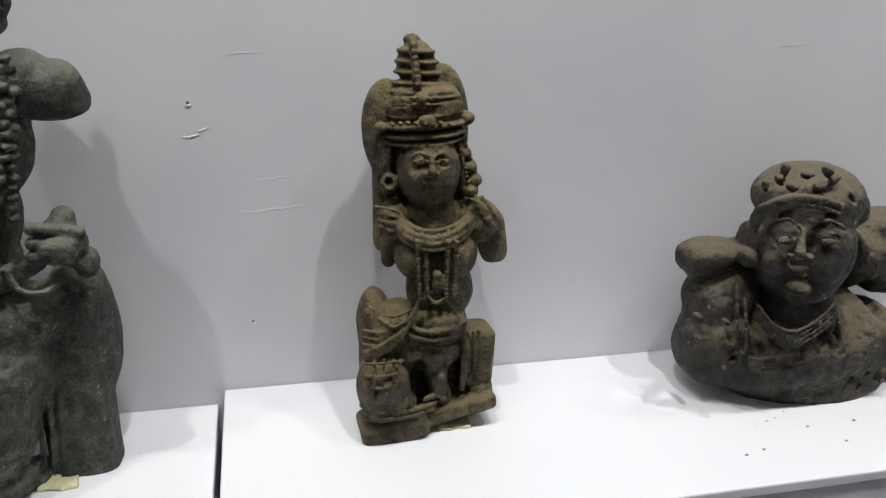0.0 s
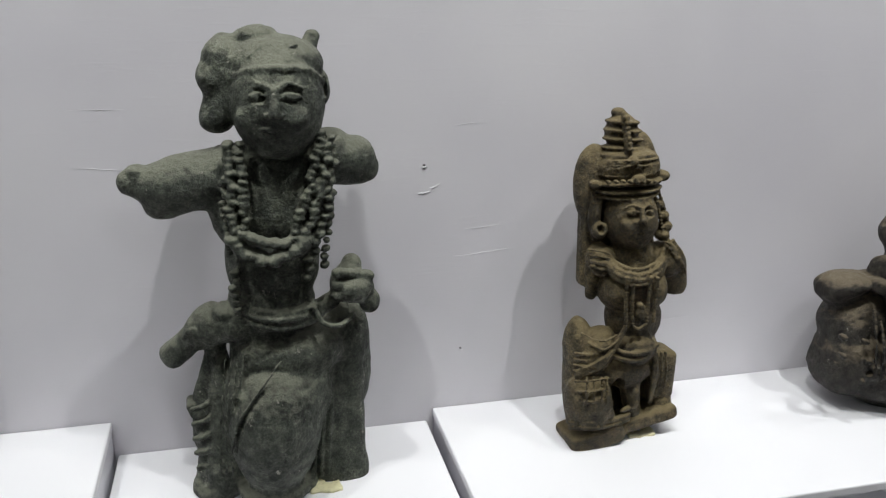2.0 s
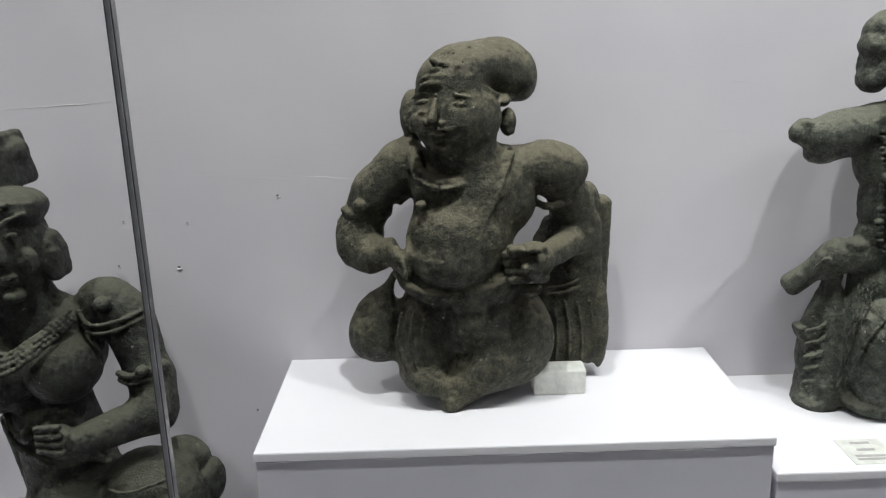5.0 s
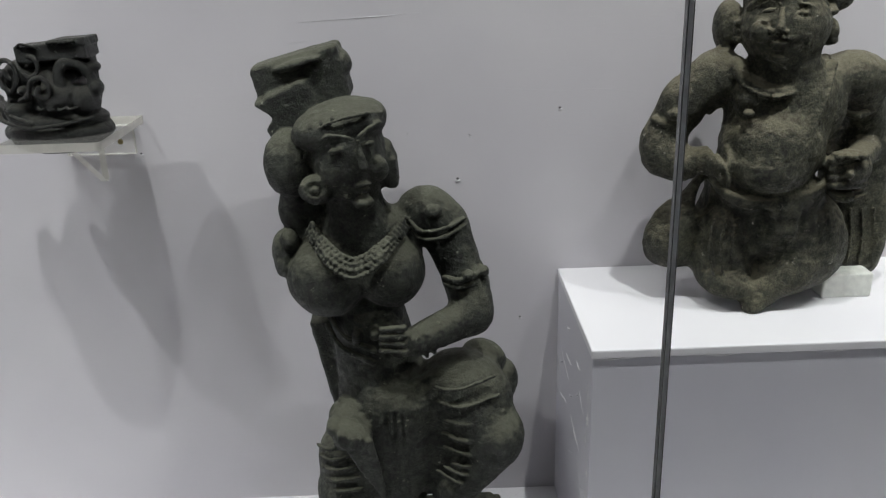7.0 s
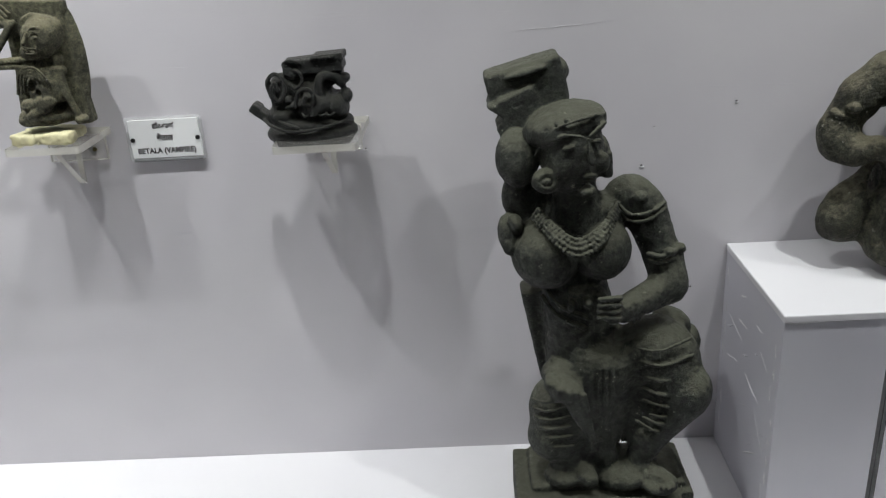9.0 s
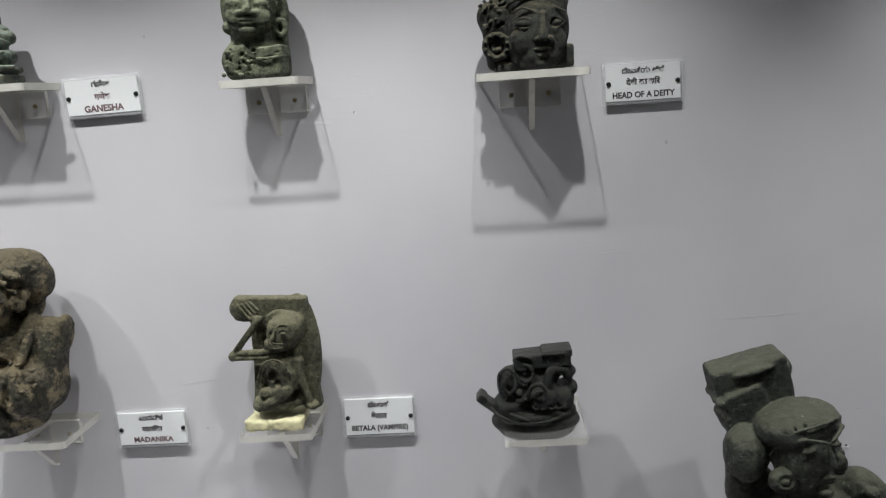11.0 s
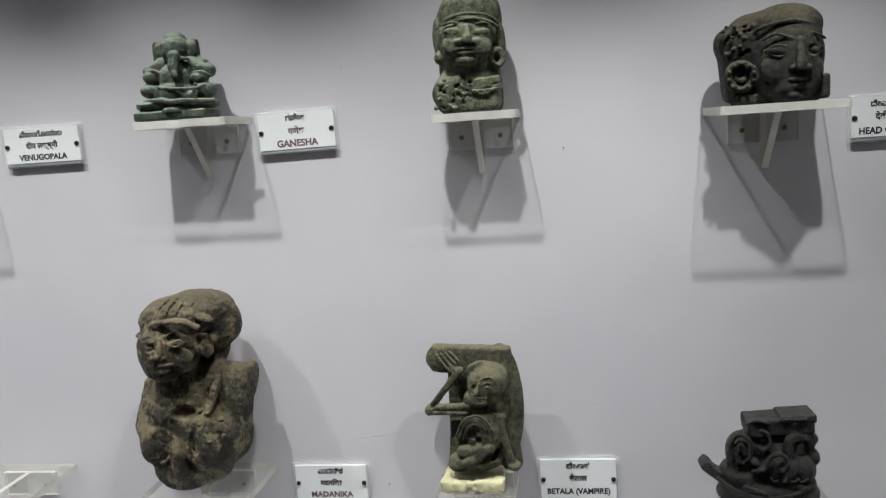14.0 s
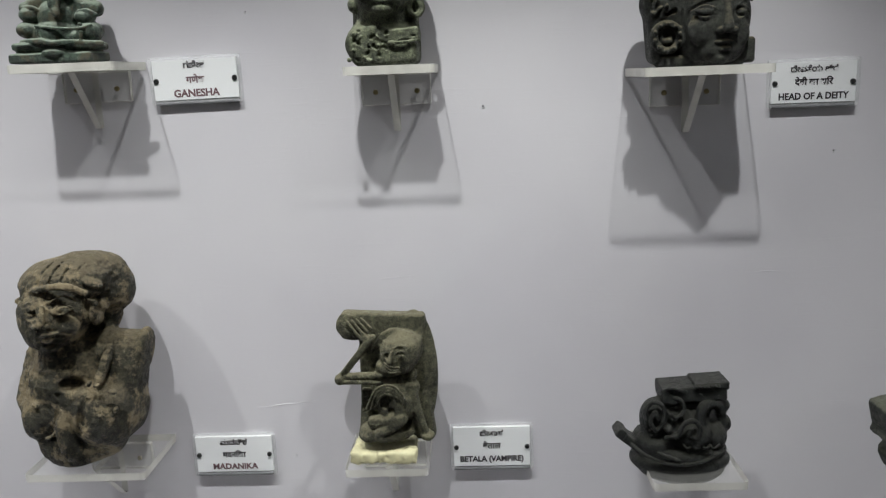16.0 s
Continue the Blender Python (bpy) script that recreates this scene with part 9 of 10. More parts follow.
    c.ball(-0.0044, -0.038, 0.0414, 0.0033, 0.005, 0.0028, turn=-55.0, k=0.001, cut=True)
    c.ball(-0.0168, -0.038, 0.0269, 0.0038, 0.005, 0.0017, turn=-31.0, k=0.001, cut=True)
    c.ball(-0.0296, -0.038, 0.0083, 0.0034, 0.005, 0.0031, turn=-14.0, k=0.001)
    c.ball(-0.0503, -0.038, 0.036, 0.0037, 0.005, 0.0030, turn=-9.0, k=0.001, cut=True)
    c.ball(-0.0406, -0.038, 0.0387, 0.0026, 0.005, 0.0032, turn=-36.0, k=0.001)
    c.ball(-0.0054, -0.038, 0.0425, 0.0029, 0.005, 0.0025, turn=-57.0, k=0.001, cut=True)
    c.ball(-0.0041, -0.038, 0.0401, 0.0034, 0.005, 0.0016, turn=9.0, k=0.001)
    c.ball(-0.0435, -0.038, 0.0472, 0.0020, 0.005, 0.0026, turn=-58.0, k=0.001, cut=True)
    c.ball(-0.0302, -0.038, 0.0084, 0.0030, 0.005, 0.0023, turn=17.0, k=0.001, cut=True)
    c.ball(-0.0228, -0.038, 0.0389, 0.0035, 0.005, 0.0035, turn=-53.0, k=0.001)
    c.ball(-0.0212, -0.038, 0.0398, 0.0026, 0.005, 0.0036, turn=60.0, k=0.001, cut=True)
    c.ball(-0.0184, -0.038, 0.0063, 0.0025, 0.005, 0.0028, turn=-55.0, k=0.001, cut=True)
    c.ball(-0.0189, -0.038, 0.0214, 0.0039, 0.005, 0.0016, turn=-18.0, k=0.001)
    c.ball(-0.0235, -0.038, 0.0274, 0.0029, 0.005, 0.0036, turn=9.0, k=0.001, cut=True)
    c.ball(-0.0109, -0.038, 0.0316, 0.0030, 0.005, 0.0019, turn=-7.0, k=0.001, cut=True)
    c.ball(-0.0523, -0.038, 0.0221, 0.0021, 0.005, 0.0032, turn=-57.0, k=0.001)
    c.ball(-0.011, -0.038, 0.0246, 0.0038, 0.005, 0.0019, turn=29.0, k=0.001, cut=True)
    c.ball(-0.0454, -0.038, 0.0077, 0.0029, 0.005, 0.0022, turn=43.0, k=0.001, cut=True)
    c.ball(-0.0178, -0.038, 0.0386, 0.0041, 0.005, 0.0020, turn=-54.0, k=0.001)
    c.ball(-0.0487, -0.038, 0.0087, 0.0045, 0.005, 0.0028, turn=-59.0, k=0.001, cut=True)
    c.ball(-0.0446, -0.038, 0.0315, 0.0035, 0.005, 0.0036, turn=-17.0, k=0.001, cut=True)
    c.ball(-0.0237, -0.038, 0.0404, 0.0021, 0.005, 0.0026, turn=24.0, k=0.001, cut=True)
    c.ball(-0.032, -0.038, 0.0176, 0.0039, 0.005, 0.0022, turn=46.0, k=0.001, cut=True)
    c.ball(-0.0172, -0.038, 0.0137, 0.0042, 0.005, 0.0025, turn=-48.0, k=0.001, cut=True)
    c.ball(-0.0257, -0.038, 0.0391, 0.0035, 0.005, 0.0016, turn=34.0, k=0.001, cut=True)
    c.ball(-0.0549, -0.038, 0.0411, 0.0031, 0.005, 0.0026, turn=-13.0, k=0.001, cut=True)
    c.ball(-0.0311, -0.038, 0.0074, 0.0033, 0.005, 0.0035, turn=-57.0, k=0.001)
    c.ball(-0.0066, -0.038, 0.0224, 0.0033, 0.005, 0.0026, turn=49.0, k=0.001, cut=True)
    c.ball(-0.0205, -0.038, 0.0235, 0.0026, 0.005, 0.0030, turn=26.0, k=0.001, cut=True)
    c.ball(-0.017, -0.038, 0.0269, 0.0032, 0.005, 0.0028, turn=-54.0, k=0.001)
    c.ball(-0.037, -0.038, 0.0107, 0.0025, 0.005, 0.0033, turn=28.0, k=0.001)
    c.ball(-0.0056, -0.038, 0.0433, 0.0034, 0.005, 0.0028, turn=21.0, k=0.001, cut=True)
    c.ball(-0.0518, -0.038, 0.0403, 0.0035, 0.005, 0.0018, turn=-52.0, k=0.001, cut=True)
    c.ball(-0.0303, -0.038, 0.0244, 0.0019, 0.005, 0.0031, turn=-20.0, k=0.001)
    c.ball(-0.0581, -0.038, 0.009, 0.0034, 0.005, 0.0036, turn=58.0, k=0.001)
    c.ball(-0.0503, -0.038, 0.0336, 0.0025, 0.005, 0.0031, turn=-37.0, k=0.001, cut=True)
    c.ball(-0.0492, -0.038, 0.043, 0.0044, 0.005, 0.0036, turn=-15.0, k=0.001)
    c.ball(-0.0304, -0.038, 0.025, 0.0028, 0.005, 0.0028, turn=-32.0, k=0.001, cut=True)
    c.ball(-0.0264, -0.038, 0.0381, 0.0030, 0.005, 0.0035, turn=-57.0, k=0.001, cut=True)
    return statue(c, (-2.58, 1.27, 1.62), M_SAGESTONE, "sage green stone head with long ears on wall shelf", "statue", "statue")


green_head()


def dark_head():
    c = Clay(0.0016, 0.0003, 21)
    c.ball(0.0222, -0.014, 0.0637, 0.0488, 0.05, 0.0614, turn=-3.0, k=0.004)
    c.ball(0.0205, -0.016, 0.022, 0.0435, 0.044, 0.0236, k=0.012)
    c.ball(0.0246, 0.0, 0.1071, 0.0490, 0.046, 0.0309, k=0.012)
    c.ball(-0.0203, 0.012, 0.0845, 0.0405, 0.036, 0.0442, k=0.012)
    c.ball(-0.0515, 0.016, 0.0889, 0.0203, 0.026, 0.0222)
    c.slab(-0.0366, 0.016, 0.0497, 0.0260, 0.026, 0.0445, turn=6, edge=0.012, k=0.01)
    c.ball(-0.0324, 0.01, 0.0145, 0.0185, 0.024, 0.0130)
    c.cord(0.0027, (-0.0268, -0.02, 0.0969), (-0.0138, -0.044, 0.1044), (0.0177, -0.053, 0.109), (0.0476, -0.042, 0.1034), (0.0667, -0.018, 0.0919), k=0.0015)
    c.cord(0.0011, (-0.0235, -0.04, 0.1072), (-0.017, -0.036, 0.1209), (-0.0015, -0.02, 0.1317), cut=True, k=0.001)
    c.cord(0.0011, (-0.0095, -0.04, 0.107), (-0.0039, -0.036, 0.1199), (0.0082, -0.02, 0.131), cut=True, k=0.001)
    c.cord(0.0011, (0.0044, -0.04, 0.1051), (0.0092, -0.036, 0.1189), (0.0179, -0.02, 0.1302), cut=True, k=0.001)
    c.cord(0.0011, (0.0184, -0.04, 0.1049), (0.0222, -0.036, 0.1179), (0.0276, -0.02, 0.1295), cut=True, k=0.001)
    c.cord(0.0011, (0.0323, -0.04, 0.103), (0.0353, -0.036, 0.1169), (0.0372, -0.02, 0.1288), cut=True, k=0.001)
    c.cord(0.0011, (0.0463, -0.04, 0.1029), (0.0484, -0.036, 0.116), (0.0469, -0.02, 0.1281), cut=True, k=0.001)
    c.ball(-0.0018, -0.067, 0.0694, 0.0165, 0.007, 0.0078, turn=-2.0, k=0.0012, cut=True)
    c.ball(-0.0007, -0.061, 0.0696, 0.0133, 0.005, 0.0052, turn=-2.0, k=0.0004)
    c.cord(0.0016, (-0.0179, -0.055999999999999994, 0.0704), (-0.001, -0.064, 0.0771), (0.018, -0.057999999999999996, 0.0693), k=0.0008)
    c.cord(0.0014, (-0.018, -0.055999999999999994, 0.0695), (-0.0015, -0.064, 0.0618), (0.0163, -0.057999999999999996, 0.0677), k=0.0008)
    c.cord(0.0019, (-0.0176, -0.052, 0.086), (-0.0025, -0.061, 0.0919), (0.019, -0.06, 0.0836), k=0.0012)
    c.ball(0.048, -0.057, 0.068, 0.0100, 0.007, 0.0079, turn=-2.0, k=0.0012, cut=True)
    c.ball(0.0494, -0.051000000000000004, 0.0683, 0.0081, 0.005, 0.0053, turn=-2.0, k=0.0004)
    c.cord(0.0016, (0.0387, -0.046, 0.0685), (0.0489, -0.054000000000000006, 0.0758), (0.0618, -0.048, 0.0684), k=0.0008)
    c.cord(0.0014, (0.0387, -0.046, 0.0677), (0.0485, -0.054000000000000006, 0.0604), (0.06, -0.048, 0.0668), k=0.0008)
    c.cord(0.0019, (0.0392, -0.042, 0.0843), (0.0474, -0.051000000000000004, 0.0907), (0.0625, -0.05, 0.0828), k=0.0012)
    c.limb(0.0275, -0.06, 0.0813, 0.0044, 0.0266, -0.072, 0.0483, 0.0078, k=0.003)
    c.ball(0.0199, -0.062, 0.0449, 0.0061, 0.008, 0.0052, k=0.002)
    c.ball(0.0376, -0.06, 0.0446, 0.0061, 0.008, 0.0052, k=0.002)
    c.ball(0.0251, -0.06, 0.03, 0.0131, 0.006, 0.0035, k=0.0015)
    c.ball(0.0252, -0.058, 0.0214, 0.0105, 0.006, 0.0040, k=0.0015)
    c.cord(0.0011, (0.012, -0.06, 0.0275), (0.0237, -0.066, 0.0256), (0.0401, -0.058, 0.0264), cut=True, k=0.0008)
    c.ball(0.0247, -0.046, 0.0087, 0.0133, 0.014, 0.0071, k=0.005)
    c.ball(-0.0033, -0.052, 0.0462, 0.0194, 0.012, 0.0194, k=0.006)
    c.ball(0.051, -0.042, 0.0409, 0.0124, 0.012, 0.0159, k=0.006)
    c.cord(0.0049, (-0.0253, -0.03, 0.0382), (-0.0283, -0.03, 0.0488), (-0.0369, -0.03, 0.0558), (-0.0478, -0.03, 0.0566), (-0.057, -0.03, 0.0508), (-0.0608, -0.03, 0.0407), (-0.0578, -0.03, 0.0301), (-0.0492, -0.03, 0.0231), (-0.0382, -0.03, 0.0223), (-0.029, -0.03, 0.028), (-0.0253, -0.03, 0.0382), k=0.0015)
    c.ball(-0.0412, -0.018, 0.0397, 0.0172, 0.012, 0.0172)
    c.ball(-0.0436, -0.034, 0.0411, 0.0081, 0.01, 0.0072, k=0.001, cut=True)
    c.ball(-0.0423, -0.03, 0.0341, 0.0063, 0.008, 0.0045, k=0.001)
    c.ball(-0.0272, -0.038, 0.0432, 0.0030, 0.004, 0.0030, k=0.0006)
    c.ball(-0.0331, -0.038, 0.0525, 0.0030, 0.004, 0.0030, k=0.0006)
    c.ball(-0.0433, -0.038, 0.0567, 0.0030, 0.004, 0.0030, k=0.0006)
    c.ball(-0.0539, -0.038, 0.0543, 0.0030, 0.004, 0.0030, k=0.0006)
    c.ball(-0.0607, -0.038, 0.0461, 0.0030, 0.004, 0.0030, k=0.0006)
    c.ball(-0.0613, -0.038, 0.0353, 0.0030, 0.004, 0.0030, k=0.0006)
    c.ball(-0.0554, -0.038, 0.026, 0.0030, 0.004, 0.0030, k=0.0006)
    c.ball(-0.0452, -0.038, 0.0217, 0.0030, 0.004, 0.0030, k=0.0006)
    c.ball(-0.0346, -0.038, 0.0242, 0.0030, 0.004, 0.0030, k=0.0006)
    c.ball(-0.0278, -0.038, 0.0324, 0.0030, 0.004, 0.0030, k=0.0006)
    c.ball(-0.018, -0.01, 0.0722, 0.0073, 0.02, 0.0218)
    c.ball(-0.0212, -0.012, 0.0918, 0.0126, 0.018, 0.0090)
    c.slab(0.0603, -0.006, 0.0193, 0.0155, 0.028, 0.0173, edge=0.005)
    c.slab(0.0068, 0.0, 0.0061, 0.0551, 0.03, 0.0083, turn=-1, edge=0.006)
    c.ball(-0.0381, -0.014048064344343034, 0.0726, 0.0053, 0.006, 0.0038, turn=51.0, k=0.001, cut=True)
    c.ball(-0.046, -0.015510254468630757, 0.0627, 0.0052, 0.006, 0.0021, turn=-4.0, k=0.001, cut=True)
    c.ball(-0.0426, -0.021868858104110978, 0.081, 0.0033, 0.006, 0.0026, turn=50.0, k=0.001)
    c.ball(-0.0607, -0.020612325816010968, 0.071, 0.0044, 0.006, 0.0021, turn=-60.0, k=0.001)
    c.ball(-0.0559, -0.012175788911740747, 0.101, 0.0051, 0.006, 0.0026, turn=55.0, k=0.001)
    c.ball(-0.0342, -0.01259023998912001, 0.0999, 0.0046, 0.006, 0.0044, turn=47.0, k=0.001, cut=True)
    c.ball(-0.05, -0.020542980904593174, 0.1024, 0.0029, 0.006, 0.0026, turn=12.0, k=0.001, cut=True)
    c.ball(-0.0355, -0.018900420683968713, 0.0927, 0.0049, 0.006, 0.0031, turn=-22.0, k=0.001)
    c.ball(-0.0326, -0.012249004368557647, 0.1074, 0.0028, 0.006, 0.0038, turn=41.0, k=0.001, cut=True)
    c.ball(-0.03, -0.016214811709431252, 0.0911, 0.0027, 0.006, 0.0019, turn=-38.0, k=0.001)
    c.ball(-0.0578, -0.01270344680402479, 0.0734, 0.0053, 0.006, 0.0027, turn=-17.0, k=0.001)
    c.ball(-0.0298, -0.01451601943515337, 0.1044, 0.0049, 0.006, 0.0041, turn=-56.0, k=0.001)
    c.ball(-0.0622, -0.015891724619073757, 0.0948, 0.0052, 0.006, 0.0027, turn=51.0, k=0.001)
    c.ball(-0.0525, -0.020225222244950113, 0.095, 0.0029, 0.006, 0.0022, turn=23.0, k=0.001)
    c.ball(-0.0578, -0.012133008912157326, 0.1097, 0.0042, 0.006, 0.0029, turn=-32.0, k=0.001)
    c.ball(-0.0286, -0.017782427180884106, 0.0863, 0.0029, 0.006, 0.0043, turn=-56.0, k=0.001)
    c.ball(-0.0269, -0.014683355766233235, 0.103, 0.0053, 0.006, 0.0035, turn=35.0, k=0.001, cut=True)
    c.ball(-0.0455, -0.01355266102994637, 0.1035, 0.0035, 0.006, 0.0030, turn=60.0, k=0.001)
    c.ball(-0.0216, -0.01711841001444764, 0.0859, 0.0047, 0.006, 0.0031, turn=-25.0, k=0.001)
    c.ball(-0.0592, -0.012116122995931518, 0.093, 0.0053, 0.006, 0.0035, k=0.001, cut=True)
    c.ball(-0.0619, -0.01417981028943505, 0.0984, 0.0051, 0.006, 0.0028, turn=34.0, k=0.001)
    c.ball(-0.0346, -0.014403612635605106, 0.0763, 0.0037, 0.006, 0.0037, turn=-26.0, k=0.001)
    c.ball(-0.0319, -0.01906147954189141, 0.0744, 0.0053, 0.006, 0.0036, turn=10.0, k=0.001, cut=True)
    c.ball(-0.0408, -0.015283570760959007, 0.0979, 0.0040, 0.006, 0.0040, turn=18.0, k=0.001)
    c.ball(-0.0507, -0.014621726472860934, 0.0785, 0.0050, 0.006, 0.0028, turn=41.0, k=0.001)
    c.ball(-0.0352, -0.012434835230235811, 0.0604, 0.0041, 0.006, 0.0033, turn=-40.0, k=0.001)
    c.ball(-0.0231, -0.015085744151559716, 0.085, 0.0047, 0.006, 0.0038, turn=-39.0, k=0.001)
    c.ball(-0.0404, -0.017792079694370473, 0.0764, 0.0044, 0.006, 0.0039, turn=16.0, k=0.001)
    c.ball(-0.065, -0.017589315844768895, 0.1041, 0.0045, 0.006, 0.0024, turn=22.0, k=0.001)
    c.ball(-0.0653, -0.0197375740434419, 0.0881, 0.0028, 0.006, 0.0022, turn=-22.0, k=0.001, cut=True)
    c.ball(-0.057, -0.01734669836229832, 0.1099, 0.0037, 0.006, 0.0034, turn=11.0, k=0.001, cut=True)
    c.ball(-0.0242, -0.01794624251484077, 0.1091, 0.0034, 0.006, 0.0029, turn=-46.0, k=0.001)
    c.ball(-0.0485, -0.015864359088139053, 0.1093, 0.0030, 0.006, 0.0033, turn=-19.0, k=0.001)
    c.ball(-0.0232, -0.01780898073246756, 0.0673, 0.0049, 0.006, 0.0035, turn=-16.0, k=0.001, cut=True)
    return statue(c, (-2.16, 1.262, 1.603), M_HEADSTONE, "dark pitted stone head with round earring on acrylic wall shelf", "statue", "statue")


dark_head()



# ---- small things in the case ----
def rough_block(name, x0, x1, y0, y1, z0, z1, mat, label, category, seed, wob=0.0015, cell=0.003, edge=0.003):
    """A small hand-made lump with soft, uneven faces."""
    c = Clay(cell, wob, seed)
    c.slab(0, 0, 0, (x1 - x0) / 2, (y1 - y0) / 2, (z1 - z0) / 2, edge=edge)
    me = c.skin(name)
    me.materials.append(mat)
    ob = new(name, me)
    ob.location = ((x0 + x1) / 2, (y0 + y1) / 2, (z0 + z1) / 2)
    return tagged(ob, label, category)


rough_block("support_block", -1.079, -1.005, 1.190, 1.226, P3, P3 + 0.037, M_MARBLE, "small white marble block propping the turbaned figure", "block", 31, 0.0002, 0.002, 0.002)
rough_block("putty_pad", -0.103, -0.062, 1.205, 1.245, P1 - 0.001, P1 + 0.004, M_PUTTY, "flat dab of yellowish putty under crowned figure", "putty", 32)
rough_block("putty_pad", -0.545, -0.500, 1.200, 1.235, P2 - 0.001, P2 + 0.004, M_PUTTY, "flat dab of yellowish putty under garlanded figure", "putty", 33)
rough_block("putty_pad", -0.645, -0.610, 1.220, 1.255, P2 - 0.001, P2 + 0.005, M_PUTTY, "flat dab of yellowish putty under garlanded figure", "putty", 34)
rough_block("putty_pad", -2.672, -2.572, 1.232, 1.305, 1.0245, 1.042, M_PUTTY, "thick yellowish putty pad under carved slab", "putty", 35, 0.002)
rough_block("putty_pad", -2.175, -2.125, 1.235, 1.275, 1.603, 1.609, M_PUTTY, "thin pale putty pad under dark head", "putty", 36)

# paper label lying on the low pedestal
tag = tagged(new("paper_label"), "small worn paper label lying on white pedestal top", "label")
tag.location = (-0.648, 1.097, P2)
part("paper", box_bm(-0.030, 0.030, -0.032, 0.032, 0.0002, 0.0008), M_MARBLE, tag)
for i, (w, dy) in enumerate(((0.013, 0.022), (0.012, 0.004), (0.021, -0.012), (0.022, -0.020))):
    part("print_line", box_bm(-w, w, dy - 0.0028, dy + 0.0028, 0.0009, 0.0011), M_INKGREY, tag)

# ridges, cracks and pocks in the wall paint
wall = bpy.data.objects["wall_back"]


def ridge(x0, z0, x1, z1, high, mat, name="paint_ridge"):
    """A long thin lip of lifted paint."""
    bm = bmesh.new()
    n, top, bot, face = 8, [], [], []
    for i in range(n + 1):
        t = i / n
        w = high * (0.25 + 0.75 * math.sin(math.pi * t)) * (0.45 + 0.3 * random.random())
        x, z = x0 + (x1 - x0) * t, z0 + (z1 - z0) * t + random.uniform(-1, 1) * high * 0.5
        top.append(bm.verts.new((x, WALL_Y + 0.0005, z + w)))
        face.append(bm.verts.new((x, WALL_Y - w * 0.6, z)))
        bot.append(bm.verts.new((x, WALL_Y + 0.0005, z - w * 0.35)))
    for i in range(n):
        bm.faces.new((top[i], top[i + 1], face[i + 1], face[i]))
        bm.faces.new((face[i], face[i + 1], bot[i + 1], bot[i]))
    bmesh.ops.recalc_face_normals(bm, faces=bm.faces)
    return part(name, bm, mat, wall)


random.seed(5)
ridge(-1.843, 1.147, -1.655, 1.157, 0.0018, M_WALL)
ridge(-0.321, 0.942, -0.232, 0.948, 0.0018, M_WALL)
ridge(-0.305, 0.980, -0.249, 0.985, 0.0014, M_WALL)
ridge(-0.327, 1.126, -0.275, 1.127, 0.0016, M_WALL)
ridge(-0.793, 1.157, -0.731, 1.156, 0.0016, M_WALL)
ridge(-0.802, 1.088, -0.728, 1.082, 0.0016, M_WALL)
ridge(-2.844, 1.073, -2.743, 1.082, 0.0018, M_WALL)
ridge(-2.046, 1.281, -1.994, 1.283, 0.0014, M_WALL)
ridge(-2.629, 1.287, -2.569, 1.292, 0.0014, M_WALL)
ridge(0.330, 0.826, 0.372, 0.824, 0.0016, M_WALL)
ridge(-0.372, 1.034, -0.352, 1.036, 0.0032, M_WALL)
ridge(-0.356, 1.041, -0.342, 1.046, 0.0034, M_WALL)
for cx0, cz0, cx1, cz1 in ((-1.616, 1.046, -1.427, 1.033), (-1.414, 1.037, -1.325, 1.030)):
    ridge(cx0, cz0, cx1, cz1, 0.0010, M_WALL)
for i in range(34):
    rx, rz = random.uniform(-3.4, 0.7), random.uniform(0.75, 1.75)
    ridge(rx, rz, rx + random.uniform(0.015, 0.06), rz + random.uniform(-0.003, 0.004), random.uniform(0.0006, 0.0012), M_WALL)


def pock(x, z, r):
    """A nail hole with a raised crumb of plaster."""
    part("nail_hole", disc_bm(x, WALL_Y - 0.0004, z, r * 0.55, 0.0012, seg=10), M_CRACK, wall)
    bm = bmesh.new()
    bmesh.ops.create_icosphere(bm, subdivisions=2, radius=r)
    for v in bm.verts:
        v.co *= random.uniform(0.75, 1.2)
    bmesh.ops.transform(bm, matrix=Matrix.LocRotScale((x + r * 0.2, WALL_Y, z - r * 0.7), None, (1.0, 0.5, 0.5)), verts=bm.verts)
    part("plaster_crumb", bm, M_CHIP, wall, smooth=True)


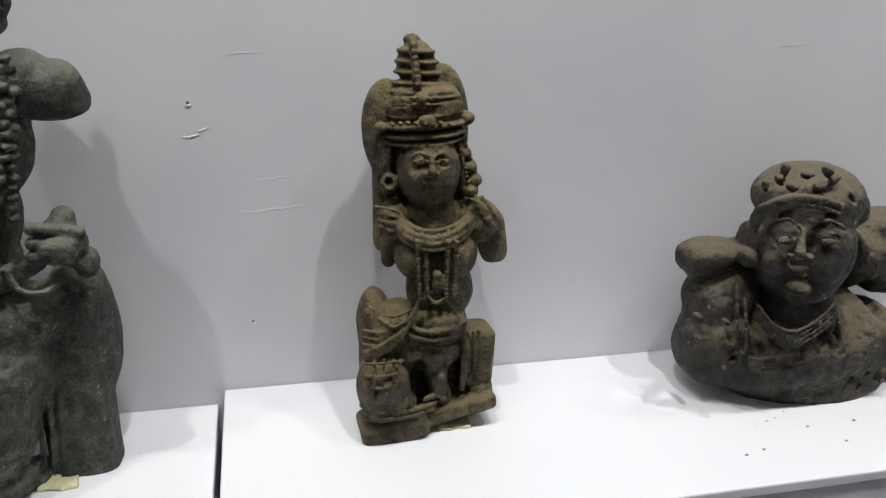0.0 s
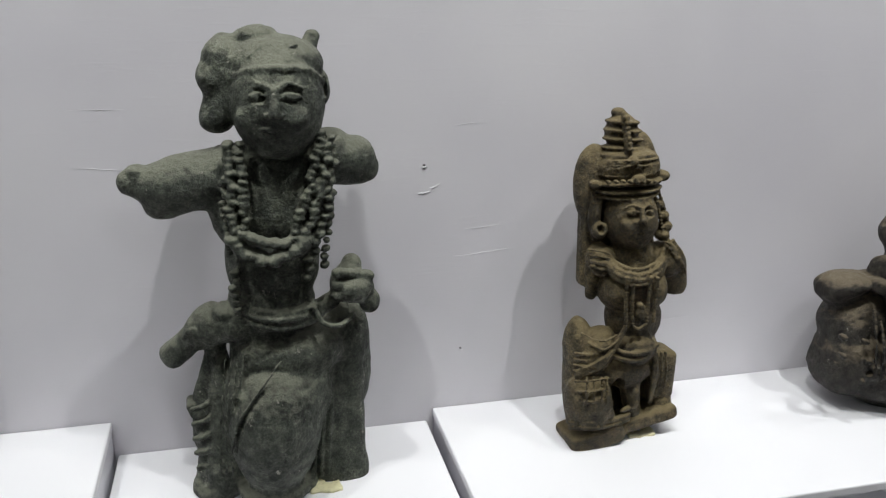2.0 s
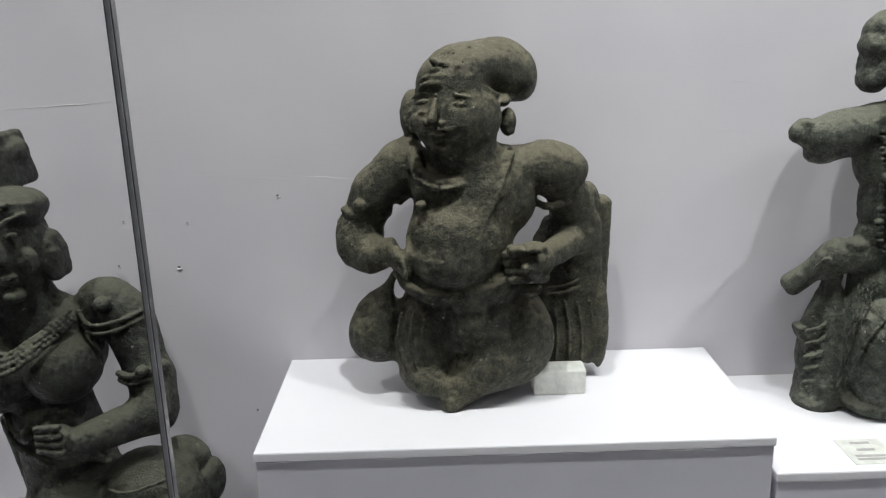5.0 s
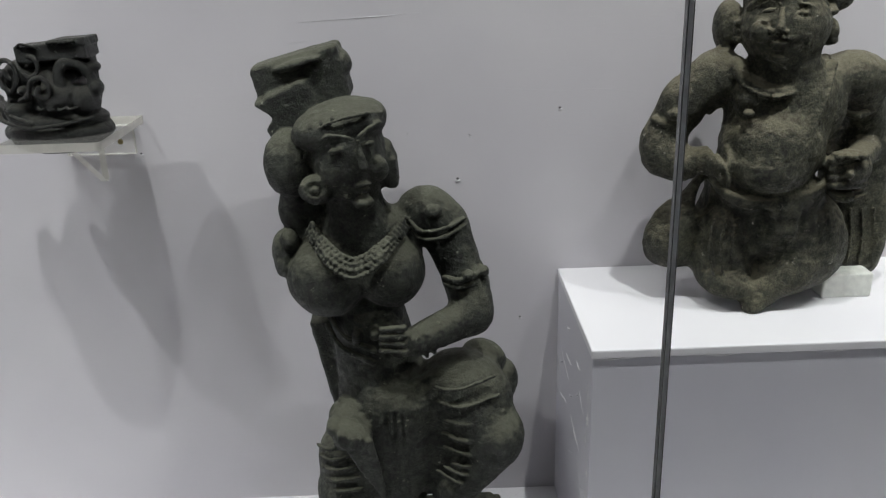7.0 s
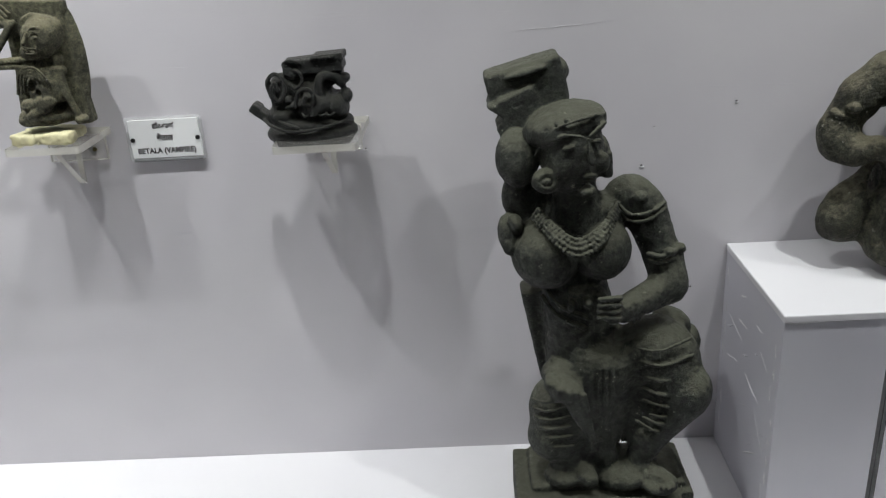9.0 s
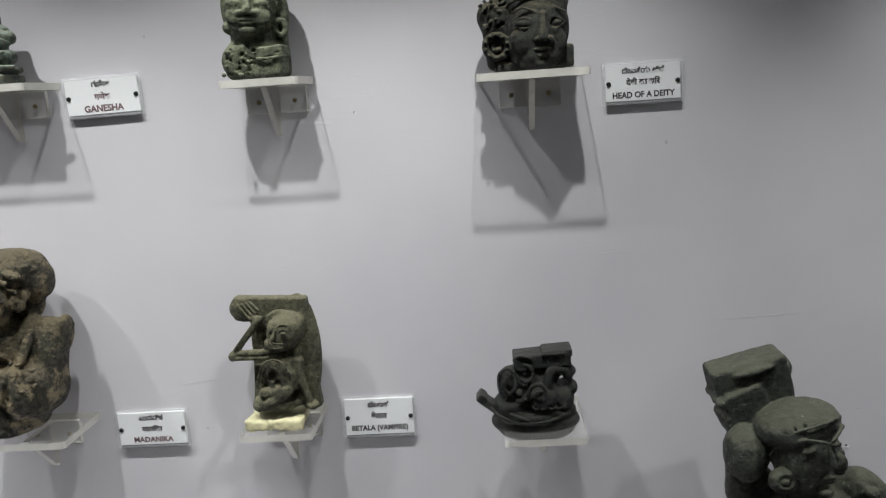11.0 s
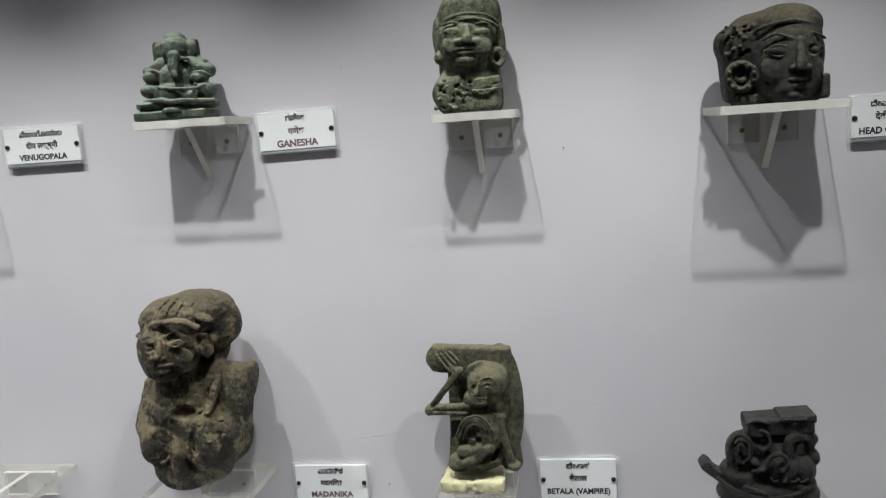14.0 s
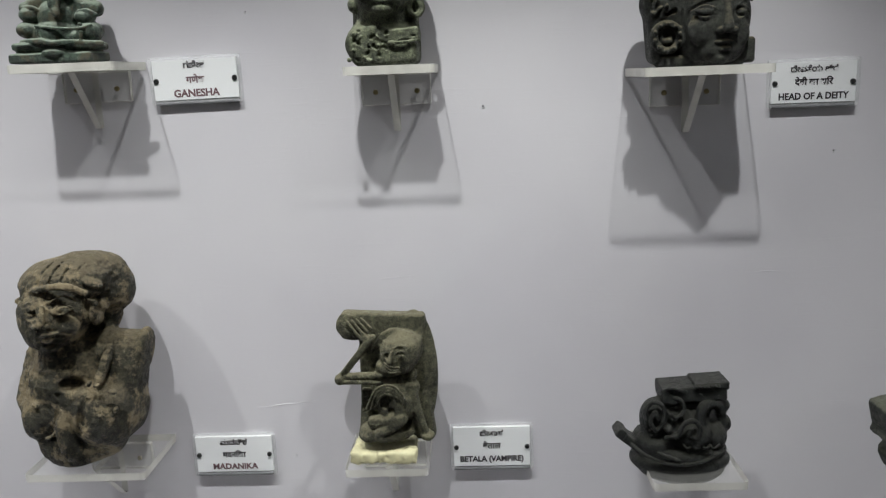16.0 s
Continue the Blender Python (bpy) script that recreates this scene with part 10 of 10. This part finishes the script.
for px_, pz_, pr_ in ((-1.448, 1.008, 0.0035), (-1.609, 0.900, 0.004), (-1.588, 0.969, 0.0022), (-2.101, 0.958, 0.003), (-0.363, 1.073, 0.0035),
                      (-0.308, 0.801, 0.003), (-2.454, 1.555, 0.003), (-1.921, 1.469, 0.0025), (-2.808, 1.708, 0.0022), (-2.474, 1.780, 0.002),
                      (-1.509, 0.655, 0.003), (-1.685, 0.975, 0.0022), (-1.701, 0.905, 0.0025), (-2.783, 0.987, 0.0024), (-1.589, 0.970, 0.0022), (-0.286, 1.298, 0.003)):
    pock(px_, pz_, pr_)

# scuffs of lifted paint on the tall pedestal's bare side
for i in range(9):
    sy, sz = random.uniform(1.08, 1.28), random.uniform(0.42, 0.68)
    bm = bmesh.new()
    ln, hh = random.uniform(0.015, 0.05), random.uniform(0.0012, 0.002)
    vs = [bm.verts.new(p) for p in ((0, 0, 0), (-hh, ln * 0.5, -ln * 0.25 - hh), (0, ln, -ln * 0.5), (-hh * 0.6, ln * 0.5, -ln * 0.25 + hh), (0.0004, ln * 0.5, -ln * 0.25 - 2 * hh))]
    bm.faces.new((vs[0], vs[1], vs[3])), bm.faces.new((vs[1], vs[2], vs[3])), bm.faces.new((vs[0], vs[4], vs[1])), bm.faces.new((vs[1], vs[4], vs[2]))
    part_ob = part("paint_scuff", bm, M_SIDE, bpy.data.objects["pedestal.002"])
    part_ob.location = (-0.329 + 0.002 - 0.0003, sy - WALL_Y, sz - DECK_Z)

# crumbs of dirt on the white boards
for x, y, z, n_, spread in ((-2.387, 1.178, DECK_Z, 7, 0.022), (-1.522, 1.099, DECK_Z, 8, 0.025), (0.298, 1.123, P1, 9, 0.05), (-2.65, 1.1, DECK_Z, 3, 0.05)):
    for i in range(n_):
        bm = bmesh.new()
        r = random.uniform(0.0008, 0.0018)
        bmesh.ops.create_icosphere(bm, subdivisions=1, radius=r)
        ob = tagged(new("dirt_crumb", mesh_of("dirt_crumb", bm, M_DIRT)), "tiny reddish grey crumb of dirt on white board", "dirt", "crumbs of dirt")
        ob.location = (x + random.gauss(0, spread), y + random.gauss(0, spread * 0.6), z + r * 0.3)
        ob.scale = (1.6, 1, 0.5)
